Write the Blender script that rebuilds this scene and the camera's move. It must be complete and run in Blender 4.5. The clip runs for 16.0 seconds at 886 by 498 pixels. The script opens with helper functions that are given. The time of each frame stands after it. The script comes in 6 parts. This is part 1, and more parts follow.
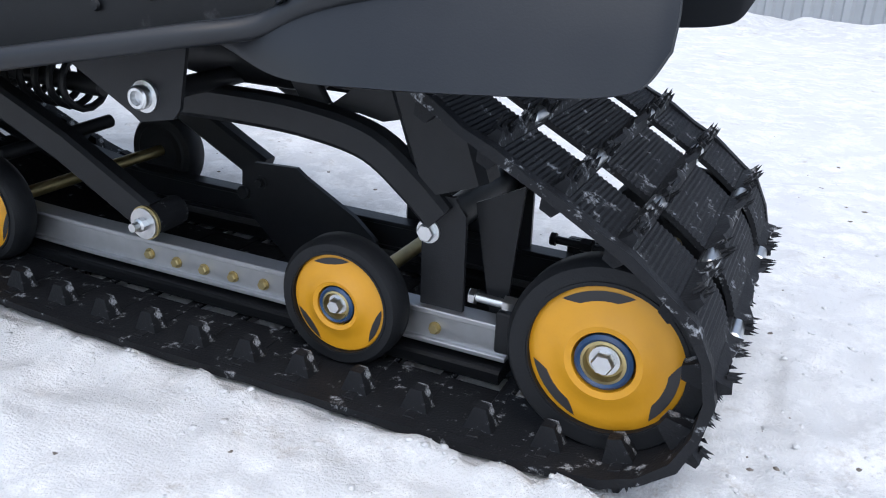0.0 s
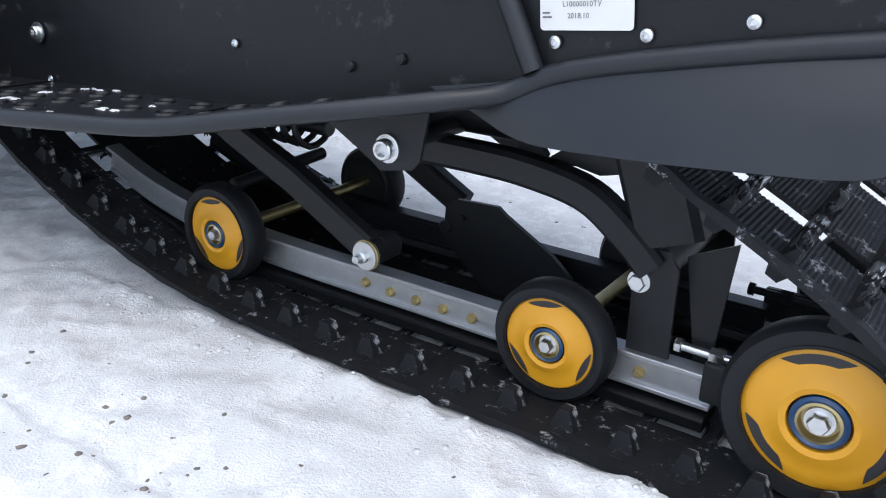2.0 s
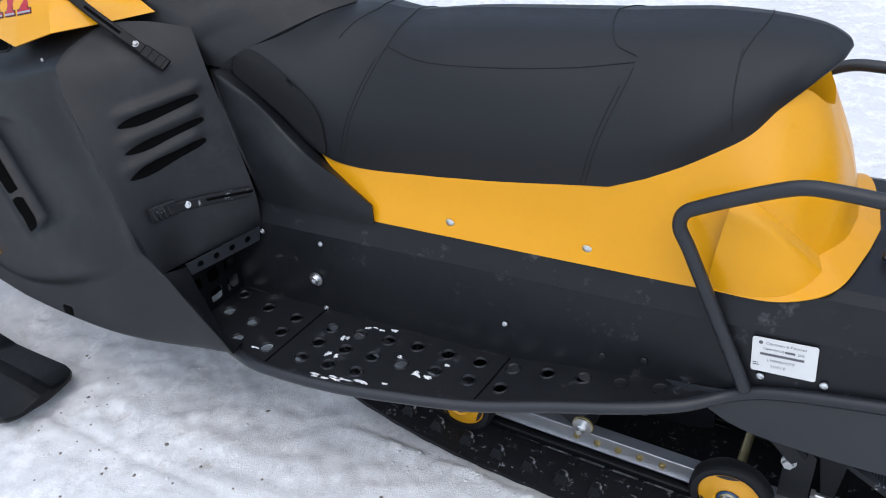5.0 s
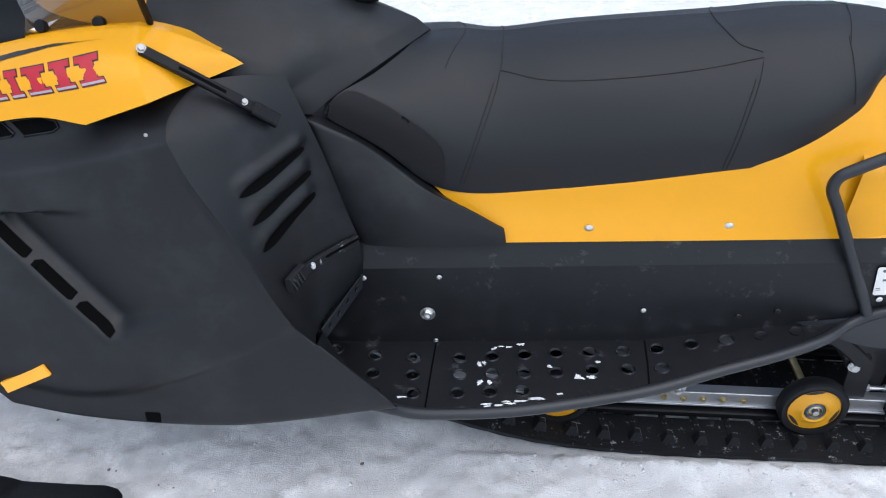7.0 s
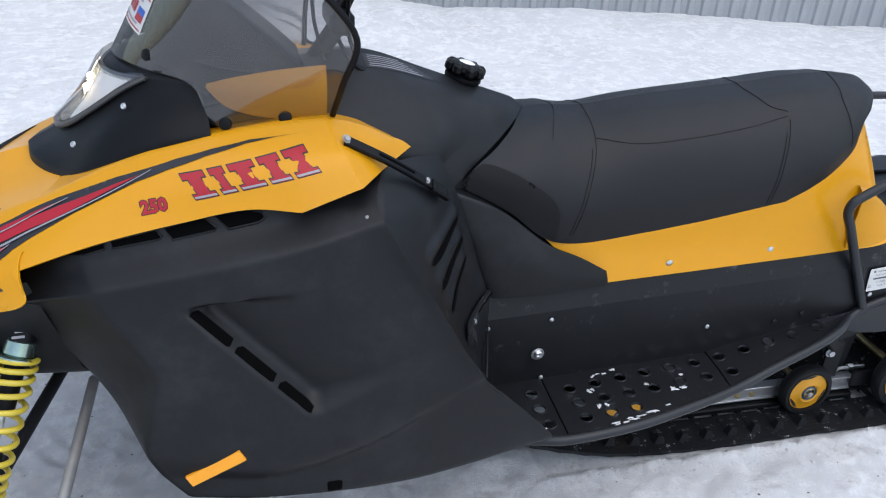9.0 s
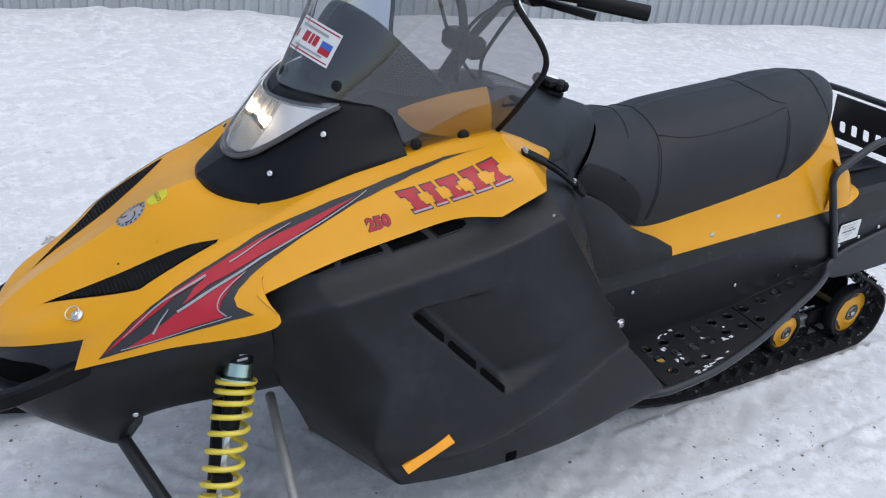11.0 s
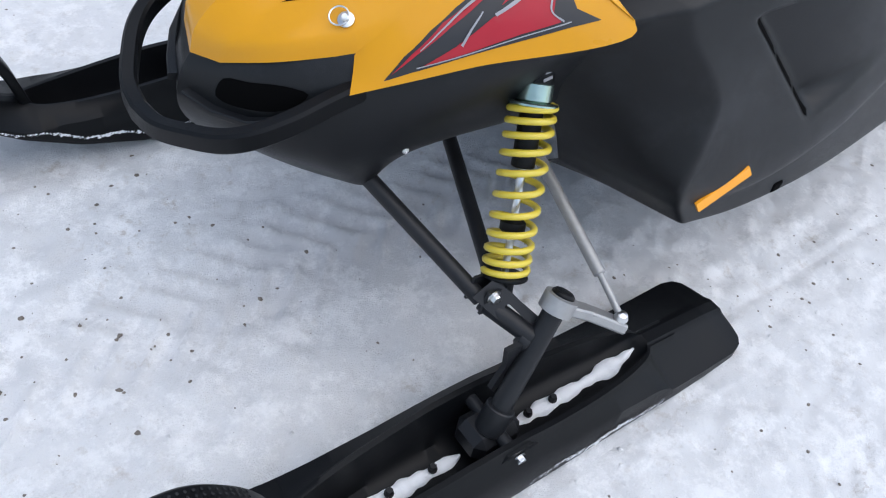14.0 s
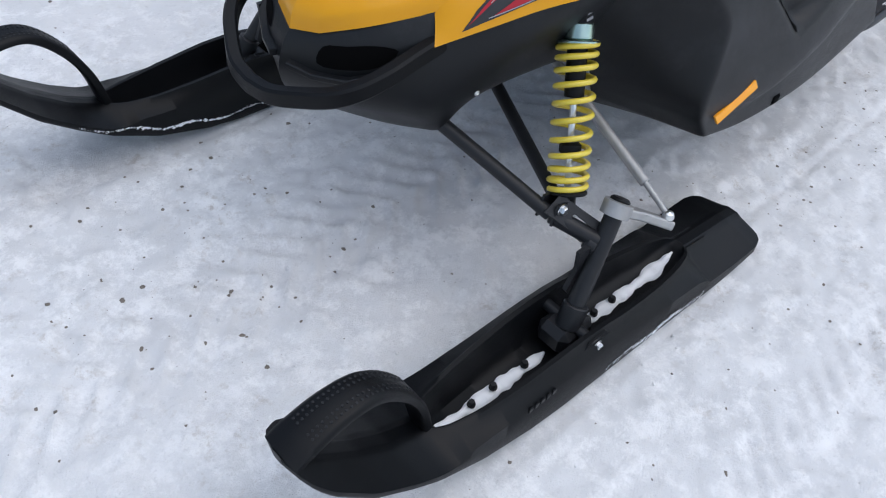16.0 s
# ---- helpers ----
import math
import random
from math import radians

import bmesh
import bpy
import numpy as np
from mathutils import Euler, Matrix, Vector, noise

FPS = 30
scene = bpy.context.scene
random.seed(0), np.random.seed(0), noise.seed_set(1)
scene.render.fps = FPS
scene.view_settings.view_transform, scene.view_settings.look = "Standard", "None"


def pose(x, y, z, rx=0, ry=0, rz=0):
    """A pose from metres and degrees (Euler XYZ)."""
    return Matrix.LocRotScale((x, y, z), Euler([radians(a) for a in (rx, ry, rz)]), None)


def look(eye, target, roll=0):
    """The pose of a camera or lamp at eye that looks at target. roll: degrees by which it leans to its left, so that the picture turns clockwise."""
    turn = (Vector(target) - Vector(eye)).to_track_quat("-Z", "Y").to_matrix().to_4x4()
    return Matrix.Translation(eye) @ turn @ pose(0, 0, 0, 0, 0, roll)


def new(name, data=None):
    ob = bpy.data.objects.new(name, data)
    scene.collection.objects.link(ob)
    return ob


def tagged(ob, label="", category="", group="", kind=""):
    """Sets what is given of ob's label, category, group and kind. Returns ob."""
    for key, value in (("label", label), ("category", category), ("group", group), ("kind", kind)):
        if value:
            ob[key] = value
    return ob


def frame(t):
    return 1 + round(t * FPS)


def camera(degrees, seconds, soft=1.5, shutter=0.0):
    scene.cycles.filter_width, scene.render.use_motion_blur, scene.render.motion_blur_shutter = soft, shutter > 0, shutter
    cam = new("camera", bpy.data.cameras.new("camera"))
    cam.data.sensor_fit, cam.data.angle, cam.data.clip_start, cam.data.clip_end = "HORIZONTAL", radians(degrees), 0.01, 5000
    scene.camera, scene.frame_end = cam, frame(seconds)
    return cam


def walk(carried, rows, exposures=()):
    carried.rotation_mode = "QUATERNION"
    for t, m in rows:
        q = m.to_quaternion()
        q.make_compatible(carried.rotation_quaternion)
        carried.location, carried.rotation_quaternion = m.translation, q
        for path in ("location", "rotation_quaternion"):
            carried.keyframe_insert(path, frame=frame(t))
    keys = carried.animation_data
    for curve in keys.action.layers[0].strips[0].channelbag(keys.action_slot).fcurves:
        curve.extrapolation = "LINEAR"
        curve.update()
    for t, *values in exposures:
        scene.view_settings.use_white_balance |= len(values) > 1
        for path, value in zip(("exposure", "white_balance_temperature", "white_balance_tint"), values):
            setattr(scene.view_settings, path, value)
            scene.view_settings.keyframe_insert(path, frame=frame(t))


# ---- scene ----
cam = camera(55.2, 16.0, 1.1)
PATH = [
    (0, (0.183, -0.938, 0.517), (-0.565, 0.763, -0.221), 2.9),
    (0.5, (0.16, -0.969, 0.527), (-0.636, 0.717, -0.196), 3.0),
    (1, (0.138, -0.994, 0.544), (-0.732, 0.649, -0.195), 3.3),
    (1.5, (0.124, -1.014, 0.555), (-0.822, 0.583, -0.19), 3.1),
    (2, (0.118, -1.028, 0.579), (-0.902, 0.527, -0.154), 2.1),
    (2.5, (0.087, -1.022, 0.628), (-1.022, 0.485, -0.078), 1.3),
    (3, (0.056, -1.023, 0.745), (-1.139, 0.412, 0.029), 1.5),
    (3.5, (0.076, -1.097, 1.006), (-1.118, 0.248, 0.131), 2.7),
    (4, (0.09, -1.228, 1.254), (-1.047, 0.066, 0.238), 1.3),
    (4.2, (0.061, -1.26, 1.307), (-1.038, 0.053, 0.273), 0.2),
    (6.3, (-0.731, -1.576, 1.429), (-1.074, 0.046, 0.31), -1.4),
    (6.5, (-0.82, -1.577, 1.437), (-1.097, 0.059, 0.32), -1.3),
    (7, (-1.066, -1.65, 1.462), (-1.148, 0.023, 0.368), 0.5),
    (7.5, (-1.275, -1.729, 1.508), (-1.214, -0.021, 0.47), 1.9),
    (8, (-1.466, -1.717, 1.511), (-1.281, 0.008, 0.515), 2.0),
    (8.5, (-1.635, -1.706, 1.522), (-1.284, 0.007, 0.552), 2.9),
    (9, (-1.858, -1.751, 1.542), (-1.36, -0.069, 0.582), 4.1),
    (9.2, (-1.938, -1.773, 1.544), (-1.395, -0.108, 0.579), 4.4),
    (11.3, (-2.732, -1.579, 1.583), (-1.731, -0.114, 0.661), 6.2),
    (11.5, (-2.77, -1.52, 1.565), (-1.748, -0.079, 0.628), 6.6),
    (12, (-2.884, -1.356, 1.487), (-1.793, 0.02, 0.53), 8.1),
    (12.5, (-2.951, -1.215, 1.447), (-1.903, 0.084, 0.345), 9.1),
    (13, (-3.059, -1.069, 1.362), (-2.001, 0.073, 0.107), 10.0),
    (13.5, (-3.096, -1.011, 1.322), (-2.042, 0.013, -0.035), 11.9),
    (14, (-3.084, -1.012, 1.314), (-2.087, -0.038, -0.121), 13.3),
    (14.5, (-3.075, -1.051, 1.297), (-2.171, -0.077, -0.198), 12.1),
    (15, (-3.093, -1.078, 1.287), (-2.247, -0.12, -0.251), 9.6),
    (15.5, (-3.21, -1.089, 1.323), (-2.318, -0.144, -0.197), 7.8),
    (16, (-3.407, -1.076, 1.37), (-2.353, -0.156, -0.059), 8.7),
]
walk(cam, [(t, look(eye, target, roll)) for t, eye, target, roll in PATH],
     [(0, 0.72), (2.0, 0.82), (2.6, 1.0), (3.1, 1.03), (3.6, 0.76), (4.2, 0.53), (6.3, 0.75), (7.2, 0.75), (8.0, 0.5), (9.0, 0.42), (11.5, 0.25), (12.5, 0.4), (13.5, 0.5), (14.5, 0.46), (16.0, 0.28)])


# ---- world, sun, exposure ----
world = bpy.data.worlds.new("overcast_sky")
scene.world = world
world.use_nodes = True
wn = world.node_tree
sky = wn.nodes.new("ShaderNodeTexSky")
sky.sky_type, sky.sun_disc = "NISHITA", False
sky.sun_elevation, sky.sun_rotation = radians(62), radians(150)
sky.air_density, sky.dust_density = 1.0, 1.5
grey = wn.nodes.new("ShaderNodeHueSaturation")
grey.inputs["Saturation"].default_value = 0.8
wn.links.new(sky.outputs[0], grey.inputs["Color"])
wn.links.new(grey.outputs[0], wn.nodes["Background"].inputs[0])
wn.nodes["Background"].inputs[1].default_value = 0.16
sun = new("sun", bpy.data.lights.new("sun", "SUN"))
sun.data.energy, sun.data.angle, sun.data.color = 1.5, radians(100), (0.96, 0.98, 1.0)
sun.matrix_world = look((0, 0, 0), (-0.1, 0.2, -1.0))
scene.view_settings.exposure = 0.0


# ---- materials ----
def mat(name, base, rough=0.5, metal=0.0, vary=0.15, scale=40.0, bump=0.0, bump_scale=300.0, coat=0.0, dust=None, spec=0.5, dust_cover=(0.55, 0.75), dust_scale=9.0):
    """A plain surface with two scales of variation, fine relief and, where given, dirt or snow dust on it."""
    m = bpy.data.materials.new(name)
    m.use_nodes = True
    n, l = m.node_tree.nodes, m.node_tree.links
    p = n["Principled BSDF"]
    co = n.new("ShaderNodeTexCoord")
    big, fine = n.new("ShaderNodeTexNoise"), n.new("ShaderNodeTexNoise")
    big.inputs["Scale"].default_value, fine.inputs["Scale"].default_value = scale * 0.12, scale
    big.inputs["Detail"].default_value = fine.inputs["Detail"].default_value = 4
    add = n.new("ShaderNodeMath")
    add.operation = "ADD"
    for t, i in ((big, 0), (fine, 1)):
        l.new(co.outputs["Object"], t.inputs["Vector"])
        l.new(t.outputs["Fac"], add.inputs[i])
    ramp = n.new("ShaderNodeMapRange")
    ramp.inputs["From Min"].default_value, ramp.inputs["From Max"].default_value = 0.6, 1.4
    ramp.inputs["To Min"].default_value, ramp.inputs["To Max"].default_value = 1 - vary, 1 + vary
    l.new(add.outputs[0], ramp.inputs["Value"])
    mul = n.new("ShaderNodeVectorMath")
    mul.operation = "SCALE"
    mul.inputs[0].default_value = base
    l.new(ramp.outputs[0], mul.inputs["Scale"])
    colour = mul.outputs[0]
    rmap = n.new("ShaderNodeMapRange")
    rmap.inputs["From Min"].default_value, rmap.inputs["From Max"].default_value = 0.6, 1.4
    rmap.inputs["To Min"].default_value, rmap.inputs["To Max"].default_value = max(0.02, rough * 0.88), min(1, rough * 1.12)
    l.new(add.outputs[0], rmap.inputs["Value"])
    roughness = rmap.outputs[0]
    if dust:
        dn = n.new("ShaderNodeTexNoise")
        dn.inputs["Scale"].default_value, dn.inputs["Detail"].default_value, dn.inputs["Roughness"].default_value = dust_scale, 8, 0.75
        l.new(co.outputs["Object"], dn.inputs["Vector"])
        dm = n.new("ShaderNodeMapRange")
        dm.inputs["From Min"].default_value, dm.inputs["From Max"].default_value = dust_cover
        l.new(dn.outputs["Fac"], dm.inputs["Value"])
        mix = n.new("ShaderNodeMix")
        mix.data_type = "RGBA"
        l.new(dm.outputs[0], mix.inputs["Factor"])
        l.new(colour, mix.inputs["A"])
        mix.inputs["B"].default_value = (*dust, 1)
        colour = mix.outputs["Result"]
    l.new(colour, p.inputs["Base Color"])
    l.new(roughness, p.inputs["Roughness"])
    p.inputs["Metallic"].default_value = metal
    p.inputs["Coat Weight"].default_value = coat
    p.inputs["Coat Roughness"].default_value = 0.06
    p.inputs["Specular IOR Level"].default_value = spec
    if bump:
        bn, b = n.new("ShaderNodeTexNoise"), n.new("ShaderNodeBump")
        bn.inputs["Scale"].default_value, bn.inputs["Detail"].default_value = bump_scale, 3
        l.new(co.outputs["Object"], bn.inputs["Vector"])
        b.inputs["Strength"].default_value, b.inputs["Distance"].default_value = bump, 0.002
        l.new(bn.outputs["Fac"], b.inputs["Height"])
        l.new(b.outputs[0], p.inputs["Normal"])
    return m


YELLOW = mat("yellow_gelcoat", (0.62, 0.282, 0.006), 0.30, 0, 0.04, 12, coat=0.16, spec=0.25)
WHEEL_Y = mat("yellow_wheel_plastic", (0.60, 0.28, 0.012), 0.42, 0, 0.05, 40, 0.1)
FAIRING = mat("grained_dark_plastic", (0.0034, 0.0043, 0.0058), 0.45, 0, 0.2, 30, 0.22, 900, spec=0.34, dust=(0.018, 0.020, 0.024), dust_cover=(0.50, 0.82), dust_scale=5)
BLACK_P = mat("black_plastic", (0.0035, 0.0040, 0.0050), 0.42, 0, 0.15, 40, 0.2, 700, spec=0.18)
FENDER = mat("smooth_black_sheet", (0.017, 0.019, 0.023), 0.36, 0, 0.10, 20, 0.05, 500, spec=0.35, dust=(0.5, 0.52, 0.55), dust_cover=(0.755, 0.80), dust_scale=110)
TUNNEL = mat("painted_tunnel_steel", (0.0092, 0.0102, 0.0122), 0.37, 0, 0.2, 25, 0.12, 700, dust=(0.11, 0.11, 0.12), dust_cover=(0.58, 0.82), dust_scale=16, spec=0.25)
FRAME = mat("black_painted_steel", (0.0145, 0.0155, 0.0178), 0.40, 0, 0.2, 50, 0.15, 500, dust=(0.30, 0.31, 0.34), dust_cover=(0.70, 0.80), dust_scale=60, spec=0.25)
RUBBER = mat("track_rubber", (0.011, 0.0118, 0.014), 0.62, 0, 0.25, 60, 0.4, 350, dust=(0.55, 0.57, 0.6), dust_cover=(0.585, 0.72), dust_scale=42, spec=0.2)
TYRE = mat("tyre_rubber", (0.010, 0.011, 0.013), 0.55, 0, 0.2, 60, 0.2, 400, spec=0.25)
VINYL = mat("seat_vinyl", (0.0050, 0.0060, 0.0080), 0.44, 0, 0.12, 30, 0.35, 1100, spec=0.34)
VINYL_D = mat("knee_pad_vinyl", (0.008, 0.0085, 0.010), 0.62, 0, 0.10, 30, 0.6, 1500, spec=0.22)
THREAD = mat("black_thread", (0.006, 0.006, 0.007), 0.8, 0, 0.2, 60)
ALU = mat("aluminium", (0.46, 0.47, 0.49), 0.46, 0.9, 0.12, 60, 0.12, 200)
CAST = mat("cast_aluminium", (0.36, 0.36, 0.36), 0.5, 0.7, 0.15, 50, 0.3, 300)
STEEL = mat("zinc_steel", (0.66, 0.67, 0.68), 0.3, 1.0, 0.1, 80, 0.1, 300)
BRASSY = mat("yellow_zinc_steel", (0.42, 0.34, 0.17), 0.42, 0.9, 0.25, 60, 0.2, 300)
ZINC = mat("iridescent_zinc", (0.40, 0.52, 0.46), 0.25, 0.95, 0.25, 25)
BLUE = mat("blue_bearing_seal", (0.010, 0.045, 0.12), 0.4, 0, 0.1, 50)
SPRING_Y = mat("yellow_spring_paint", (0.62, 0.49, 0.05), 0.35, 0, 0.06, 50, coat=0.3)
ORANGE = mat("amber_reflector", (0.90, 0.36, 0.02), 0.3, 0, 0.05, 60)
RED = mat("red_vinyl", (0.36, 0.014, 0.026), 0.35, 0, 0.06, 40, coat=0.1, spec=0.3)
DGREY = mat("dark_grey_vinyl", (0.016, 0.016, 0.018), 0.4, 0, 0.1, 40)
SILVER = mat("silver_vinyl", (0.30, 0.30, 0.32), 0.4, 0.2, 0.08, 60)
WHITE = mat("white_label", (0.62, 0.62, 0.61), 0.5, 0, 0.04, 30)
INK = mat("label_ink", (0.10, 0.10, 0.11), 0.6, 0, 0.1, 80)
FLAG_B = mat("blue_print", (0.03, 0.10, 0.40), 0.5, 0, 0.05, 40)
LIME = mat("lime_sticker", (0.50, 0.46, 0.02), 0.45, 0, 0.05, 40)
# near-black for shade painted in place of real openings, and for board joints
SHADE_BLACK = mat("painted_shade_and_joint_black", (0.002, 0.002, 0.0022), 0.9, 0, 0.2, 60, spec=0.05)
SNOW = mat("clean_snow", (0.82, 0.84, 0.87), 0.75, 0, 0.04, 60, 0.8, 260, spec=0.3)
FENCE = mat("grey_sheet_metal", (0.36, 0.38, 0.40), 0.5, 0.2, 0.06, 6)


def clear(name, tint, rough=0.02, haze=0.0):
    m = bpy.data.materials.new(name)
    m.use_nodes = True
    n, l = m.node_tree.nodes, m.node_tree.links
    g, t, x, f = n.new("ShaderNodeBsdfGlossy"), n.new("ShaderNodeBsdfTransparent"), n.new("ShaderNodeMixShader"), n.new("ShaderNodeFresnel")
    f.inputs["IOR"].default_value = 2.0
    g.inputs["Roughness"].default_value = rough
    t.inputs["Color"].default_value = (*tint, 1)
    l.new(f.outputs[0], x.inputs[0])
    l.new(t.outputs[0], x.inputs[1])
    l.new(g.outputs[0], x.inputs[2])
    end = x.outputs[0]
    if haze:
        d, y = n.new("ShaderNodeBsdfDiffuse"), n.new("ShaderNodeMixShader")
        d.inputs["Color"].default_value = (0.5, 0.52, 0.55, 1)
        y.inputs[0].default_value = haze
        l.new(end, y.inputs[1])
        l.new(d.outputs[0], y.inputs[2])
        end = y.outputs[0]
    l.new(end, n["Material Output"].inputs[0])
    return m


SMOKED = clear("smoked_acrylic", (0.47, 0.47, 0.48), 0.04, 0.03)
PALE = mat("pale_lamp_housing", (0.93, 0.93, 0.93), 0.4, 0.0, 0.02, 30)
LENS = clear("clear_lens", (0.93, 0.94, 0.95))
MIRROR = mat("headlamp_reflector", (0.97, 0.96, 0.94), 0.2, 0.85, 0.03, 30)
RIM = mat("lamp_rim_grey", (0.07, 0.07, 0.075), 0.35, 0, 0.1, 40)


def snow_ground():
    m = bpy.data.materials.new("packed_snow")
    m.use_nodes = True
    n, l = m.node_tree.nodes, m.node_tree.links
    p, co = n["Principled BSDF"], n.new("ShaderNodeTexCoord")

    def noise_tex(scale, detail, rough=0.6):
        t = n.new("ShaderNodeTexNoise")
        t.inputs["Scale"].default_value, t.inputs["Detail"].default_value, t.inputs["Roughness"].default_value = scale, detail, rough
        l.new(co.outputs["Object"], t.inputs["Vector"])
        return t.outputs["Fac"]

    def mapped(v, a, b, c=0.0, d=1.0):
        r = n.new("ShaderNodeMapRange")
        for k, x in zip(("From Min", "From Max", "To Min", "To Max"), (a, b, c, d)):
            r.inputs[k].default_value = x
        l.new(v, r.inputs["Value"])
        return r.outputs[0]

    def mixed(f, a, b):
        x = n.new("ShaderNodeMix")
        x.data_type = "RGBA"
        l.new(f, x.inputs["Factor"])
        for k, v in (("A", a), ("B", b)):
            if isinstance(v, tuple):
                x.inputs[k].default_value = (*v, 1)
            else:
                l.new(v, x.inputs[k])
        return x.outputs["Result"]

    c = mixed(mapped(noise_tex(1.6, 6, 0.65), 0.38, 0.66), (0.650, 0.656, 0.664), (0.580, 0.588, 0.600))
    c = mixed(mapped(noise_tex(4.7, 8, 0.75), 0.50, 0.66, 0.0, 0.6), c, (0.535, 0.543, 0.555))
    c = mixed(mapped(noise_tex(9.3, 10, 0.80), 0.48, 0.58), c, (0.735, 0.740, 0.746))
    c = mixed(mapped(noise_tex(57, 8, 0.75), 0.55, 0.72, 0.0, 0.6), c, (0.445, 0.452, 0.464))
    dirt = n.new("ShaderNodeMath")
    dirt.operation = "MULTIPLY"
    l.new(mapped(noise_tex(20, 10, 0.8), 0.54, 0.68), dirt.inputs[0])
    l.new(mapped(noise_tex(2.3, 4), 0.43, 0.62), dirt.inputs[1])
    c = mixed(dirt.outputs[0], c, (0.405, 0.365, 0.325))
    l.new(c, p.inputs["Base Color"])
    p.inputs["Roughness"].default_value = 0.7
    p.inputs["Specular IOR Level"].default_value = 0.25
    h = n.new("ShaderNodeMath")
    h.operation = "ADD"
    l.new(noise_tex(34, 6, 0.62), h.inputs[0])
    l.new(noise_tex(300, 3), h.inputs[1])
    b = n.new("ShaderNodeBump")
    b.inputs["Strength"].default_value, b.inputs["Distance"].default_value = 0.5, 0.008
    l.new(h.outputs[0], b.inputs["Height"])
    l.new(b.outputs[0], p.inputs["Normal"])
    return m


PACKED = snow_ground()


# ---- shapes: every function gives (points, faces) ----
V3 = Vector


def curve(points, n=6, closed=False):
    """A smooth line through the points."""
    p = np.array(points, float)
    k = len(p)
    out = []
    for i in range(k if closed else k - 1):
        a, b = p[i], p[(i + 1) % k]
        z = p[i - 1] if closed or i else 2 * a - b
        e = p[(i + 2) % k] if closed or i + 2 < k else 2 * b - a
        d = [max(np.linalg.norm(v - u) ** 0.5, 1e-4) for u, v in ((z, a), (a, b), (b, e))]
        m1 = (b - a) + d[1] * ((a - z) / d[0] - (b - z) / (d[0] + d[1]))
        m2 = (b - a) + d[1] * ((e - b) / d[2] - (e - a) / (d[1] + d[2]))
        m1, m2 = ((a - z) / d[0] - (b - z) / (d[0] + d[1]) + (b - a) / d[1]) * d[1], ((b - a) / d[1] - (e - a) / (d[1] + d[2]) + (e - b) / d[2]) * d[1]
        for s in np.linspace(0, 1, n, endpoint=False):
            out.append((2 * s**3 - 3 * s**2 + 1) * a + (s**3 - 2 * s**2 + s) * m1 + (3 * s**2 - 2 * s**3) * b + (s**3 - s**2) * m2)
    if not closed:
        out.append(p[-1])
    return np.array(out)


def pieces(points, n, sharp=()):
    """As curve(), with a corner at each index in sharp."""
    cuts = [0, *sorted(sharp), len(points) - 1]
    out = [curve(points[a : b + 1], n) for a, b in zip(cuts, cuts[1:]) if b > a]
    return np.concatenate([o[:-1] for o in out[:-1]] + [out[-1]])


def quads(grid, closed_u=False, closed_v=False):
    g = np.asarray(grid)
    a, b = g.shape[:2]
    f = []
    for i in range(a if closed_u else a - 1):
        for j in range(b if closed_v else b - 1):
            i2, j2 = (i + 1) % a, (j + 1) % b
            f.append((i * b + j, i * b + j2, i2 * b + j2, i2 * b + j))
    return g.reshape(-1, 3), f


def net(sections, nu, nv, sharp_u=(), sharp_v=(), fillet=0):
    """A smooth surface through rows of control points."""
    s = np.array(sections, float)
    cols = np.stack([pieces(s[:, j], nu, sharp_u) for j in range(s.shape[1])], 1)
    rows = np.stack([pieces(r, nv, sharp_v) for r in cols])
    for _ in range(fillet):
        rows[:, 1:-1] = 0.5 * rows[:, 1:-1] + 0.25 * (rows[:, 2:] + rows[:, :-2])
        rows[1:-1] = 0.5 * rows[1:-1] + 0.25 * (rows[2:] + rows[:-2])
    return rows


def join(*geos):
    pts, faces, base = [], [], 0
    for p, f in geos:
        p = np.asarray(p, float).reshape(-1, 3)
        pts.append(p)
        faces += [tuple(i + base for i in q) for q in f]
        base += len(p)
    return np.concatenate(pts), faces


def moved(geo, m):
    r = np.array(m)
    return np.asarray(geo[0]) @ r[:3, :3].T + r[:3, 3], geo[1]


def mirrored(geo):
    return np.asarray(geo[0]) * (1, -1, 1), [tuple(reversed(f)) for f in geo[1]]


def lathe(profile, n=32):
    """Radius and height pairs turned round z."""
    a = np.linspace(0, 2 * math.pi, n, endpoint=False)
    g = np.array([[(r * math.cos(t), r * math.sin(t), z) for t in a] for r, z in profile])
    p, f = quads(g, closed_v=True)
    k = len(profile)
    if profile[0][0] > 1e-6:
        f.append(tuple(reversed(range(n))))
    if profile[-1][0] > 1e-6:
        f.append(tuple(range((k - 1) * n, k * n)))
    return p, [tuple(q) for q in f]


def ring(profile, n=32):
    """A closed profile of radius and height turned round z."""
    a = np.linspace(0, 2 * math.pi, n, endpoint=False)
    g = np.array([[(r * math.cos(t), r * math.sin(t), z) for t in a] for r, z in profile])
    return quads(g, closed_u=True, closed_v=True)


def rod(r, h, n=20, bevel=0.001):
    b = min(bevel, r * 0.4, h * 0.4)
    return lathe([(r - b, -h / 2), (r, -h / 2 + b), (r, h / 2 - b), (r - b, h / 2)], n)


def along(a, b):
    """The pose whose z runs from a to b, at the middle."""
    a, b = V3(a), V3(b)
    return Matrix.Translation((a + b) / 2) @ (b - a).to_track_quat("Z", "Y").to_matrix().to_4x4()


def bar(a, b, r, n=16, bevel=0.002):
    return moved(rod(r, (V3(b) - V3(a)).length, n, bevel), along(a, b))


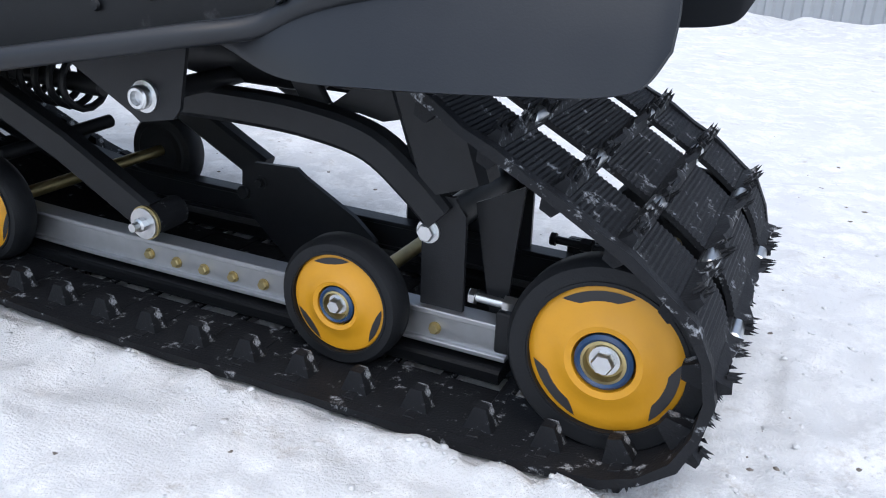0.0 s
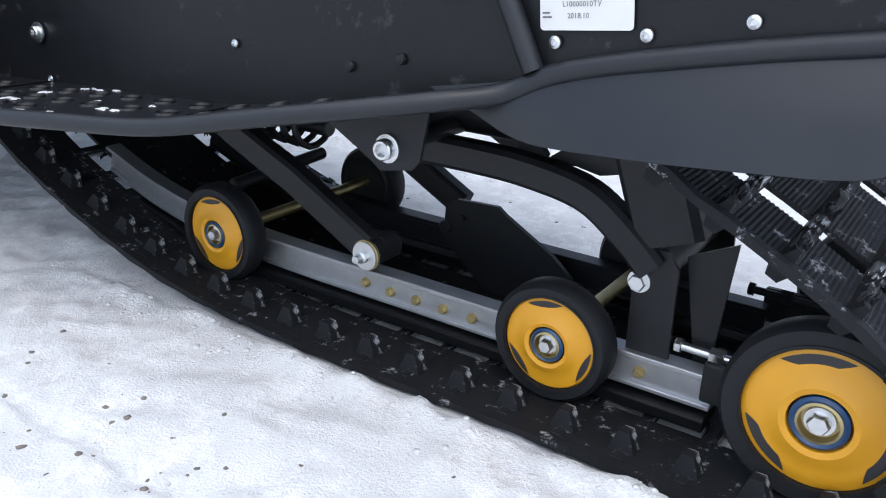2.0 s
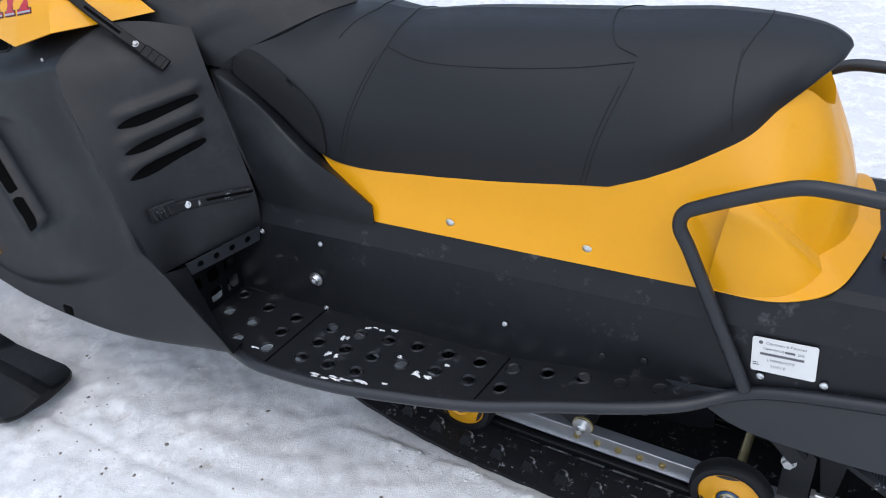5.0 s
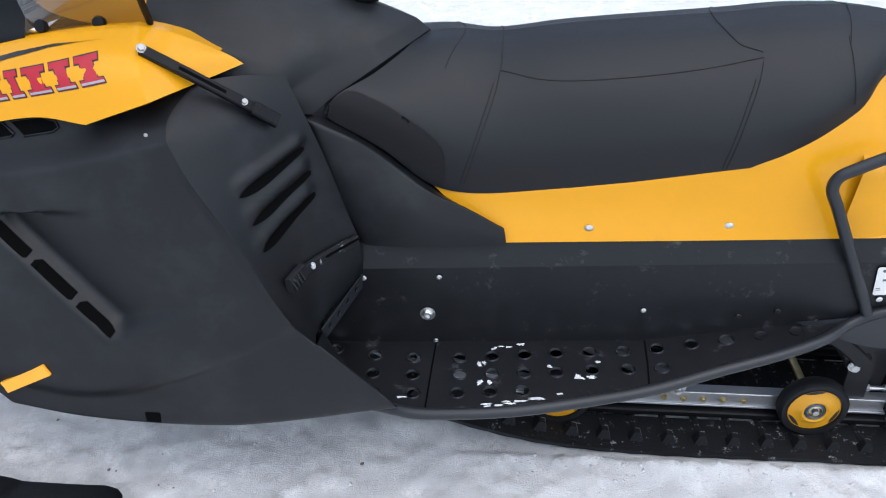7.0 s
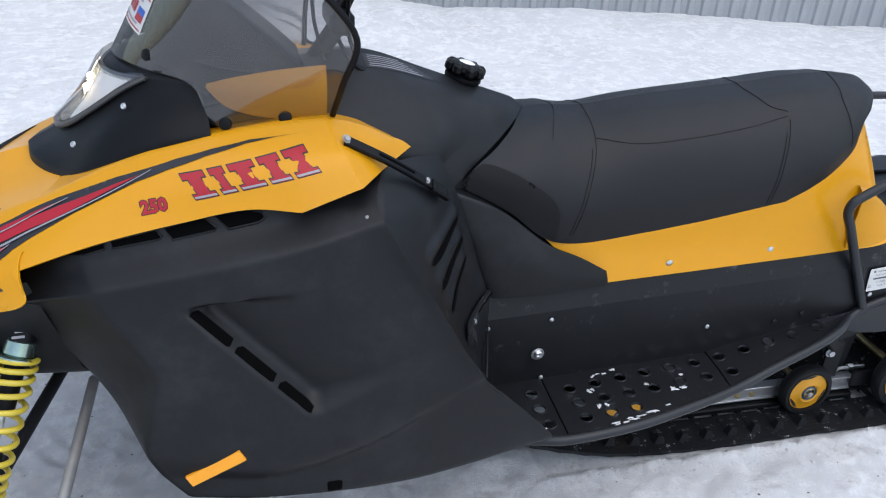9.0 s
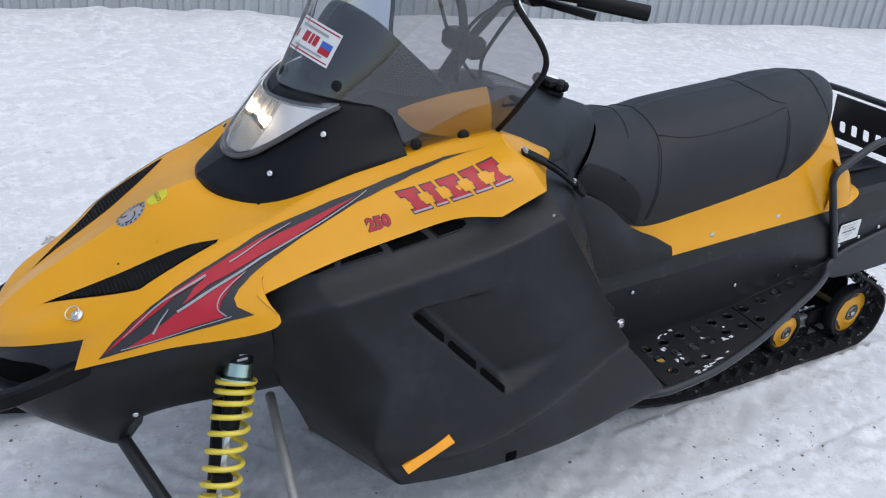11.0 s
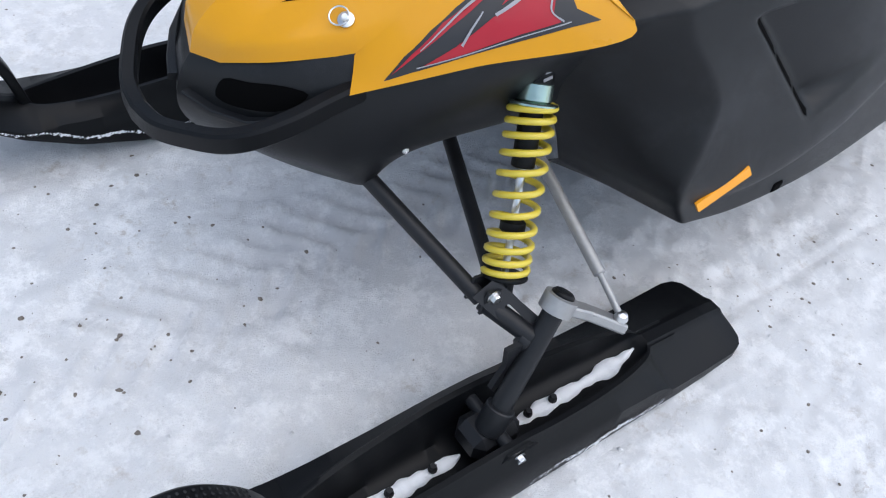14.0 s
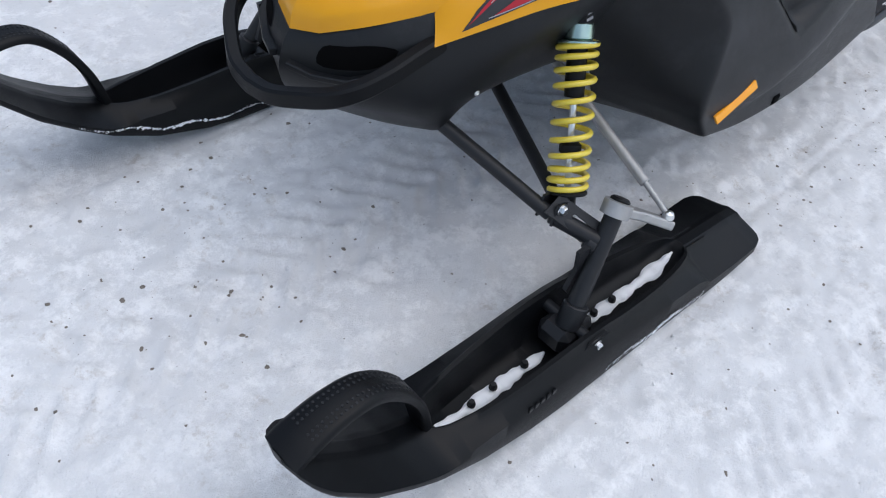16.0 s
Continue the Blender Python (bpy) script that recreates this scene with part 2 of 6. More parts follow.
def tube(points, r, n=12, closed=False, flat=1.0, up=(0, 0, 1)):
    """A pipe along a line; flat < 1 squeezes it."""
    p = np.array(points, float)
    k = len(p)
    g = []
    radii = r if hasattr(r, "__len__") else [r] * k
    last = V3(up)
    for i in range(k):
        d = V3(p[(i + 1) % k] - p[i - 1]) if closed else V3(p[min(i + 1, k - 1)] - p[max(i - 1, 0)])
        d.normalize()
        side = (last - d * last.dot(d)).normalized()
        last = side
        other = d.cross(side)
        g.append([V3(p[i]) + radii[i] * (math.cos(t) * side * flat + math.sin(t) * other) for t in np.linspace(0, 2 * math.pi, n, endpoint=False)])
    pts, f = quads(np.array([[tuple(v) for v in row] for row in g]), closed_u=closed, closed_v=True)
    if not closed:
        f += [tuple(reversed(range(n))), tuple(range((k - 1) * n, k * n))]
    return pts, f


def strip(points, w, h, up=(0, 0, 1), closed=False):
    """A bar of oblong section w (sideways) by h (upwards) along a line."""
    p = np.array(points, float)
    k = len(p)
    g = []
    for i in range(k):
        d = V3(p[(i + 1) % k] - p[i - 1]) if closed else V3(p[min(i + 1, k - 1)] - p[max(i - 1, 0)])
        d.normalize()
        s = d.cross(V3(up)).normalized()
        u = s.cross(d)
        b = min(w, h) * 0.18
        cs = [(-w / 2 + b, -h / 2), (w / 2 - b, -h / 2), (w / 2, -h / 2 + b), (w / 2, h / 2 - b), (w / 2 - b, h / 2), (-w / 2 + b, h / 2), (-w / 2, h / 2 - b), (-w / 2, -h / 2 + b)]
        g.append([tuple(V3(p[i]) + a * s + c * u) for a, c in cs])
    pts, f = quads(np.array(g), closed_u=closed, closed_v=True)
    if not closed:
        f += [tuple(reversed(range(8))), tuple(range((k - 1) * 8, k * 8))]
    return pts, f


def box(x, y, z, sx, sy, sz, bevel=0.002):
    b = min(bevel, sx / 3, sy / 3, sz / 3)
    p, f = [], []
    for k, (dz, inset) in enumerate(((-sz / 2, b), (-sz / 2 + b, 0), (sz / 2 - b, 0), (sz / 2, b))):
        a, c = sx / 2 - inset, sy / 2 - inset
        p += [(x - a + b * (not inset), y - c, z + dz), (x + a - b * (not inset), y - c, z + dz), (x + a, y - c + b * (not inset), z + dz), (x + a, y + c - b * (not inset), z + dz),
              (x + a - b * (not inset), y + c, z + dz), (x - a + b * (not inset), y + c, z + dz), (x - a, y + c - b * (not inset), z + dz), (x - a, y - c + b * (not inset), z + dz)]
    for k in range(3):
        f += [(8 * k + i, 8 * k + (i + 1) % 8, 8 * k + 8 + (i + 1) % 8, 8 * k + 8 + i) for i in range(8)]
    f += [tuple(reversed(range(8))), tuple(range(24, 32))]
    return np.array(p), f


def rounded(w, h, r, n=5):
    """An oblong outline with round corners, about the origin."""
    out = []
    for cx, cy, a in ((w / 2 - r, h / 2 - r, 0), (-w / 2 + r, h / 2 - r, 90), (-w / 2 + r, -h / 2 + r, 180), (w / 2 - r, -h / 2 + r, 270)):
        out += [(cx + r * math.cos(radians(a + t)), cy + r * math.sin(radians(a + t))) for t in np.linspace(0, 90, n)]
    return out


def circle(cx, cy, r, n=16, squash=1.0):
    return [(cx + r * math.cos(t), cy + squash * r * math.sin(t)) for t in np.linspace(0, 2 * math.pi, n, endpoint=False)]


def inside(pt, poly):
    x, y, hit = pt[0], pt[1], False
    for (ax, ay), (bx, by) in zip(poly, poly[1:] + poly[:1]):
        if (ay > y) != (by > y) and x < (bx - ax) * (y - ay) / (by - ay) + ax:
            hit = not hit
    return hit


def sheet(outline, step, holes=()):
    """Flat triangles over an outline with holes, at about step apart: 2D points and faces."""
    from mathutils.geometry import delaunay_2d_cdt
    pts, edges = [], []
    loops = [[tuple(map(float, p)) for p in o] for o in (outline, *holes)]
    for loop in loops:
        start = len(pts)
        for a, b in zip(loop, loop[1:] + loop[:1]):
            k = max(1, round(math.dist(a, b) / step))
            pts += [V3((a[0] + (b[0] - a[0]) * i / k, a[1] + (b[1] - a[1]) * i / k)) for i in range(k)]
        edges += [(i, i + 1 if i + 1 < len(pts) else start) for i in range(start, len(pts))]
    xs, ys = [p[0] for p in loops[0]], [p[1] for p in loops[0]]
    for x in np.arange(min(xs) + step / 2, max(xs), step):
        for y in np.arange(min(ys) + step / 2, max(ys), step):
            if inside((x, y), loops[0]) and not any(inside((x, y), h) for h in loops[1:]):
                pts.append(V3((x, y)))
    vs, _, fs, *_ = delaunay_2d_cdt(pts, edges, [], 0, 1e-6)
    keep = []
    for f in fs:
        c = sum((vs[i] for i in f), V3((0, 0))) / len(f)
        if inside(c, loops[0]) and not any(inside(c, h) for h in loops[1:]):
            keep.append(tuple(f))
    return [(v[0], v[1]) for v in vs], keep


def plate(outline, thick, holes=(), step=0.5):
    """A flat plate over an outline in xy, from z = 0 up."""
    v, f = sheet(outline, step, holes)
    n = len(v)
    p = [(x, y, 0.0) for x, y in v] + [(x, y, thick) for x, y in v]
    count = {}
    for q in f:
        for a, b in zip(q, q[1:] + q[:1]):
            count[(a, b)] = count.get((a, b), 0) + 1
    side = [(a, b, b + n, a + n) for (a, b) in count if (b, a) not in count]
    return np.array(p), [tuple(reversed(q)) for q in f] + [tuple(i + n for i in q) for q in f] + side


# Poses that stand an xy drawing up: across x and z, its thickness towards -y (the near side).
SIDE = Matrix(((1, 0, 0, 0), (0, 0, -1, 0), (0, 1, 0, 0), (0, 0, 0, 1)))


def upright(outline, y, thick, holes=()):
    """A plate in the xz plane whose near face lies at y."""
    return moved(plate(outline, thick, holes), Matrix.Translation((0, y + thick, 0)) @ SIDE)


def tree_of(geo):
    from mathutils.bvhtree import BVHTree
    return BVHTree.FromPolygons([tuple(p) for p in geo[0]], [tuple(f) for f in geo[1]])


def laid(outline, surface, axis="y", lift=0.001, step=0.012, holes=(), thick=0.0):
    """An outline laid onto a surface: drawn in xz and pushed along +y, or drawn in xy and dropped along -z."""
    v, f = sheet(outline, step, holes)
    top, low = [], []
    for a, b in v:
        o, d = (V3((a, -2, b)), V3((0, 1, 0))) if axis == "y" else (V3((a, b, 3)), V3((0, 0, -1))) if axis == "z" else (V3((-4, a, b)), V3((1, 0, 0)))
        hit, normal, _, _ = surface.ray_cast(o, d)
        if hit is None:
            hit, normal, _, _ = surface.find_nearest(o + d * (1.7 if axis == "y" else 2.2))
        if normal.dot(d) > 0:
            normal = -normal
        top.append(hit + normal * lift)
        low.append(hit + normal * (lift - thick))
    want = V3((0, -1, 0)) if axis == "y" else V3((0, 0, 1)) if axis == "z" else V3((-1, 0, 0))
    fixed = []
    for q in f:
        n = (top[q[1]] - top[q[0]]).cross(top[q[2]] - top[q[0]])
        fixed.append(q if n.dot(want) >= 0 else tuple(reversed(q)))
    if not thick:
        return np.array([tuple(t) for t in top]), fixed
    k = len(top)
    count = {(a, b) for q in fixed for a, b in zip(q, q[1:] + q[:1])}
    side = [(b, a, a + k, b + k) for a, b in count if (b, a) not in count]
    return np.array([tuple(t) for t in top + low]), fixed + [tuple(i + k for i in reversed(q)) for q in fixed] + side


def shell(grid, thick):
    """A thick sheet from a grid of points."""
    g = np.asarray(grid)
    du, dv = np.gradient(g, axis=0), np.gradient(g, axis=1)
    nrm = np.cross(du, dv)
    nrm /= np.maximum(np.linalg.norm(nrm, axis=2, keepdims=True), 1e-9)
    core = np.array((g[..., 0].mean(), 0.0, g[..., 2].mean() - 0.15))
    if ((g - core) * nrm).sum() < 0:
        nrm = -nrm
    thick = abs(thick)
    a, b = g.shape[:2]
    back = g - nrm * thick
    p1, f1 = quads(g)
    p2, f2 = quads(back)
    n = a * b
    rim = [i * b for i in range(a)], [i * b + b - 1 for i in range(a)], list(range(b)), [(a - 1) * b + j for j in range(b)]
    side = []
    for k, r in enumerate(rim):
        for s, t in zip(r, r[1:]):
            side.append((s, t, t + n, s + n) if k in (0, 3) else (t, s, s + n, t + n))
    return np.concatenate([p1, p2]), [tuple(reversed(f)) for f in f1][::1] and f1 + [tuple(i + n for i in reversed(f)) for f in f2] + side


def mesh_of(name, geo, material, angle=35):
    me = bpy.data.meshes.new(name)
    me.from_pydata([tuple(map(float, p)) for p in geo[0]], [], [tuple(int(i) for i in f) for f in geo[1]])
    me.materials.append(material)
    me.validate()
    bm = bmesh.new()
    bm.from_mesh(me)
    bmesh.ops.recalc_face_normals(bm, faces=bm.faces)
    bm.to_mesh(me)
    bm.free()
    me.polygons.foreach_set("use_smooth", [True] * len(me.polygons))
    me.set_sharp_from_angle(angle=radians(angle))
    return me


def part(name, geo, material, parent, label="", angle=35):
    ob = new(name, mesh_of(name, geo, material, angle))
    ob.parent = parent
    return tagged(ob, label)


def twin(name, geo, material, parent, label="", angle=35):
    """The part on the near side and its mirror image on the far side."""
    return part(name, geo, material, parent, label, angle), part(name, mirrored(geo), material, parent, label, angle)


def again(ob, m, parent=None):
    """One more part on the same mesh."""
    o = new(ob.name.split(".")[0], ob.data)
    o.parent = parent or ob.parent
    o.matrix_local = m
    return o


def thing(name, label, category, **more):
    return tagged(new(name), label, category, **more)


def bolt_geo(r, h, washer=1.5):
    """A hexagon head on a washer, along z from 0."""
    return join(moved(lathe([(r * washer, 0), (r * washer, h * 0.22), (0, h * 0.22)], 20), Matrix()), lathe([(r, h * 0.22), (r, h * 0.85), (r * 0.86, h), (0, h)], 6))


NEAR = Matrix.Rotation(radians(90), 4, "X")  # turns z towards -y


def at(x, y, z, m=NEAR):
    return Matrix.Translation((x, y, z)) @ m


# ---- ground, bank and fence ----
def spaced(core_a, core_b, step, far, grow=1.22):
    mid = list(np.arange(core_a, core_b, step))
    lo, hi, d = [], [], step
    a, b = core_a, mid[-1]
    while a > -far:
        d *= grow
        a -= d
        lo.append(a)
    d = step
    while b < far:
        d *= grow
        b += d
        hi.append(b)
    return np.array(lo[::-1] + mid + hi)


def lumps(x, y, scale, seed):
    """Smooth random heights between about -1 and 1."""
    rng = np.random.RandomState(seed)
    t = rng.rand(64, 64) * 2 - 1
    u, v = x / scale, y / scale
    i, j = np.floor(u).astype(int), np.floor(v).astype(int)
    fu, fv = u - i, v - j
    fu, fv = fu * fu * (3 - 2 * fu), fv * fv * (3 - 2 * fv)
    g = lambda a, b: t[a % 64, b % 64]
    return (g(i, j) * (1 - fu) + g(i + 1, j) * fu) * (1 - fv) + (g(i, j + 1) * (1 - fu) + g(i + 1, j + 1) * fu) * fv


def fence_y(x):
    return 4.85 - 0.24 * x


def ground_height(x, y):
    near = np.exp(-np.maximum(np.hypot((x + 1.5) / 3.5, y / 2.2) - 1, 0) ** 2)
    h = 0.004 * lumps(x, y, 0.9, 1) + 0.0035 * lumps(x, y, 0.11, 2) + near * (0.0045 * lumps(x, y, 0.045, 3) + 0.0035 * lumps(x, y, 0.024, 4) + 0.0045 * np.maximum(lumps(x, y, 0.033, 14) * lumps(x, y, 0.35, 15) * 2.2, 0))
    # the snow pushed up beside the track
    edge = np.exp(-((y + 0.275) / 0.02) ** 2) * (x > -1.05) * (x < 0.2) * (0.5 + 0.5 * lumps(x, y, 0.05, 5))
    h = h + 0.026 * np.maximum(edge, 0) * (0.75 + 0.5 * lumps(x, y, 0.021, 16))
    # flattened under track and skis
    under = (np.abs(y) < 0.27) * (x > -1.1) * (x < 0.2) + (np.abs(np.abs(y) - 0.56) < 0.12) * (x > -3.0) * (x < -1.8)
    h = np.where(under > 0, np.minimum(h, 0) - 0.004, h)
    # old wheel ruts with chevron treads ahead of the body
    rut = np.exp(-((y - 0.12 - 0.05 * x) / 0.13) ** 4) * (x < -1.7)
    tread = np.sin((x + 0.9 * np.abs(y - 0.12 - 0.05 * x)) * 2 * math.pi / 0.075)
    h = h + rut * (-0.005 + 0.0045 * np.clip(tread * 5 - 3.8, -1, 1))
    rut = np.exp(-((y + 1.02) / 0.11) ** 4) * (x < -1.2)
    h = h + rut * (-0.003 + 0.002 * np.clip(np.sin((x - np.abs(y + 1.02)) * 2 * math.pi / 0.06) * 2, -1, 1))
    # the groove that the ski's runner left behind it
    behind = (x > -1.82) * (x < 3)
    h = h - 0.007 * np.exp(-((y + 0.562 + 0.004 * lumps(x, y, 0.2, 21)) / 0.009) ** 2) * behind - 0.003 * np.exp(-((y + 0.56) / 0.09) ** 8) * behind
    # a bank of cleared snow before the fence
    q = y - fence_y(x) + 0.40
    bank = np.exp(-(q / 0.38) ** 2) * (0.075 + 0.03 * lumps(x, y, 0.7, 7) + 0.035 * lumps(x, y, 0.16, 8))
    h = h + bank + 0.03 * (y > 1.6) * lumps(x, y, 1.1, 9) * np.minimum((np.maximum(y, 1.6) - 1.6) / 2, 1)
    return h


gx, gy = spaced(-3.9, 0.8, 0.0115, 900, 1.15), spaced(-1.4, 1.1, 0.0115, 900, 1.15)
GX, GY = np.meshgrid(gx, gy, indexing="ij")
GZ = ground_height(GX, GY)
ground = new("ground", mesh_of("ground", quads(np.stack([GX, GY, GZ], 2)), PACKED, 180))
tagged(ground, "trampled packed snow with dirt specks and old ruts", "snow", kind="structure")


def make_fence():
    f = thing("fence", "grey corrugated sheet metal fence behind a snow bank", "fence")
    width, pitch = 1.15, 0.115
    prof = []
    for k in range(10):
        x = k * pitch
        prof += [(x, 0), (x + 0.045, 0), (x + 0.06, -0.02), (x + 0.10, -0.02)]
    prof.append((width, 0))
    g = np.array([[(x, y, z) for z in (-0.1, 2.1)] for x, y in prof])
    first = part("panel", quads(g), FENCE, f)
    for k in range(1, 44):
        again(first, Matrix.Translation((k * width, -0.002 * (k % 2), 0)))
    f.matrix_world = pose(-20, fence_y(-20), 0, 0, 0, math.degrees(math.atan(-0.24)))


make_fence()

# ---- the snowmobile ----
sled = thing("snowmobile", "yellow and black utility snowmobile standing on packed snow", "snowmobile")

# -- track --
LOOP = [(0.02, 0.012), (-0.3, 0.011), (-0.7, 0.013), (-0.9, 0.032), (-1.04, 0.066), (-1.18, 0.117), (-1.33, 0.192), (-1.43, 0.29), (-1.45, 0.38), (-1.38, 0.445),
        (-1.25, 0.46), (-0.9, 0.45), (-0.5, 0.43), (-0.25, 0.40), (-0.108, 0.333), (0.02, 0.264), (0.085, 0.222), (0.122, 0.186), (0.138, 0.145), (0.138, 0.10), (0.118, 0.053), (0.077, 0.022)]
loop = curve([(x, 0, z) for x, z in LOOP], 24, True)
steps = np.linalg.norm(np.diff(np.concatenate([loop, loop[:1]]), axis=0), axis=1)
arc = np.concatenate([[0], np.cumsum(steps)])
PITCHES = round(arc[-1] / 0.0745)
PITCH = arc[-1] / PITCHES


def on_loop(s):
    """The place and the tangent angle on the track's line."""
    s = s % arc[-1]
    ring_pts = np.concatenate([loop, loop[:1]])
    p = [np.interp(s, arc, ring_pts[:, k]) for k in (0, 2)]
    q = [np.interp((s + 0.004) % arc[-1], arc, ring_pts[:, k]) for k in (0, 2)]
    return p[0], p[1], math.atan2(q[1] - p[1], q[0] - p[0])


def on_track(s, y, h=0.0):
    """A pose on the track: x along it, z outwards."""
    x, z, a = on_loop(s)
    m = Matrix(((math.cos(a), 0, -math.sin(a), x), (0, 1, 0, y), (math.sin(a), 0, math.cos(a), z), (0, 0, 0, 1)))
    return m @ Matrix.Translation((0, 0, h))


def belt(y0, y1, thick, ribs):
    n = PITCHES * ribs * 2
    g = []
    for k in range(n):
        x, z, a = on_loop(k * arc[-1] / n)
        out = (-math.sin(a), math.cos(a))
        t = thick * (1.0 if k % 2 else 0.72)
        slim = 1 - 0.05 * min(max((-0.10 - x) / 0.08, 0), 1) * min(max((z - 0.28) / 0.04, 0), 1)
        g.append([(x + out[0] * o, y * slim, z + out[1] * o) for y, o in ((y0, -0.002), (y0, t), (y1, t), (y1, -0.002))])
    return quads(np.array(g), closed_u=True, closed_v=True)


track = part("track", belt(-0.098, 0.098, 0.005, 13), RUBBER, sled, "black ribbed rubber track with snow dust", 30)
for s in (-1, 1):
    part("side_belt", belt(*sorted((s * 0.240, s * 0.138)), 0.005, 13), RUBBER, track, "ribbed side belt", 30)
    part("edge_band", belt(*sorted((s * 0.254, s * 0.2405)), 0.009, 1), RUBBER, track, "smooth rubber edge", 30)


def lug_geo(w, seed):
    """A cross lug with a ragged, worn crest."""
    rng = np.random.RandomState(seed)
    n = 11
    g = []
    for k in range(n):
        y = -w / 2 + w * k / (n - 1)
        tall = 0.011 + (0.007 if k in (0, 1, n - 2, n - 1) else 0.0) + rng.rand() * 0.005
        j = (rng.rand() - 0.5) * 0.005
        g.append([(-0.010, y, 0.004), (-0.006, y, 0.009), (-0.003 + j, y, tall), (0.003 + j, y, tall - rng.rand() * 0.003), (0.006, y, 0.009), (0.010, y, 0.004)])
    p, f = quads(np.array(g))
    return p, f + [tuple(range(6)), tuple(reversed(range(len(p) - 6, len(p))))]


def spike_geo(seed):
    """A torn rubber tip at the end of a lug."""
    rng = np.random.RandomState(seed)
    bits = []
    for k in range(11):
        a, t = rng.rand() * 6.28, 0.007 + rng.rand() * 0.010
        bits.append(moved(lathe([(0.0022 + rng.rand() * 0.0012, 0), (0.0012, t * 0.6), (0, t)], 5), Matrix.Translation((rng.rand() * 0.016 - 0.008, rng.rand() * 0.026 - 0.013, 0.014)) @ Matrix.Rotation(0.7 * (rng.rand() - 0.3), 4, (math.cos(a), math.sin(a), 0))))
    return join(*bits)


side_lug = part("lug", join(lug_geo(0.102, 1), moved(spike_geo(2), Matrix.Translation((0, -0.032, 0.0))), moved(spike_geo(3), Matrix.Translation((0, 0.036, 0.0)))), RUBBER, track)
mid_lug = part("lug", join(lug_geo(0.196, 4), moved(spike_geo(5), Matrix.Translation((0, -0.09, 0.0))), moved(spike_geo(6), Matrix.Translation((0, 0.09, 0.0)))), RUBBER, track)
cross = part("cross_bar", box(0, 0, 0.0015, 0.018, 0.478, 0.009, 0.003), RUBBER, track)
clip = part("steel_clip", join(moved(rod(0.0085, 0.040, 14, 0.002), Matrix.Translation((0, 0, 0.0075)) @ NEAR)), STEEL, track, "bright steel track clip")
guide = part("drive_lug", (np.array([(sx * a, sy * b, h) for h, a, b in ((0.0, 0.017, 0.012), (-0.027, 0.007, 0.008)) for sx, sy in ((-1, -1), (1, -1), (1, 1), (-1, 1))]),
             [(3, 2, 1, 0), (4, 5, 6, 7), (0, 1, 5, 4), (1, 2, 6, 5), (2, 3, 7, 6), (3, 0, 4, 7)]), RUBBER, track)
for k in range(PITCHES):
    s = (k + 0.35) * PITCH
    for ob, ys in ((side_lug, (-0.189, 0.189)), (mid_lug, (0.0,)), (cross, (0.0,)), (clip, (-0.118, 0.118)), (guide, (-0.212, 0.212))):
        for y in ys:
            m = on_track(s, y)
            if k == 0 and y == ys[0]:
                ob.matrix_local = m
            else:
                again(ob, m)


# -- wheels --
def leaf(r0, r1, a, half):
    """A lens-shaped outline that follows the wheel's rim at angle a."""
    c, wide, tall = (r0 + r1) / 2, math.sin(half) * r1, (r1 - r0) / 2
    s = np.linspace(-1, 1, 11)
    flat = [(c + tall * (1 - k * k), wide * k) for k in s] + [(c - tall * 0.75 * (1 - k * k), wide * k) for k in s[::-1][1:-1]]
    return [(u * math.cos(a) - w * math.sin(a), u * math.sin(a) + w * math.cos(a)) for u, w in flat]


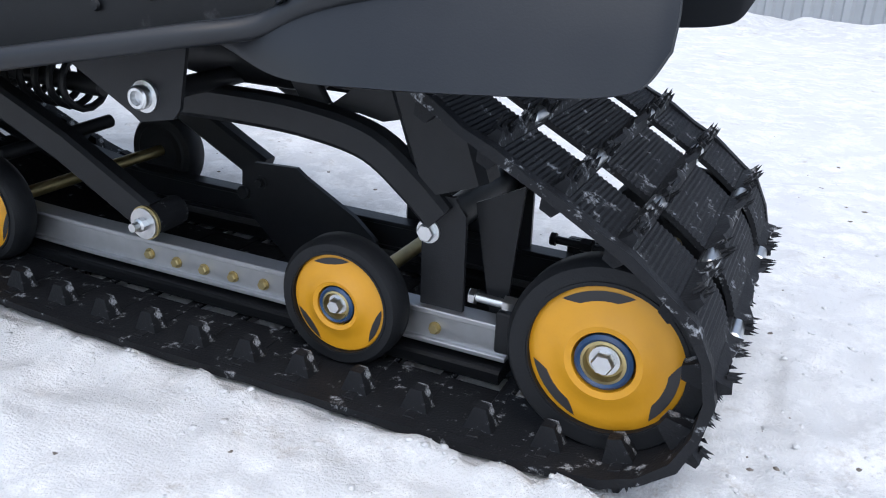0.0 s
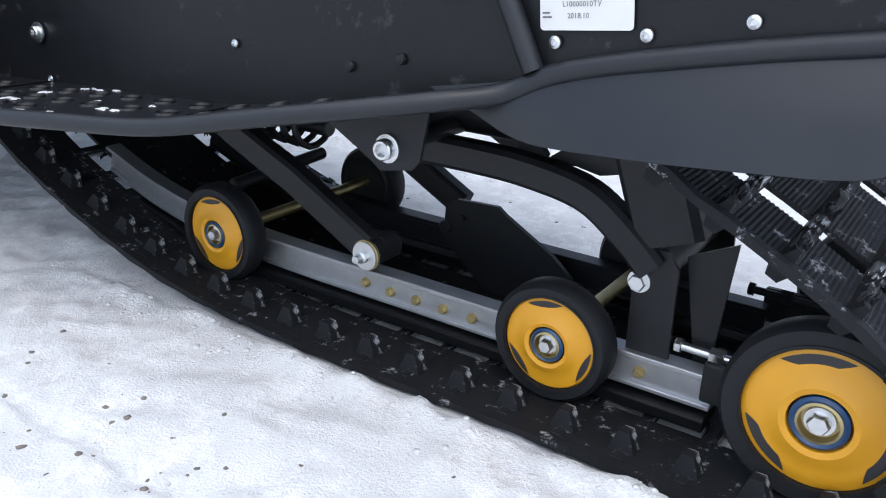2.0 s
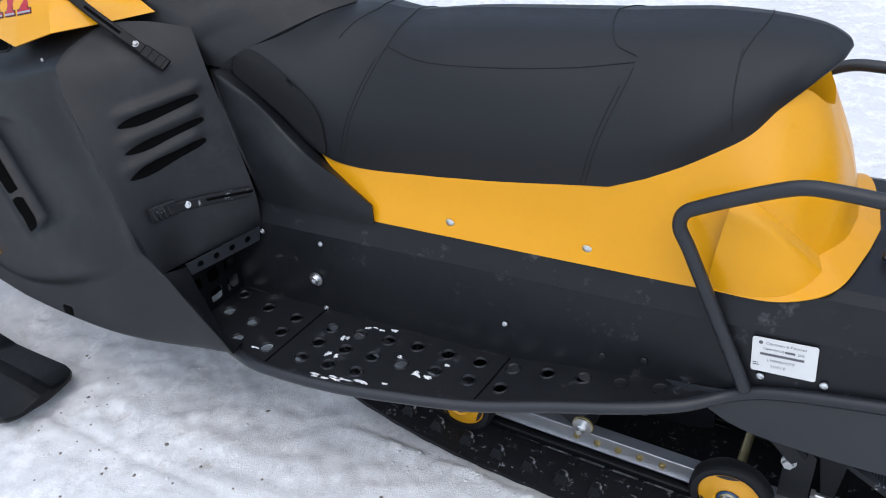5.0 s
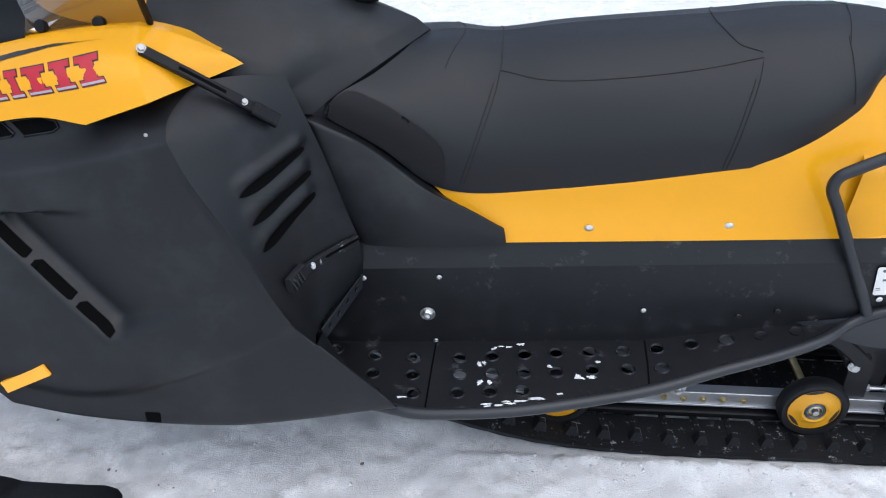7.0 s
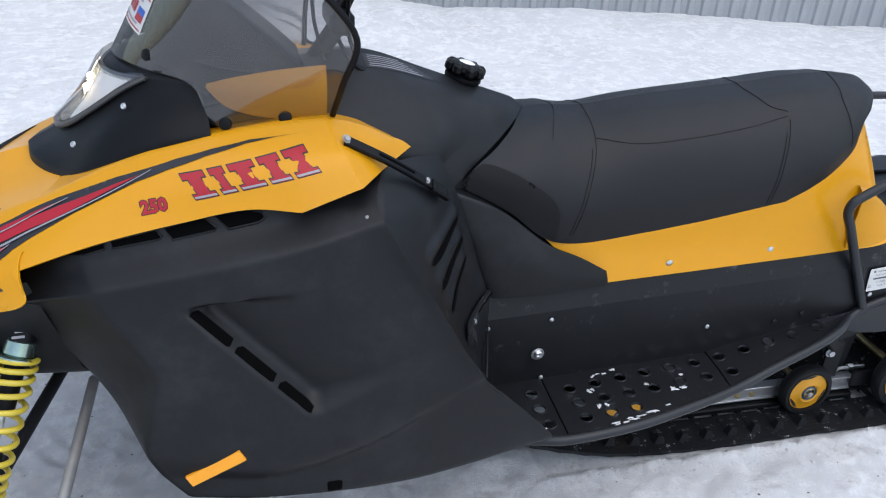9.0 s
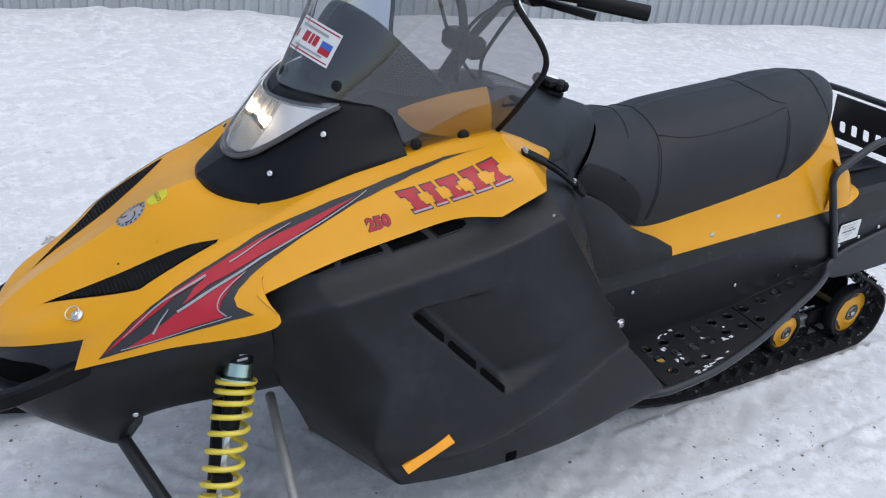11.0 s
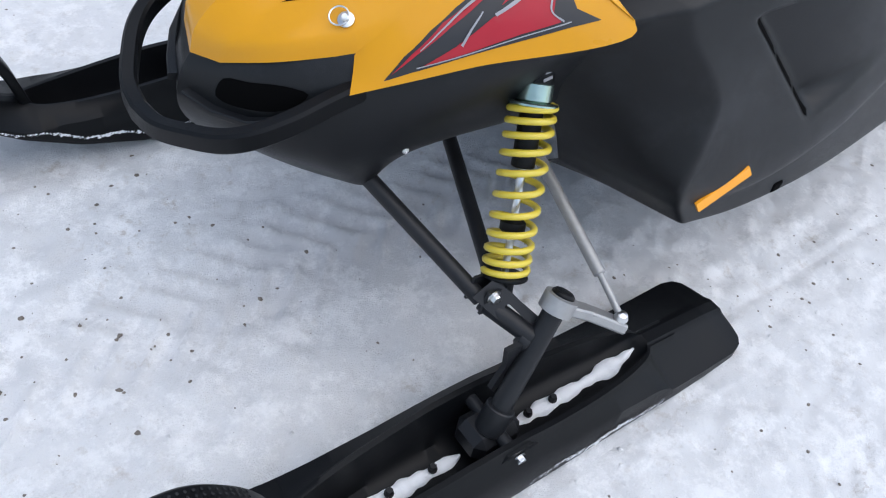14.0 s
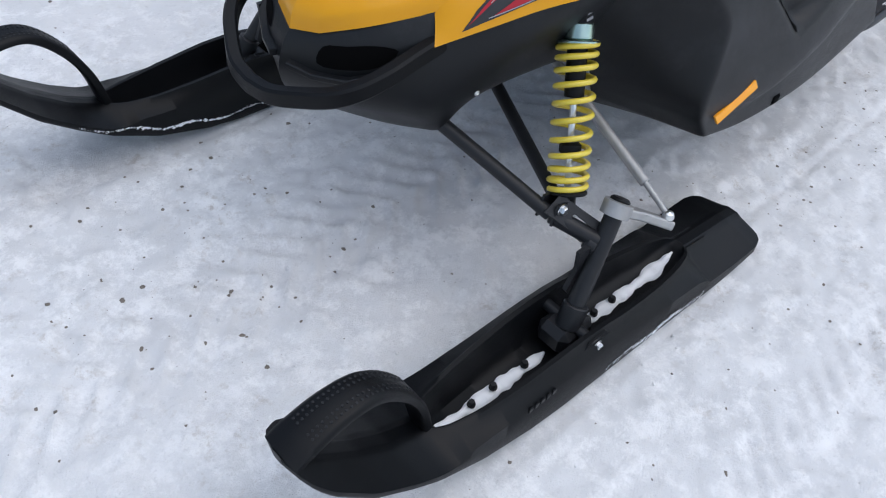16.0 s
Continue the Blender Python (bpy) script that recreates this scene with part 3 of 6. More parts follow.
def make_wheel(x, y, z, r, yellow_r, spin, hub_r, side=-1, hub=True):
    """A bogie wheel whose face looks to side (-1 near)."""
    m = Matrix.Translation((x, y, z)) @ Matrix.Rotation(radians(90 if side < 0 else -90), 4, "X")
    q = yellow_r
    w = part("wheel", moved(ring([(q * 0.98, 0.004), (r - 0.006, 0.004), (r, -0.004), (r, -0.026), (r - 0.006, -0.034), (q * 0.98, -0.034)], 56), m), TYRE, sled, "black rubber-tyred bogie wheel with a yellow disc", 40)
    prof = [(0, -0.02), (hub_r * 0.55, -0.02), (hub_r * 1.02, -0.012), (hub_r * 1.12, 0.0065), (hub_r * 1.35, 0.0085), (hub_r * 1.60, 0.0055), (hub_r * 1.85, 0.0020), (q * 0.78, 0.0005), (q * 0.95, -0.001), (q, -0.004), (q, -0.02)]
    part("disc", moved(lathe(prof, 56), m), WHEEL_Y, w, "yellow moulded disc")
    part("rim_groove", moved(ring([(q * 1.0, 0.0), (q * 1.035, 0.0), (q * 1.035, 0.0052), (q * 1.0, 0.0052)], 56), m), TYRE, w)
    for k in range(3):
        v, f = sheet(leaf(q * (0.69 if q > 0.07 else 0.75), q * 0.905, spin + k * 2.0944, 0.52 if q > 0.07 else 0.44), 0.2)
        part("dark_insert", moved((np.array([(a, b, 0.0006) for a, b in v]), f), m), DGREY, w, "dark crescent recess")
    part("bearing_ring", moved(ring([(hub_r * 0.78, 0.0), (hub_r * 1.02, 0.0), (hub_r * 1.02, 0.006), (hub_r * 0.9, 0.009), (hub_r * 0.78, 0.006)], 40), m), BLUE, w, "blue bearing seal")
    part("cup", moved(lathe([(hub_r * 0.8, -0.004), (hub_r * 0.8, 0.007), (hub_r * 0.70, 0.008), (hub_r * 0.66, -0.002), (0, -0.002)], 40), m), BRASSY, w)
    part("back_plate", moved(lathe([(q * 1.02, -0.033), (q * 0.9, -0.036), (q * 0.3, -0.030), (0, -0.030)], 40), m), TYRE, w)
    if hub:
        part("bolt", moved(bolt_geo(hub_r * 0.40, 0.014, 1.35), m @ Matrix.Translation((0, 0, -0.001))), STEEL, w, "zinc hexagon bolt")
    return w


make_wheel(0.037, -0.198, 0.116, 0.1045, 0.081, 1.78, 0.029)
make_wheel(-0.28, -0.176, 0.092, 0.079, 0.062, 1.75, 0.022)
make_wheel(-0.867, -0.178, 0.098, 0.079, 0.062, 1.75, 0.021)
make_wheel(0.037, 0.198, 0.116, 0.1045, 0.081, 0.4, 0.031, 1)
make_wheel(-0.28, 0.176, 0.092, 0.079, 0.062, 0.9, 0.022, 1)
make_wheel(-0.815, 0.165, 0.118, 0.066, 0.050, 0.9, 0.020, 1)

# -- slide rails and suspension --
rail_line = curve([(-1.20, 0, 0.150), (-1.10, 0, 0.115), (-1.01, 0, 0.094), (-0.88, 0, 0.074), (-0.75, 0, 0.0685), (-0.5, 0, 0.0675), (-0.09, 0, 0.0655)], 8)


def rail(y, material, label):
    line = rail_line + (0, y, 0)
    r = part("slide_rail", strip(line, 0.012, 0.044), material, sled, label)
    part("flange", strip(line + (0, 0, 0.020), 0.030, 0.007), material, r)
    part("flange", strip(line + (0, 0, -0.020), 0.024, 0.006), material, r)
    part("slider", strip(line[4:] + (0, 0, -0.036), 0.056, 0.018), BLACK_P, r, "black wear strip")
    return r


near_rail = rail(-0.117, ALU, "bare aluminium slide rail with a row of bolts")
rail(0.117, FRAME, "black slide rail")
rb = part("rail_bolt", moved(bolt_geo(0.0065, 0.007, 1.2), at(-0.61, -0.1235, 0.066)), BRASSY, near_rail, "yellow zinc bolt")
for dx in (0.046, 0.092, 0.139, 0.187, 0.43):
    again(rb, Matrix.Translation((dx, 0, -0.003)))

part("axle", bar((-0.855, -0.165, 0.104), (-0.815, 0.15, 0.122), 0.0095), BRASSY, sled, "brass-coloured wheel axle")
part("axle", bar((-0.28, -0.165, 0.094), (-0.28, 0.16, 0.094), 0.0095), BRASSY, sled, "brass-coloured wheel axle")
part("axle", bar((0.037, -0.19, 0.116), (0.037, 0.19, 0.116), 0.011), BRASSY, sled, "brass-coloured wheel axle")
part("axle", bar((-0.9, -0.11, 0.155), (-0.9, 0.11, 0.165), 0.011), FRAME, sled, "black cross tube")
for y in (-0.128, 0.128):
    part("front_strut", strip([(-0.60, y, 0.125), (-0.74, y, 0.20), (-0.86, y, 0.252), (-1.12, y, 0.385)], 0.030, 0.046), FRAME, sled, "black box-section suspension strut")
part("cross_tube", bar((-0.592, -0.142, 0.122), (-0.592, -0.085, 0.122), 0.021), RUBBER, sled, "dusty rubber bush")
part("cross_tube", bar((-0.595, 0.06, 0.105), (-0.595, 0.142, 0.105), 0.011), FRAME, sled)
sb = part("strut_bolt", moved(join(lathe([(0.021, 0), (0.021, 0.006), (0.010, 0.006)], 28), lathe([(0.0095, 0.006), (0.0095, 0.014), (0.006, 0.016), (0.006, 0.026), (0, 0.026)], 8)), at(-0.592, -0.145, 0.121)), STEEL, sled, "steel bolt on a brass-coloured washer")
part("washer", moved(ring([(0.011, 0.0), (0.023, 0.0), (0.023, 0.004), (0.011, 0.004)], 28), at(-0.592, -0.143, 0.121)), BRASSY, sb)

arm = curve([(-0.56, 0, 0.288), (-0.44, 0, 0.290), (-0.35, 0, 0.286), (-0.27, 0, 0.270), (-0.215, 0, 0.232), (-0.18, 0, 0.200)], 6)
for y in (-0.118, 0.118):
    part("curved_arm", strip((arm if y < 0 else arm[:-6]) + (0, y, 0), 0.034, 0.040), FRAME, sled, "black curved rear suspension arm")
    if y < 0:
        part("upright", strip([(-0.225, y * 0.9, 0.40), (-0.165, y * 0.9, 0.235)], 0.05, 0.085, (1, 0, 0)), FRAME, sled, "black upright of the rear suspension")
        part("stay", strip([(-0.398, y * 0.85, 0.372), (-0.352, y * 0.85, 0.296)], 0.012, 0.034, (1, 0, 0.6)), FRAME, sled, "short black stay above the arm")
        part("stay", upright([(-0.352, 0.292), (-0.298, 0.332), (-0.25, 0.338), (-0.236, 0.300), (-0.268, 0.292), (-0.30, 0.298)], y * 0.85, 0.006), FRAME, sled, "black gusset above the arm")
        part("gusset", upright([(-0.125, 0.085), (-0.105, 0.085), (-0.093, 0.243), (-0.150, 0.215)], y * 0.8, 0.005), FRAME, sled)
    part("pillar", upright([(-0.202, 0.085), (-0.148, 0.085), (-0.150, 0.205), (-0.165, 0.225), (-0.19, 0.225), (-0.204, 0.205)], y - 0.003, 0.006), FRAME, sled, "black pivot plate")
    part("diagonal", strip([(-0.54, y * 0.75, 0.285), (-0.40, y * 0.55, 0.225), (-0.34, y * 0.5, 0.20)], 0.02, 0.03), FRAME, sled) if y > 0 else None
part("cross_tube", bar((-0.192, -0.112, 0.182), (-0.192, 0.125, 0.182), 0.020), FRAME, sled)
part("cross_tube", bar((-0.485, -0.235, 0.318), (-0.485, 0.235, 0.318), 0.012), FRAME, sled)
part("pivot_bolt", moved(bolt_geo(0.011, 0.012, 1.3), at(-0.195, -0.121, 0.181)), STEEL, sled, "zinc pivot bolt")
for y in (-0.2465, 0.2515):
    b = part("hanger_bracket", upright([(-0.60, 0.352), (-0.415, 0.396), (-0.432, 0.310), (-0.442, 0.298), (-0.489, 0.289), (-0.50, 0.297)], y, 0.005), FRAME, sled, "black hanging bracket with a bolt")
    if y < 0:
        part("bolt", moved(join(lathe([(0.0175, 0), (0.0175, 0.004), (0.013, 0.005), (0.013, 0.014), (0.011, 0.016), (0.008, 0.016), (0.007, 0.009), (0, 0.009)], 28)), at(-0.477, -0.2465, 0.319)), STEEL, b, "zinc socket bolt")
link = part("link_plate", upright([(-0.60, 0.085), (-0.597, 0.142), (-0.575, 0.155), (-0.50, 0.158), (-0.485, 0.147), (-0.40, 0.10), (-0.365, 0.07), (-0.36, 0.03), (-0.45, 0.0), (-0.52, 0.012)], 0.066, 0.008), FRAME, sled, "black stamped link plate")
part("bolt", moved(bolt_geo(0.007, 0.008), at(-0.563, 0.066, 0.126)), FRAME, link)


def coil(a, b, r, wire, turns, n=14, close=0.12):
    """A helical spring from a to b, its end turns closed up."""
    m = along(a, b)
    h = (V3(b) - V3(a)).length
    pts = []
    total = int(turns * n)
    for k in range(total + 1):
        t = k / total
        e = t + close * (math.sin(2 * math.pi * t) / (2 * math.pi)) * -1
        e = e if 0 <= e <= 1 else t
        an = 2 * math.pi * turns * t
        pts.append(tuple(m @ V3((r * math.cos(an), r * math.sin(an), (e - 0.5) * h))))
    return tube(pts, wire, 8)


front_shock = part("front_track_shock", bar((-1.05, -0.05, 0.275), (-0.74, -0.05, 0.265), 0.014), FRAME, sled, "black coil-over shock under the tunnel")
part("coil", coil((-1.02, -0.05, 0.275), (-0.77, -0.05, 0.266), 0.036, 0.0055, 9), FRAME, front_shock)
part("eye_bolt", moved(bolt_geo(0.010, 0.012), at(-1.0, -0.11, 0.27)), STEEL, front_shock)
rear_shock = part("rear_track_shock", moved(lathe([(0.012, -0.11), (0.034, -0.10), (0.040, -0.06), (0.040, 0.06), (0.034, 0.10), (0.012, 0.11)], 28), along((-0.565, -0.06, 0.345), (-0.375, -0.06, 0.345))), FRAME, sled, "black damper body under the tunnel")
for y, x0, z0 in ((-0.108, -0.142, 0.107), (0.108, -0.115, 0.112)):
    t = part("tension_bolt", bar((x0 + 0.004, y, z0), (x0 + 0.10, y, z0 - 0.002), 0.0055), STEEL if y < 0 else FRAME, sled, "track tension bolt")
    part("head", moved(lathe([(0.0085, 0), (0.0095, 0.001), (0.0095, 0.008), (0, 0.009)], 6), Matrix.Translation((x0 - 0.003, y, z0)) @ Matrix.Rotation(radians(90), 4, "Y")), STEEL if y < 0 else FRAME, t)
    part("nut", moved(lathe([(0.010, 0), (0.010, 0.016), (0.006, 0.017)], 6), Matrix.Translation((x0 + 0.04, y, z0)) @ Matrix.Rotation(radians(90), 4, "Y")), STEEL if y < 0 else FRAME, t)
for y in (-0.135, 0.135):
    part("wheel_mount", box(-0.045, y, 0.085, 0.11, 0.012, 0.05), FRAME, sled)


# -- tunnel, running boards, rear flap --
def board_z(x):
    return float(np.interp(x, (-1.45, -1.33, -0.725, -0.30, 0.1), (0.297, 0.301, 0.335, 0.416, 0.50)))


def tunnel_row(x):
    low, bevel = board_z(x) - 0.012, float(np.interp(x, (-1.42, -0.37, 0.1), (0.483, 0.545, 0.572)))
    return [(x, -0.248, low), (x, -0.248, bevel), (x, -0.224, bevel + 0.066), (x, -0.20, bevel + 0.074), (x, 0, bevel + 0.076)]


rows = np.array([tunnel_row(x) for x in np.linspace(-1.45, 0.095, 24)])
tunnel = part("tunnel", join(shell(rows, -0.003), mirrored(shell(rows, -0.003))), TUNNEL, sled, "black painted tunnel with scuffed sides", 10)
for k in range(3):
    part("deck_rib", box(-0.04, -0.10 + 0.10 * k, 0.646, 0.20, 0.022, 0.010, 0.005), TUNNEL, tunnel)

EDGE = [(-1.215, -0.452), (-1.175, -0.462), (-1.08, -0.463), (-0.98, -0.455), (-0.86, -0.432), (-0.72, -0.398), (-0.58, -0.362), (-0.45, -0.330), (-0.37, -0.300), (-0.315, -0.262)]
HOLES = [(-1.357, -0.276), (-1.272, -0.296), (-1.346, -0.340), (-1.270, -0.352), (-1.262, -0.411), (-1.190, -0.304), (-1.189, -0.357), (-1.184, -0.411)] + [(-1.095 + 0.0665 * k, -0.305 + 0.005 * k) for k in range(3)] + \
        [(-0.897 + 0.0685 * k, -0.290 + 0.0025 * k) for k in range(8)] + [(-1.093 + 0.0645 * k, -0.356 + 0.002 * k) for k in range(4)] + [(-1.096 + 0.0635 * k, -0.410 + 0.003 * k) for k in range(3)] + [(-0.757, -0.341), (-0.690, -0.343), (-0.828, -0.343)]
# two of the holes near the end stay unpunched, as pressed dimples
DIMPLES = [(-0.4865, -0.2765), (-0.418, -0.274)]
HOLES = [h for h in HOLES if min(math.dist(h, d) for d in DIMPLES) > 0.03]
v, f = sheet([(-1.385, -0.25), (-1.385, -0.43), (-1.29, -0.435)] + EDGE + [(-0.305, -0.25)], 0.03, [circle(a, b, 0.0138, 14) for a, b in HOLES])
pts = [(a, b, board_z(a)) for a, b in v]
n_pts = len(pts)
uses = {(a, b) for q in f for a, b in zip(q, q[1:] + q[:1])}
board_geo = (np.array(pts + [(a, b, c - 0.003) for a, b, c in pts]), [tuple(q) for q in f] + [tuple(i + n_pts for i in reversed(q)) for q in f] + [(b, a, a + n_pts, b + n_pts) for a, b in uses if (b, a) not in uses])
board, far_board = twin("running_board", board_geo, TUNNEL, sled, "black perforated running board with patches of snow", 30)
tube_line = curve([(x, y, board_z(x) - 0.004) for x, y in [(-1.27, -0.435)] + EDGE] + [(-0.26, -0.256, 0.435), (-0.10, -0.255, 0.472), (0.09, -0.254, 0.505)], 5)
twin("edge_tube", tube(tube_line, 0.0115, 14), FENDER, sled, "black tube along the running board edge")
hole_lip = part("hole_lip", ring([(0.0125, 0.0), (0.0165, 0.0), (0.0145, 0.003)], 16), TUNNEL, board)
for k, (a, b) in enumerate(HOLES):
    m = pose(a, b, board_z(a), 0, -3.3 if a < -0.725 else -10.9)
    if k:
        again(hole_lip, m)
    else:
        hole_lip.matrix_local = m
dimple = part("dimple", lathe([(0.0138, -0.0005), (0.0138, 0.0016), (0.012, 0.0004), (0, 0.0002)], 18), TUNNEL, board)
for k, (a, b) in enumerate(DIMPLES):
    m = pose(a, b, board_z(a) + 0.0005, 0, -10.9)
    if k:
        again(dimple, m)
    else:
        dimple.matrix_local = m
for x0 in (-1.147, -0.712):
    part("panel_joint", strip([(x0, -0.252, board_z(x0) + 0.0006), (x0 - 0.004, -0.325, board_z(x0) + 0.0006), (x0 - 0.010, -0.39 if x0 > -1 else -0.455, board_z(x0 - 0.01) + 0.0006)], 0.0035, 0.0016), SHADE_BLACK, board, "dark joint between board panels")

flap = np.array([[(-0.415, -0.255, 0.402), (-0.385, -0.258, 0.392), (-0.36, -0.26, 0.385)],
                 [(-0.33, -0.258, 0.418), (-0.315, -0.268, 0.39), (-0.288, -0.275, 0.366)],
                 [(-0.18, -0.258, 0.452), (-0.18, -0.275, 0.41), (-0.175, -0.29, 0.371)],
                 [(-0.05, -0.258, 0.478), (-0.045, -0.28, 0.43), (-0.04, -0.298, 0.383)],
                 [(0.025, -0.258, 0.488), (0.028, -0.28, 0.445), (0.028, -0.298, 0.391)],
                 [(0.052, -0.258, 0.494), (0.060, -0.28, 0.452), (0.056, -0.297, 0.401)],
                 [(0.062, -0.258, 0.497), (0.0735, -0.279, 0.462), (0.0735, -0.292, 0.430)]])
twin("side_flap", shell(net(flap, 8, 8), 0.004), FENDER, sled, "smooth dark plastic rear side flap", 50)
grab = curve([(-0.285, -0.259, 0.435), (-0.33, -0.26, 0.525), (-0.405, -0.261, 0.675), (-0.425, -0.262, 0.715), (-0.420, -0.262, 0.738), (-0.395, -0.262, 0.755), (-0.28, -0.263, 0.812), (-0.255, -0.263, 0.819),
              (-0.22, -0.263, 0.821), (0.0, -0.263, 0.815), (0.13, -0.262, 0.812), (0.165, -0.25, 0.812), (0.175, -0.22, 0.812), (0.175, 0.0, 0.812)], 6)
twin("grab_rail", tube(grab, 0.0115, 14), FENDER, sled, "black tubular grab rail")
part("rack_plate", join(moved(plate([(-0.15, 0.0), (0.15, 0.0), (0.13, 0.17), (-0.13, 0.17)], 0.004, [rounded(0.026, 0.05, 0.008) and [(a + 0.048 * k, b + 0.05) for a, b in rounded(0.024, 0.045, 0.008)] for k in range(-2, 3)]), pose(0.115, 0, 0.66, 72, 0, 90))), FENDER, sled, "black slotted rear rack plate")


# -- seat and its base --
def seat_rows():
    r = [[(-1.19, 0, 0.902), (-1.215, -0.07, 0.893), (-1.275, -0.135, 0.862), (-1.340, -0.186, 0.836), (-1.370, -0.189, 0.800)],
         [(-1.12, 0, 0.910), (-1.14, -0.075, 0.897), (-1.19, -0.145, 0.855), (-1.228, -0.196, 0.80), (-1.258, -0.198, 0.738)],
         [(-1.04, 0, 0.907), (-1.045, -0.08, 0.887), (-1.07, -0.15, 0.835), (-1.10, -0.199, 0.75), (-1.138, -0.201, 0.655)],
         [(-0.90, 0, 0.926), (-0.90, -0.08, 0.908), (-0.90, -0.15, 0.862), (-0.90, -0.196, 0.76), (-0.90, -0.199, 0.664)],
         [(-0.60, 0, 0.955), (-0.60, -0.09, 0.935), (-0.60, -0.155, 0.880), (-0.575, -0.201, 0.79), (-0.56, -0.203, 0.722)],
         [(-0.46, 0, 0.972), (-0.46, -0.09, 0.950), (-0.45, -0.155, 0.895), (-0.445, -0.190, 0.83), (-0.45, -0.190, 0.772)],
         [(-0.345, 0, 0.972), (-0.348, -0.07, 0.955), (-0.352, -0.118, 0.925), (-0.357, -0.144, 0.885), (-0.362, -0.152, 0.830)],
         [(-0.285, 0, 0.962), (-0.290, -0.05, 0.950), (-0.300, -0.085, 0.930), (-0.315, -0.108, 0.902), (-0.330, -0.118, 0.866)],
         [(-0.255, 0, 0.940), (-0.262, -0.045, 0.932), (-0.278, -0.072, 0.918), (-0.293, -0.090, 0.903), (-0.305, -0.098, 0.890)],
         [(-0.270, 0, 0.915), (-0.275, -0.040, 0.911), (-0.286, -0.065, 0.906), (-0.296, -0.082, 0.900), (-0.305, -0.095, 0.889)]]
    return r


seat_grid = net(seat_rows(), 12, 12, (4,))
seat_half = quads(seat_grid)
under = np.stack([seat_grid[:, -1], seat_grid[:, -1] * (1, 0.8, 1) + (0, 0, -0.004)], 1)
seat = part("seat", join(seat_half, mirrored(seat_half), quads(under), mirrored(quads(under))), VINYL, sled, "long black vinyl seat with stitched seams", 60)
seat_bvh = tree_of(join(seat_half, mirrored(seat_half)))


def seam(points, lift=0.0005, wire=0.0011, axis="y"):
    """A sewn line laid on the seat."""
    line = []
    for p in curve([(a, b, 0) for a, b in points], 10):
        o, d = (V3((p[0], -2, p[1])), V3((0, 1, 0))) if axis == "y" else (V3((p[0], p[1], 3)), V3((0, 0, -1)))
        hit, nrm, _, _ = seat_bvh.ray_cast(o, d)
        if hit is not None:
            line.append(tuple(hit + (nrm if nrm.dot(d) < 0 else -nrm) * lift))
    return tube(line, wire, 6)


for pts in ([(-1.097, 0.668), (-1.07, 0.76), (-1.04, 0.85), (-1.032, 0.885)], [(-0.604, 0.71), (-0.585, 0.80), (-0.562, 0.88), (-0.556, 0.905)], [(-0.612, 0.71), (-0.593, 0.80), (-0.570, 0.88)],
            [(-1.105, 0.668), (-1.078, 0.76), (-1.048, 0.85)], [(-1.036, 0.868), (-0.95, 0.862), (-0.80, 0.873), (-0.65, 0.893), (-0.556, 0.912)], [(-0.385, 0.84), (-0.395, 0.90), (-0.40, 0.945)]):
    part("seam", seam(pts), THREAD, seat)
for pts in ([(-1.033, -0.09), (-1.03, 0.0), (-1.033, 0.09)], [(-0.556, -0.122), (-0.60, -0.10), (-0.63, 0.0), (-0.60, 0.10), (-0.556, 0.122)], [(-0.40, -0.12), (-0.38, 0.0), (-0.40, 0.12)], [(-1.14, -0.12), (-1.105, 0.0), (-1.14, 0.12)]):
    part("seam", seam(pts, axis="z"), THREAD, seat)
KNEE = [(-1.366, 0.806), (-1.345, 0.828), (-1.322, 0.842), (-1.26, 0.826), (-1.205, 0.797), (-1.158, 0.762), (-1.140, 0.735), (-1.136, 0.700), (-1.140, 0.664), (-1.165, 0.683), (-1.21, 0.712), (-1.285, 0.757)]
part("knee_pad", laid([tuple(p[:2]) for p in curve([(a, b, 0) for a, b in KNEE], 5, True)], seat_bvh, "y", 0.0045, 0.008, (), 0.005), VINYL_D, seat, "matt black knee pad", 50)

base_rows = [[(-1.175, -0.190, 0.676), (-1.115, -0.205, 0.622), (-1.022, -0.2315, 0.560), (-1.018, -0.2335, 0.556)],
             [(-0.95, -0.196, 0.668), (-0.93, -0.211, 0.615), (-0.90, -0.2325, 0.568), (-0.90, -0.2345, 0.563)],
             [(-0.57, -0.201, 0.721), (-0.60, -0.213, 0.645), (-0.60, -0.2325, 0.584), (-0.60, -0.2345, 0.579)],
             [(-0.45, -0.190, 0.776), (-0.415, -0.213, 0.69), (-0.385, -0.2310, 0.602), (-0.38, -0.2355, 0.593)],
             [(-0.362, -0.150, 0.832), (-0.312, -0.186, 0.745), (-0.275, -0.214, 0.630), (-0.262, -0.238, 0.606)],
             [(-0.306, -0.084, 0.889), (-0.265, -0.120, 0.775), (-0.228, -0.150, 0.650), (-0.196, -0.215, 0.630)],
             [(-0.272, -0.045, 0.860), (-0.232, -0.070, 0.765), (-0.198, -0.085, 0.652), (-0.164, -0.105, 0.637)],
             [(-0.262, 0.0, 0.842), (-0.218, 0.0, 0.755), (-0.188, 0.0, 0.652), (-0.150, 0.0, 0.637)]]
base_rows = [[(r[0][0] - (0.05 if k > 4 else 0.0), r[0][1] * (0.6 if k > 4 else 0.82), r[0][2] - (0.022 if k > 4 else 0.006))] + r for k, r in enumerate(base_rows)]
base_grid = net(base_rows, 9, 9, (2,), (1, 3))
base_geo = shell(base_grid, -0.003)
seat_base = part("seat_base", join(base_geo, mirrored(base_geo)), YELLOW, sled, "glossy yellow seat base panel", 50)
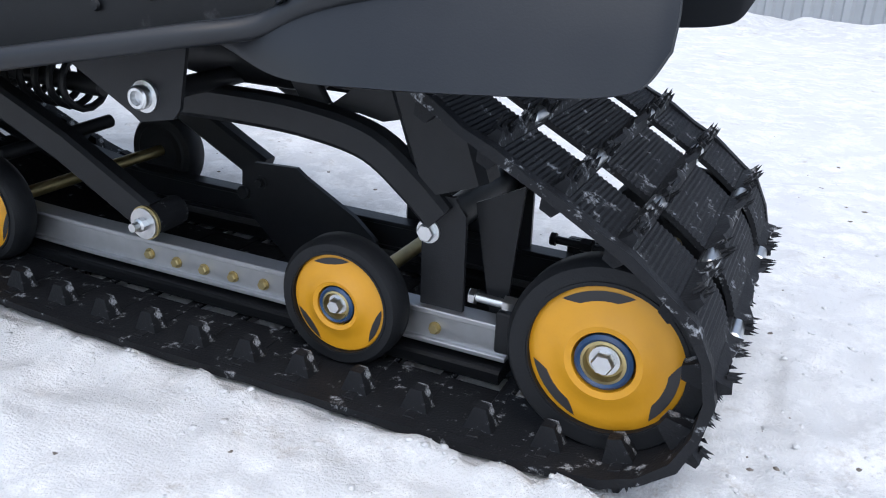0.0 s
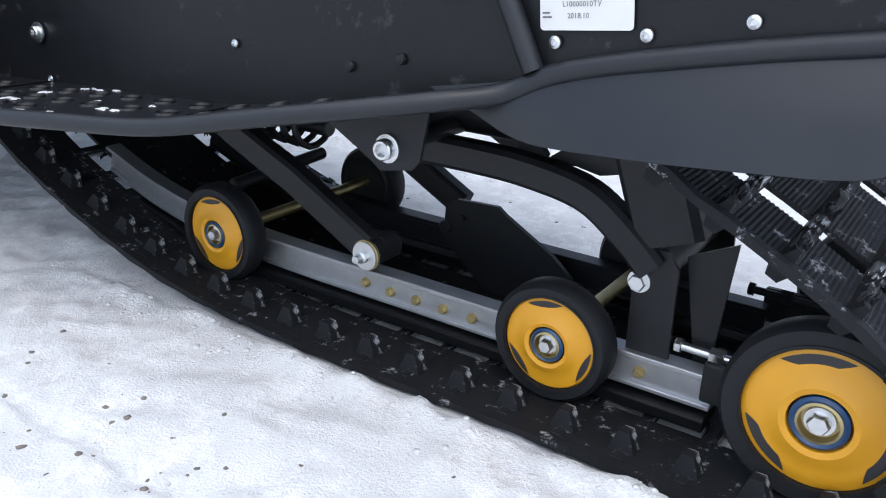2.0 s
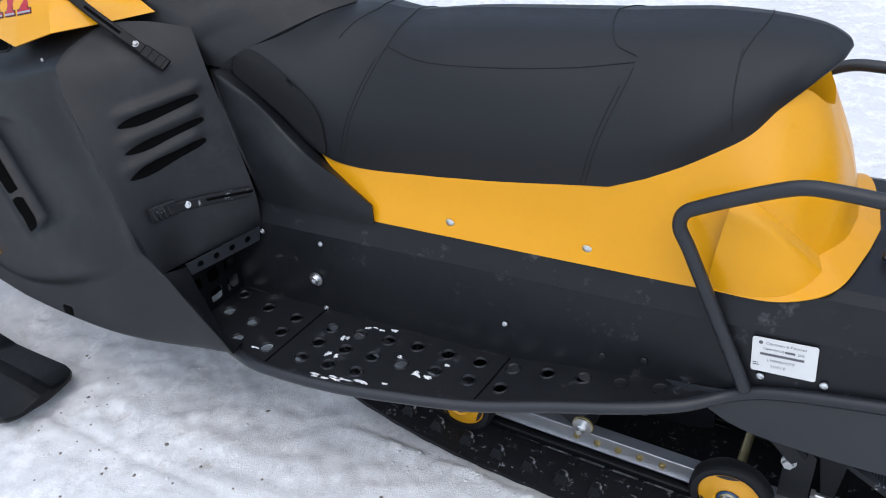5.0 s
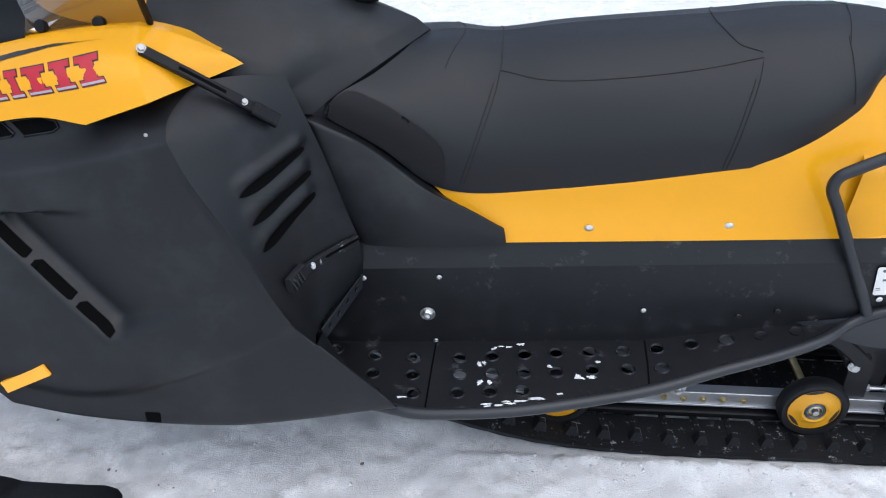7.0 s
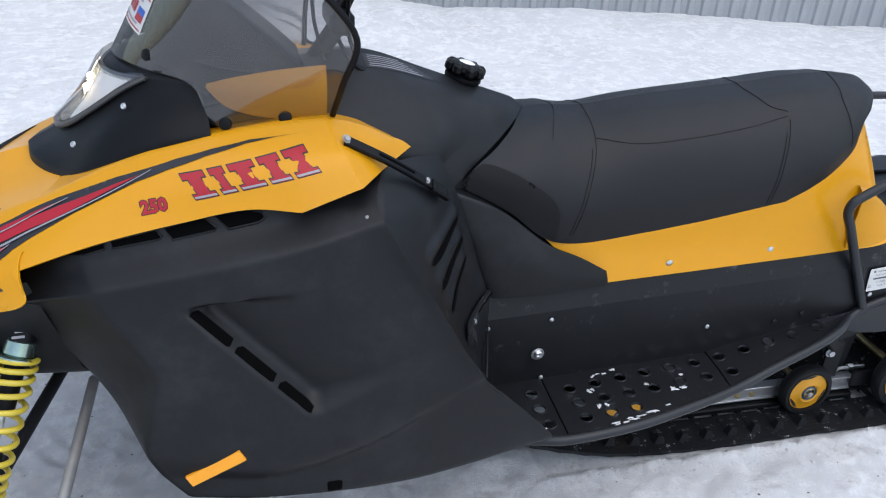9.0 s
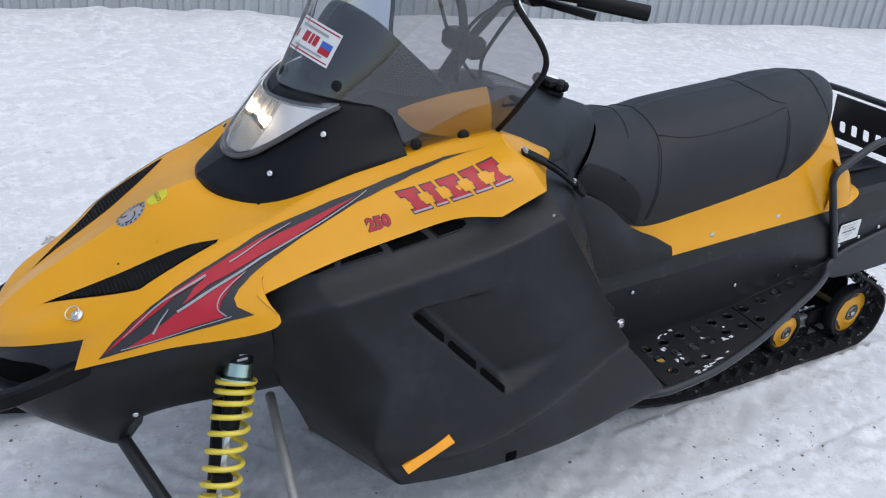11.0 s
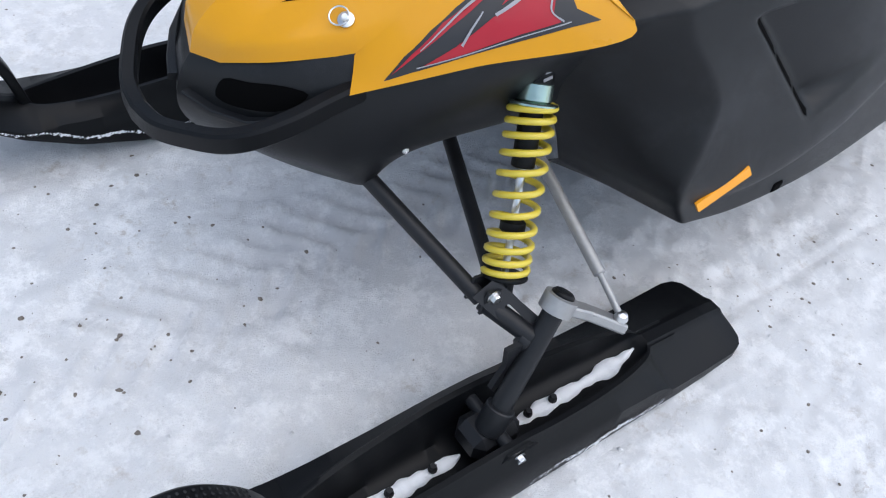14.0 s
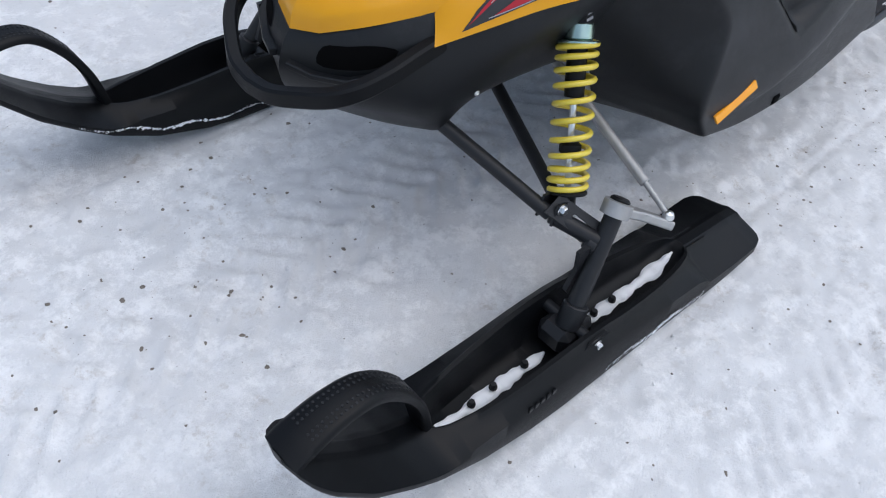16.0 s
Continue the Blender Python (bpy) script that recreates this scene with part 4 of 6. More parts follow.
base_bvh = tree_of(quads(base_grid))
swell = net([[(-0.376, -0.2335, 0.598), (-0.371, -0.2345, 0.66), (-0.362, -0.229, 0.737), (-0.355, -0.196, 0.752)],
             [(-0.318, -0.2380, 0.600), (-0.316, -0.2370, 0.65), (-0.313, -0.224, 0.727), (-0.318, -0.178, 0.738)],
             [(-0.256, -0.2300, 0.606), (-0.258, -0.2270, 0.64), (-0.266, -0.212, 0.694), (-0.278, -0.158, 0.704)],
             [(-0.208, -0.1950, 0.613), (-0.209, -0.1900, 0.622), (-0.213, -0.176, 0.638), (-0.226, -0.128, 0.645)]], 8, 8, (), (2,), 1)
twin("swell", quads(swell), YELLOW, seat_base, "", 60)
for x, z in ((-0.850, 0.590), (-0.582, 0.606)):
    part("rivet", moved(join(lathe([(0.0095, 0), (0.0095, 0.0015), (0.006, 0.004), (0, 0.0045)], 18), lathe([(0.003, 0.004), (0.003, 0.0052), (0, 0.0052)], 6)), at(x, -0.2235, z, Matrix.Rotation(radians(103), 4, "X"))), STEEL, seat_base, "zinc button screw")

wedge_rows = [[(-1.378, -0.186, 0.800), (-1.272, -0.194, 0.742), (-1.155, -0.199, 0.652), (-1.080, -0.212, 0.612), (-1.018, -0.228, 0.588)],
              [(-1.384, -0.219, 0.797), (-1.285, -0.226, 0.757), (-1.168, -0.229, 0.667), (-1.085, -0.233, 0.630), (-1.016, -0.236, 0.590)],
              [(-1.345, -0.235, 0.70), (-1.245, -0.246, 0.655), (-1.145, -0.246, 0.600), (-1.08, -0.244, 0.587), (-1.012, -0.241, 0.570)],
              [(-1.288, -0.241, 0.545), (-1.20, -0.250, 0.548), (-1.12, -0.248, 0.551), (-1.06, -0.245, 0.553), (-1.010, -0.242, 0.555)]]
wedge_rows = [[(r[0][0] - 0.022, r[0][1] + 0.012, r[0][2] + 0.004)] + r for r in wedge_rows]
twin("side_panel", shell(net(wedge_rows, 9, 10, (1,), (), 1), 0.004), FAIRING, sled, "dark plastic panel below the seat front", 40)

# -- tank cover --
cover_rows = [[(-1.70, 0, 1.03), (-1.69, -0.10, 1.015), (-1.68, -0.19, 0.985), (-1.66, -0.235, 0.95), (-1.62, -0.25, 0.90), (-1.58, -0.25, 0.85)],
              [(-1.55, 0, 1.043), (-1.55, -0.09, 1.02), (-1.55, -0.165, 0.978), (-1.54, -0.222, 0.935), (-1.52, -0.238, 0.89), (-1.49, -0.24, 0.84)],
              [(-1.40, 0, 0.995), (-1.40, -0.085, 0.975), (-1.41, -0.15, 0.942), (-1.43, -0.205, 0.895), (-1.43, -0.222, 0.86), (-1.42, -0.225, 0.81)],
              [(-1.205, 0, 0.930), (-1.245, -0.066, 0.921), (-1.312, -0.125, 0.898), (-1.395, -0.188, 0.868), (-1.425, -0.212, 0.845), (-1.430, -0.216, 0.812)],
              [(-1.176, 0, 0.906), (-1.212, -0.06, 0.897), (-1.268, -0.118, 0.872), (-1.325, -0.163, 0.843), (-1.362, -0.190, 0.822), (-1.384, -0.200, 0.804)]]
cover_grid = net(cover_rows, 12, 10, (3,), (3,), 2)
lip = np.stack([cover_grid[-1], cover_grid[-1] + np.array((0.004, 0.006, -0.03))], 0)
cover_geo = join(quads(cover_grid), quads(lip))
cover = part("tank_cover", join(cover_geo, mirrored(cover_geo)), FAIRING, sled, "dark grained plastic tank cover", 45)
cover_bvh = tree_of(join(quads(cover_grid), mirrored(quads(cover_grid))))
capm = Matrix.Translation((-1.318, 0.02, 0.965)) @ Matrix.Rotation(radians(14), 4, "Y")
filler = part("fuel_cap", moved(lathe([(0.040, 0), (0.042, 0.004), (0.042, 0.010), (0.030, 0.012), (0.032, 0.016), (0.039, 0.024), (0.038, 0.034), (0.028, 0.040), (0, 0.040)], 32), capm), BLACK_P, sled, "knobbly black fuel cap dusted with snow")
for k in range(8):
    part("knurl", moved(box(0.036, 0, 0.026, 0.024, 0.022, 0.026, 0.007), capm @ Matrix.Rotation(k * math.pi / 4, 4, "Z")), BLACK_P, filler)
part("frost", moved(lathe([(0.020, 0.0395), (0.015, 0.0418), (0.006, 0.0425), (0, 0.0425)], 14), capm), SNOW, filler, "snow dusting")
part("warning_label", laid([(-1.55, -0.075), (-1.40, -0.05), (-1.44, -0.012), (-1.555, -0.02)], cover_bvh, "z", 0.0008, 0.02), DGREY, cover, "dark label with fine grey lines")
for k in range(6):
    part("print_bar", laid([(-1.545, -0.068 + 0.008 * k), (-1.425 - 0.01 * k, -0.048 + 0.006 * k), (-1.425 - 0.01 * k, -0.0455 + 0.006 * k), (-1.545, -0.0655 + 0.008 * k)], cover_bvh, "z", 0.0014, 0.02), SILVER, cover)


# -- hood --
hood_front = [[(-2.662, 0, 0.557), (-2.643, -0.06, 0.572), (-2.593, -0.132, 0.606), (-2.503, -0.190, 0.632), (-2.514, -0.206, 0.614), (-2.527, -0.222, 0.591)],
              [(-2.652, 0, 0.596), (-2.632, -0.065, 0.607), (-2.575, -0.135, 0.638), (-2.482, -0.197, 0.657), (-2.487, -0.226, 0.634), (-2.494, -0.241, 0.605)],
              [(-2.585, 0, 0.660), (-2.565, -0.07, 0.653), (-2.510, -0.138, 0.675), (-2.440, -0.206, 0.696), (-2.440, -0.250, 0.667), (-2.447, -0.267, 0.624)]]
hood_back = [[(-2.42, 0, 0.757), (-2.42, -0.07, 0.736), (-2.40, -0.14, 0.733), (-2.368, -0.214, 0.748), (-2.372, -0.272, 0.710), (-2.38, -0.303, 0.651)],
             [(-2.28, 0, 0.838), (-2.29, -0.075, 0.816), (-2.27, -0.15, 0.808), (-2.240, -0.232, 0.815), (-2.235, -0.325, 0.764), (-2.193, -0.407, 0.726)],
             [(-2.13, 0, 0.862), (-2.14, -0.08, 0.856), (-2.15, -0.16, 0.848), (-2.172, -0.236, 0.842), (-2.185, -0.302, 0.802), (-2.216, -0.352, 0.756)]]
hood_wing = [[(-2.05, -0.175, 0.890), (-2.055, -0.236, 0.897), (-2.06, -0.305, 0.862), (-2.07, -0.360, 0.806)],
             [(-1.95, -0.19, 0.93), (-1.945, -0.243, 0.938), (-1.94, -0.326, 0.902), (-1.93, -0.370, 0.842)],
             [(-1.84, -0.20, 0.956), (-1.84, -0.250, 0.964), (-1.83, -0.342, 0.926), (-1.81, -0.380, 0.866)],
             [(-1.74, -0.205, 0.975), (-1.735, -0.257, 0.982), (-1.725, -0.352, 0.942), (-1.721, -0.400, 0.864)],
             [(-1.663, -0.215, 0.983), (-1.660, -0.266, 0.990), (-1.640, -0.352, 0.952), (-1.611, -0.393, 0.903)],
             [(-1.60, -0.205, 0.965), (-1.597, -0.250, 0.970), (-1.575, -0.295, 0.945), (-1.552, -0.310, 0.907)],
             [(-1.533, -0.195, 0.930), (-1.530, -0.238, 0.938), (-1.510, -0.242, 0.930), (-1.491, -0.238, 0.915)]]
whole = net(hood_front + hood_back, 10, 8, (), (1, 3))
wing = net([row[2:] for row in hood_back[1:]] + hood_wing, 10, 8, (1, 5, 6), (1,))[10:]
wing[0] = whole[-1][16:]
hood_grid = quads(whole)
wing_grid = quads(wing)
hood_half = join(shell(whole, -0.003), shell(wing, -0.003))
hood = part("hood", join(hood_half, mirrored(hood_half)), YELLOW, sled, "glossy yellow hood with red and black graphics", 40)
hood_bvh = tree_of(join(hood_grid, wing_grid, mirrored(hood_grid), mirrored(wing_grid)))

# -- side fairings --
fair_rows = [[(-2.215, -0.295, 0.722), (-2.10, -0.338, 0.800), (-1.93, -0.348, 0.846), (-1.74, -0.358, 0.872), (-1.56, -0.305, 0.905)],
             [(-2.210, -0.320, 0.700), (-2.10, -0.354, 0.762), (-1.93, -0.367, 0.803), (-1.74, -0.378, 0.836), (-1.585, -0.388, 0.872)],
             [(-2.205, -0.345, 0.690), (-2.08, -0.408, 0.735), (-1.90, -0.426, 0.770), (-1.71, -0.434, 0.812), (-1.578, -0.428, 0.850)],
             [(-2.225, -0.290, 0.640), (-2.066, -0.418, 0.692), (-1.88, -0.437, 0.710), (-1.69, -0.446, 0.750), (-1.545, -0.446, 0.790)],
             [(-2.195, -0.270, 0.560), (-1.992, -0.463, 0.580), (-1.85, -0.460, 0.610), (-1.65, -0.467, 0.640), (-1.480, -0.464, 0.690)],
             [(-2.150, -0.260, 0.490), (-2.005, -0.478, 0.500), (-1.83, -0.486, 0.500), (-1.60, -0.491, 0.530), (-1.420, -0.485, 0.585)]]
fair_low = [[(-2.100, -0.260, 0.400), (-2.022, -0.488, 0.432), (-1.80, -0.507, 0.375), (-1.59, -0.510, 0.430), (-1.386, -0.498, 0.538)],
            [(-2.085, -0.260, 0.365), (-2.000, -0.486, 0.370), (-1.795, -0.490, 0.338), (-1.59, -0.493, 0.396), (-1.376, -0.490, 0.517)],
            [(-2.070, -0.260, 0.330), (-1.955, -0.487, 0.308), (-1.80, -0.496, 0.288), (-1.52, -0.496, 0.281), (-1.203, -0.487, 0.337)],
            [(-2.060, -0.230, 0.300), (-1.930, -0.400, 0.278), (-1.80, -0.420, 0.275), (-1.52, -0.420, 0.272), (-1.240, -0.420, 0.310)]]
for k, row in enumerate(fair_rows + fair_low):
    a, b = np.array(row[-2]), np.array(row[-1])
    row.insert(-1, tuple(b + (a - b) * 0.16 + (0, 0.008 if 2 < k < 7 else 0.0, 0)))
fair_grid = net(fair_rows + fair_low, 12, 30, (2, 7, 8), (1,), 2)
rear_rows = [[(-1.56, -0.305, 0.905), (-1.495, -0.262, 0.902), (-1.425, -0.215, 0.885)],
             [(-1.578, -0.425, 0.850), (-1.478, -0.328, 0.838), (-1.386, -0.232, 0.802)],
             [(-1.545, -0.446, 0.790), (-1.452, -0.346, 0.768), (-1.360, -0.236, 0.735)],
             [(-1.480, -0.464, 0.690), (-1.412, -0.356, 0.663), (-1.324, -0.241, 0.625)],
             [(-1.420, -0.485, 0.585), (-1.378, -0.370, 0.562), (-1.300, -0.247, 0.552)],
             [(-1.376, -0.490, 0.517), (-1.366, -0.400, 0.500), (-1.296, -0.249, 0.506)],
             [(-1.350, -0.490, 0.485), (-1.358, -0.412, 0.470), (-1.298, -0.249, 0.480)]]
rear_grid = net(rear_rows, 14, 24)


def louvre(p):
    """Three pressed louvres in the rear face of the fairing."""
    out = 0.0
    for k in range(3):
        ax, az, bx, bz = -1.478 + 0.019 * k, 0.744 - 0.046 * k, -1.390 + 0.008 * k, 0.772 - 0.042 * k
        d = np.array((bx - ax, bz - az))
        q = np.array((p[0] - ax, p[2] - az))
        s = q @ d / (d @ d)
        w = (q[1] * d[0] - q[0] * d[1]) / np.linalg.norm(d)
        if -0.1 < s < 1.05:
            out += 0.010 * math.exp(-((w - 0.012) / 0.010) ** 2) * min(1, (s + 0.1) / 0.2) * min(1, (1.05 - s) / 0.15)
    return out


for row in rear_grid:
    for p in row:
        e = louvre(p)
        p += np.array((0.6, -0.75, 0.15)) * e
flange_rows = [[(-1.350, -0.490, 0.485), (-1.350, -0.468, 0.478), (-1.350, -0.428, 0.467)], [(-1.282, -0.490, 0.425), (-1.298, -0.465, 0.412), (-1.314, -0.432, 0.396)], [(-1.203, -0.487, 0.337), (-1.232, -0.462, 0.322), (-1.272, -0.432, 0.300)]]
flange_grid = net(flange_rows, 8, 5)
edge_line = fair_grid[:, -1][::-1]
for grid in (rear_grid, flange_grid):
    for row in grid:
        row[0] = [np.interp(row[0][2], edge_line[:, 2], edge_line[:, k]) for k in range(3)]


SCOOP_A, SCOOP_B, SCOOP_T, SCOOP_C = np.array((-1.945, 0.702)), np.array((-1.722, 0.480)), np.array((-1.743, 0.729)), np.array((-1.600, 0.528))


def off_line(q, a, b):
    """How far q lies to the upper right of the line from a to b."""
    d = (b - a) / np.linalg.norm(b - a)
    n = np.array((-d[1], d[0]))
    return float((q - a) @ (n if n.sum() > 0 else -n))


def scoop(p):
    """How far the side air scoop is pressed in at a place of the fairing: steep behind its lip, easing out to the rear."""
    q = np.array((p[0], p[2]))
    w = off_line(q, SCOOP_A, SCOOP_B)
    if w <= 0 or w > 0.24:
        return 0.0
    top = -off_line(q, SCOOP_A, SCOOP_T)
    low = off_line(q, SCOOP_B, SCOOP_C)
    rise = min(w / 0.028, 1.0)
    fall = max(0.0, 1 - max(w - 0.034, 0) / 0.19) ** 1.5
    return 0.036 * rise * fall * min(max(top / 0.014, 0), 1) * min(max(low / 0.022, 0), 1)


for row in fair_grid:
    for p in row:
        if p[1] < -0.39:
            p[1] += scoop(p)
fair_geo = join(shell(fair_grid, 0.003), shell(rear_grid, 0.003), shell(flange_grid, 0.003))
fairing, far_fairing = twin("side_fairing", fair_geo, FAIRING, sled, "dark grained plastic side fairing with vents", 55)
fair_bvh = tree_of(join(quads(fair_grid), quads(rear_grid)))
rear_bvh = tree_of(quads(rear_grid))

for s in (-1, 1):
    part("bulkhead", upright([(-1.46, 0.50), (-1.24, 0.50), (-1.17, 0.63), (-1.33, 0.80), (-1.46, 0.84)], s * 0.178, 0.006), BLACK_P, sled, "black inner wall beside the tank")

# -- nose below the hood --
nose_rows = [[(-2.646, 0, 0.575), (-2.578, -0.128, 0.622), (-2.490, -0.196, 0.640), (-2.36, -0.290, 0.680), (-2.20, -0.335, 0.725)],
             [(-2.678, 0, 0.530), (-2.612, -0.128, 0.570), (-2.522, -0.212, 0.575), (-2.37, -0.300, 0.610), (-2.18, -0.330, 0.65)],
             [(-2.685, 0, 0.465), (-2.625, -0.125, 0.470), (-2.540, -0.208, 0.468), (-2.40, -0.268, 0.520), (-2.16, -0.290, 0.55)],
             [(-2.640, 0, 0.400), (-2.580, -0.115, 0.410), (-2.500, -0.200, 0.405), (-2.425, -0.245, 0.468), (-2.14, -0.265, 0.475)],
             [(-2.53, 0, 0.335), (-2.50, -0.10, 0.345), (-2.450, -0.185, 0.356), (-2.420, -0.235, 0.455), (-2.12, -0.25, 0.46)],
             [(-2.40, 0, 0.33), (-2.40, -0.08, 0.335), (-2.40, -0.12, 0.345), (-2.38, -0.15, 0.42), (-2.12, -0.18, 0.45)]]
nose_grid = net(nose_rows, 8, 9, (), (2,), 1)
nose_geo = quads(nose_grid)
nose = part("nose_cone", join(nose_geo, mirrored(nose_geo)), FAIRING, sled, "dark plastic nose cone under the hood", 45)
nose_bvh = tree_of(nose_geo)
bumper_line = curve([(-2.50, -0.212, 0.588), (-2.551, -0.203, 0.568), (-2.605, -0.195, 0.547), (-2.655, -0.177, 0.526), (-2.685, -0.152, 0.511), (-2.715, -0.105, 0.495), (-2.740, -0.05, 0.480), (-2.746, 0, 0.475)], 6)
bumper_all = np.concatenate([bumper_line, (bumper_line * (1, -1, 1))[::-1][1:]])
part("bumper", strip(bumper_all, 0.026, 0.034), BLACK_P, sled, "black hooped front bumper")

# -- headlamp console --
console_rows = [[(-2.228, 0, 0.830), (-2.214, -0.060, 0.828), (-2.158, -0.151, 0.832), (-2.094, -0.212, 0.856), (-1.958, -0.246, 0.914), (-1.868, -0.254, 0.932)],
                [(-2.226, 0, 0.862), (-2.212, -0.06, 0.858), (-2.150, -0.148, 0.858), (-2.085, -0.208, 0.886), (-1.955, -0.244, 0.942), (-1.868, -0.252, 0.957)],
                [(-2.168, 0, 0.896), (-2.156, -0.06, 0.895), (-2.114, -0.140, 0.903), (-2.052, -0.190, 0.938), (-1.945, -0.218, 0.980), (-1.872, -0.226, 0.988)],
                [(-2.105, 0, 0.962), (-2.094, -0.06, 0.964), (-2.062, -0.120, 0.968), (-2.014, -0.170, 0.986), (-1.930, -0.203, 1.016), (-1.880, -0.212, 1.018)],
                [(-2.055, 0, 1.040), (-2.043, -0.055, 1.041), (-2.012, -0.112, 1.040), (-1.966, -0.158, 1.040), (-1.915, -0.190, 1.042), (-1.894, -0.208, 1.042)],
                [(-1.90, 0, 1.055), (-1.89, -0.06, 1.053), (-1.885, -0.11, 1.049), (-1.88, -0.150, 1.046), (-1.876, -0.182, 1.043), (-1.874, -0.200, 1.040)]]
console_grid = net(console_rows, 9, 8, (1, 4), (), 1)
console_geo = quads(console_grid)
console = part("headlamp_console", join(console_geo, mirrored(console_geo)), BLACK_P, sled, "black headlamp surround", 40)
console_bvh = tree_of(join(console_geo, mirrored(console_geo)))
pod = net([[(-1.99, 0, 1.05), (-1.98, -0.07, 1.05), (-1.94, -0.13, 1.04)], [(-1.935, 0, 1.18), (-1.925, -0.075, 1.165), (-1.895, -0.135, 1.06)], [(-1.90, 0, 1.205), (-1.89, -0.08, 1.19), (-1.85, -0.145, 1.05)], [(-1.77, 0, 1.11), (-1.76, -0.08, 1.10), (-1.74, -0.15, 1.03)], [(-1.68, 0, 1.03), (-1.68, -0.08, 1.03), (-1.68, -0.15, 1.0)]], 6, 6)
part("instrument_pod", join(quads(pod), mirrored(quads(pod))), BLACK_P, sled, "black instrument pod", 50)

dash = net([[(-1.92, -0.150, 1.030), (-1.97, 0, 1.042), (-1.92, 0.150, 1.030)], [(-1.84, -0.205, 1.004), (-1.84, 0, 1.04), (-1.84, 0.205, 1.004)], [(-1.66, -0.225, 0.972), (-1.66, 0, 1.03), (-1.66, 0.225, 0.972)]], 6, 8)
part("dash_panel", quads(dash), BLACK_P, sled, "black dash panel behind the windshield", 50)

inner = net([[(-1.872, -0.205, 1.030), (-1.871, -0.204, 1.034), (-1.870, -0.202, 1.038)], [(-1.835, -0.221, 0.998), (-1.832, -0.212, 1.025), (-1.828, -0.197, 1.046)], [(-1.74, -0.228, 0.975), (-1.738, -0.216, 1.022), (-1.735, -0.188, 1.058)], [(-1.655, -0.232, 0.972), (-1.652, -0.218, 1.024), (-1.650, -0.188, 1.066)]], 8, 6)
part("inner_panel", quads(inner), YELLOW, sled, "yellow inner panel behind the windshield", 60)

# -- windshield --
screen_rows = [[(-2.048, 0, 1.046), (-2.030, -0.06, 1.047), (-1.974, -0.137, 1.046), (-1.895, -0.208, 1.036), (-1.858, -0.232, 0.968), (-1.74, -0.238, 0.975), (-1.645, -0.240, 0.985)],
               [(-1.990, 0, 1.155), (-1.972, -0.075, 1.155), (-1.912, -0.178, 1.147), (-1.835, -0.245, 1.13), (-1.775, -0.272, 1.10), (-1.70, -0.288, 1.075), (-1.634, -0.298, 1.065)],
               [(-1.892, 0, 1.365), (-1.875, -0.10, 1.355), (-1.828, -0.22, 1.328), (-1.77, -0.29, 1.28), (-1.72, -0.325, 1.235), (-1.665, -0.34, 1.19), (-1.618, -0.338, 1.155)],
               [(-1.87, 0, 1.45), (-1.85, -0.10, 1.44), (-1.80, -0.21, 1.42), (-1.76, -0.28, 1.39), (-1.738, -0.315, 1.36), (-1.722, -0.335, 1.32), (-1.715, -0.345, 1.275)]]
screen_grid = net(screen_rows, 9, 6)
screen_geo = quads(screen_grid)
screen = part("windshield", join(screen_geo, mirrored(screen_geo)), SMOKED, sled, "smoked clear windshield with black edging", 60)
screen.visible_shadow = False
trim = tube(screen_grid[:, -1], 0.006, 10)
part("edging", join(trim, mirrored(trim), tube(screen_grid[-1], 0.006, 10), mirrored(tube(screen_grid[-1], 0.006, 10))), BLACK_P, screen, "black rubber edging")
for x, y, z, nrm in ((-2.028, 0.018, 1.062, (-0.85, 0.05, 0.5)), (-1.970, -0.126, 1.070, (-0.65, -0.65, 0.35)), (-1.841, -0.235, 0.973, (-0.25, -0.95, 0.2)), (-1.733, -0.242, 0.984, (-0.1, -0.98, 0.2)), (-1.970, 0.126, 1.070, (-0.65, 0.65, 0.35))):
    part("knob", moved(lathe([(0.011, -0.004), (0.0125, 0.002), (0.011, 0.007), (0.006, 0.009), (0, 0.009)], 20), Matrix.Translation((x, y, z)) @ V3(nrm).to_track_quat("Z", "Y").to_matrix().to_4x4()), BLACK_P, screen, "black rubber screw knob")

# -- handlebar --
bars = curve([(-1.60, 0.0, 1.10), (-1.58, -0.05, 1.17), (-1.575, -0.12, 1.235), (-1.565, -0.20, 1.262), (-1.51, -0.285, 1.268), (-1.42, -0.35, 1.258)], 6)
steering = part("handlebar", join(tube(bars, 0.011, 12), mirrored(tube(bars, 0.011, 12))), BLACK_P, sled, "black handlebar with levers and cables")
post = part("steering_post", join(bar((-1.68, 0, 0.98), (-1.595, 0, 1.10), 0.02), box(-1.60, 0, 1.11, 0.05, 0.14, 0.05, 0.012)), BLACK_P, steering)
for s in (-1, 1):
    part("grip", tube([(-1.515, s * 0.28, 1.268), (-1.465, s * 0.32, 1.262), (-1.398, s * 0.365, 1.254)], 0.0165, 14), BLACK_P, steering, "black rubber grip")
    part("lever", strip([(-1.60, s * 0.215, 1.262), (-1.59, s * 0.28, 1.26), (-1.525, s * 0.352, 1.248)], 0.012, 0.016), BLACK_P, steering)
    part("switch_block", box(-1.57, s * 0.205, 1.262, 0.05, 0.055, 0.045, 0.012), BLACK_P, steering)
part("cable", tube(curve([(-1.60, -0.21, 1.25), (-1.66, -0.17, 1.22), (-1.66, -0.08, 1.13), (-1.63, -0.04, 1.02)], 8), 0.004, 8), BLACK_P, steering)
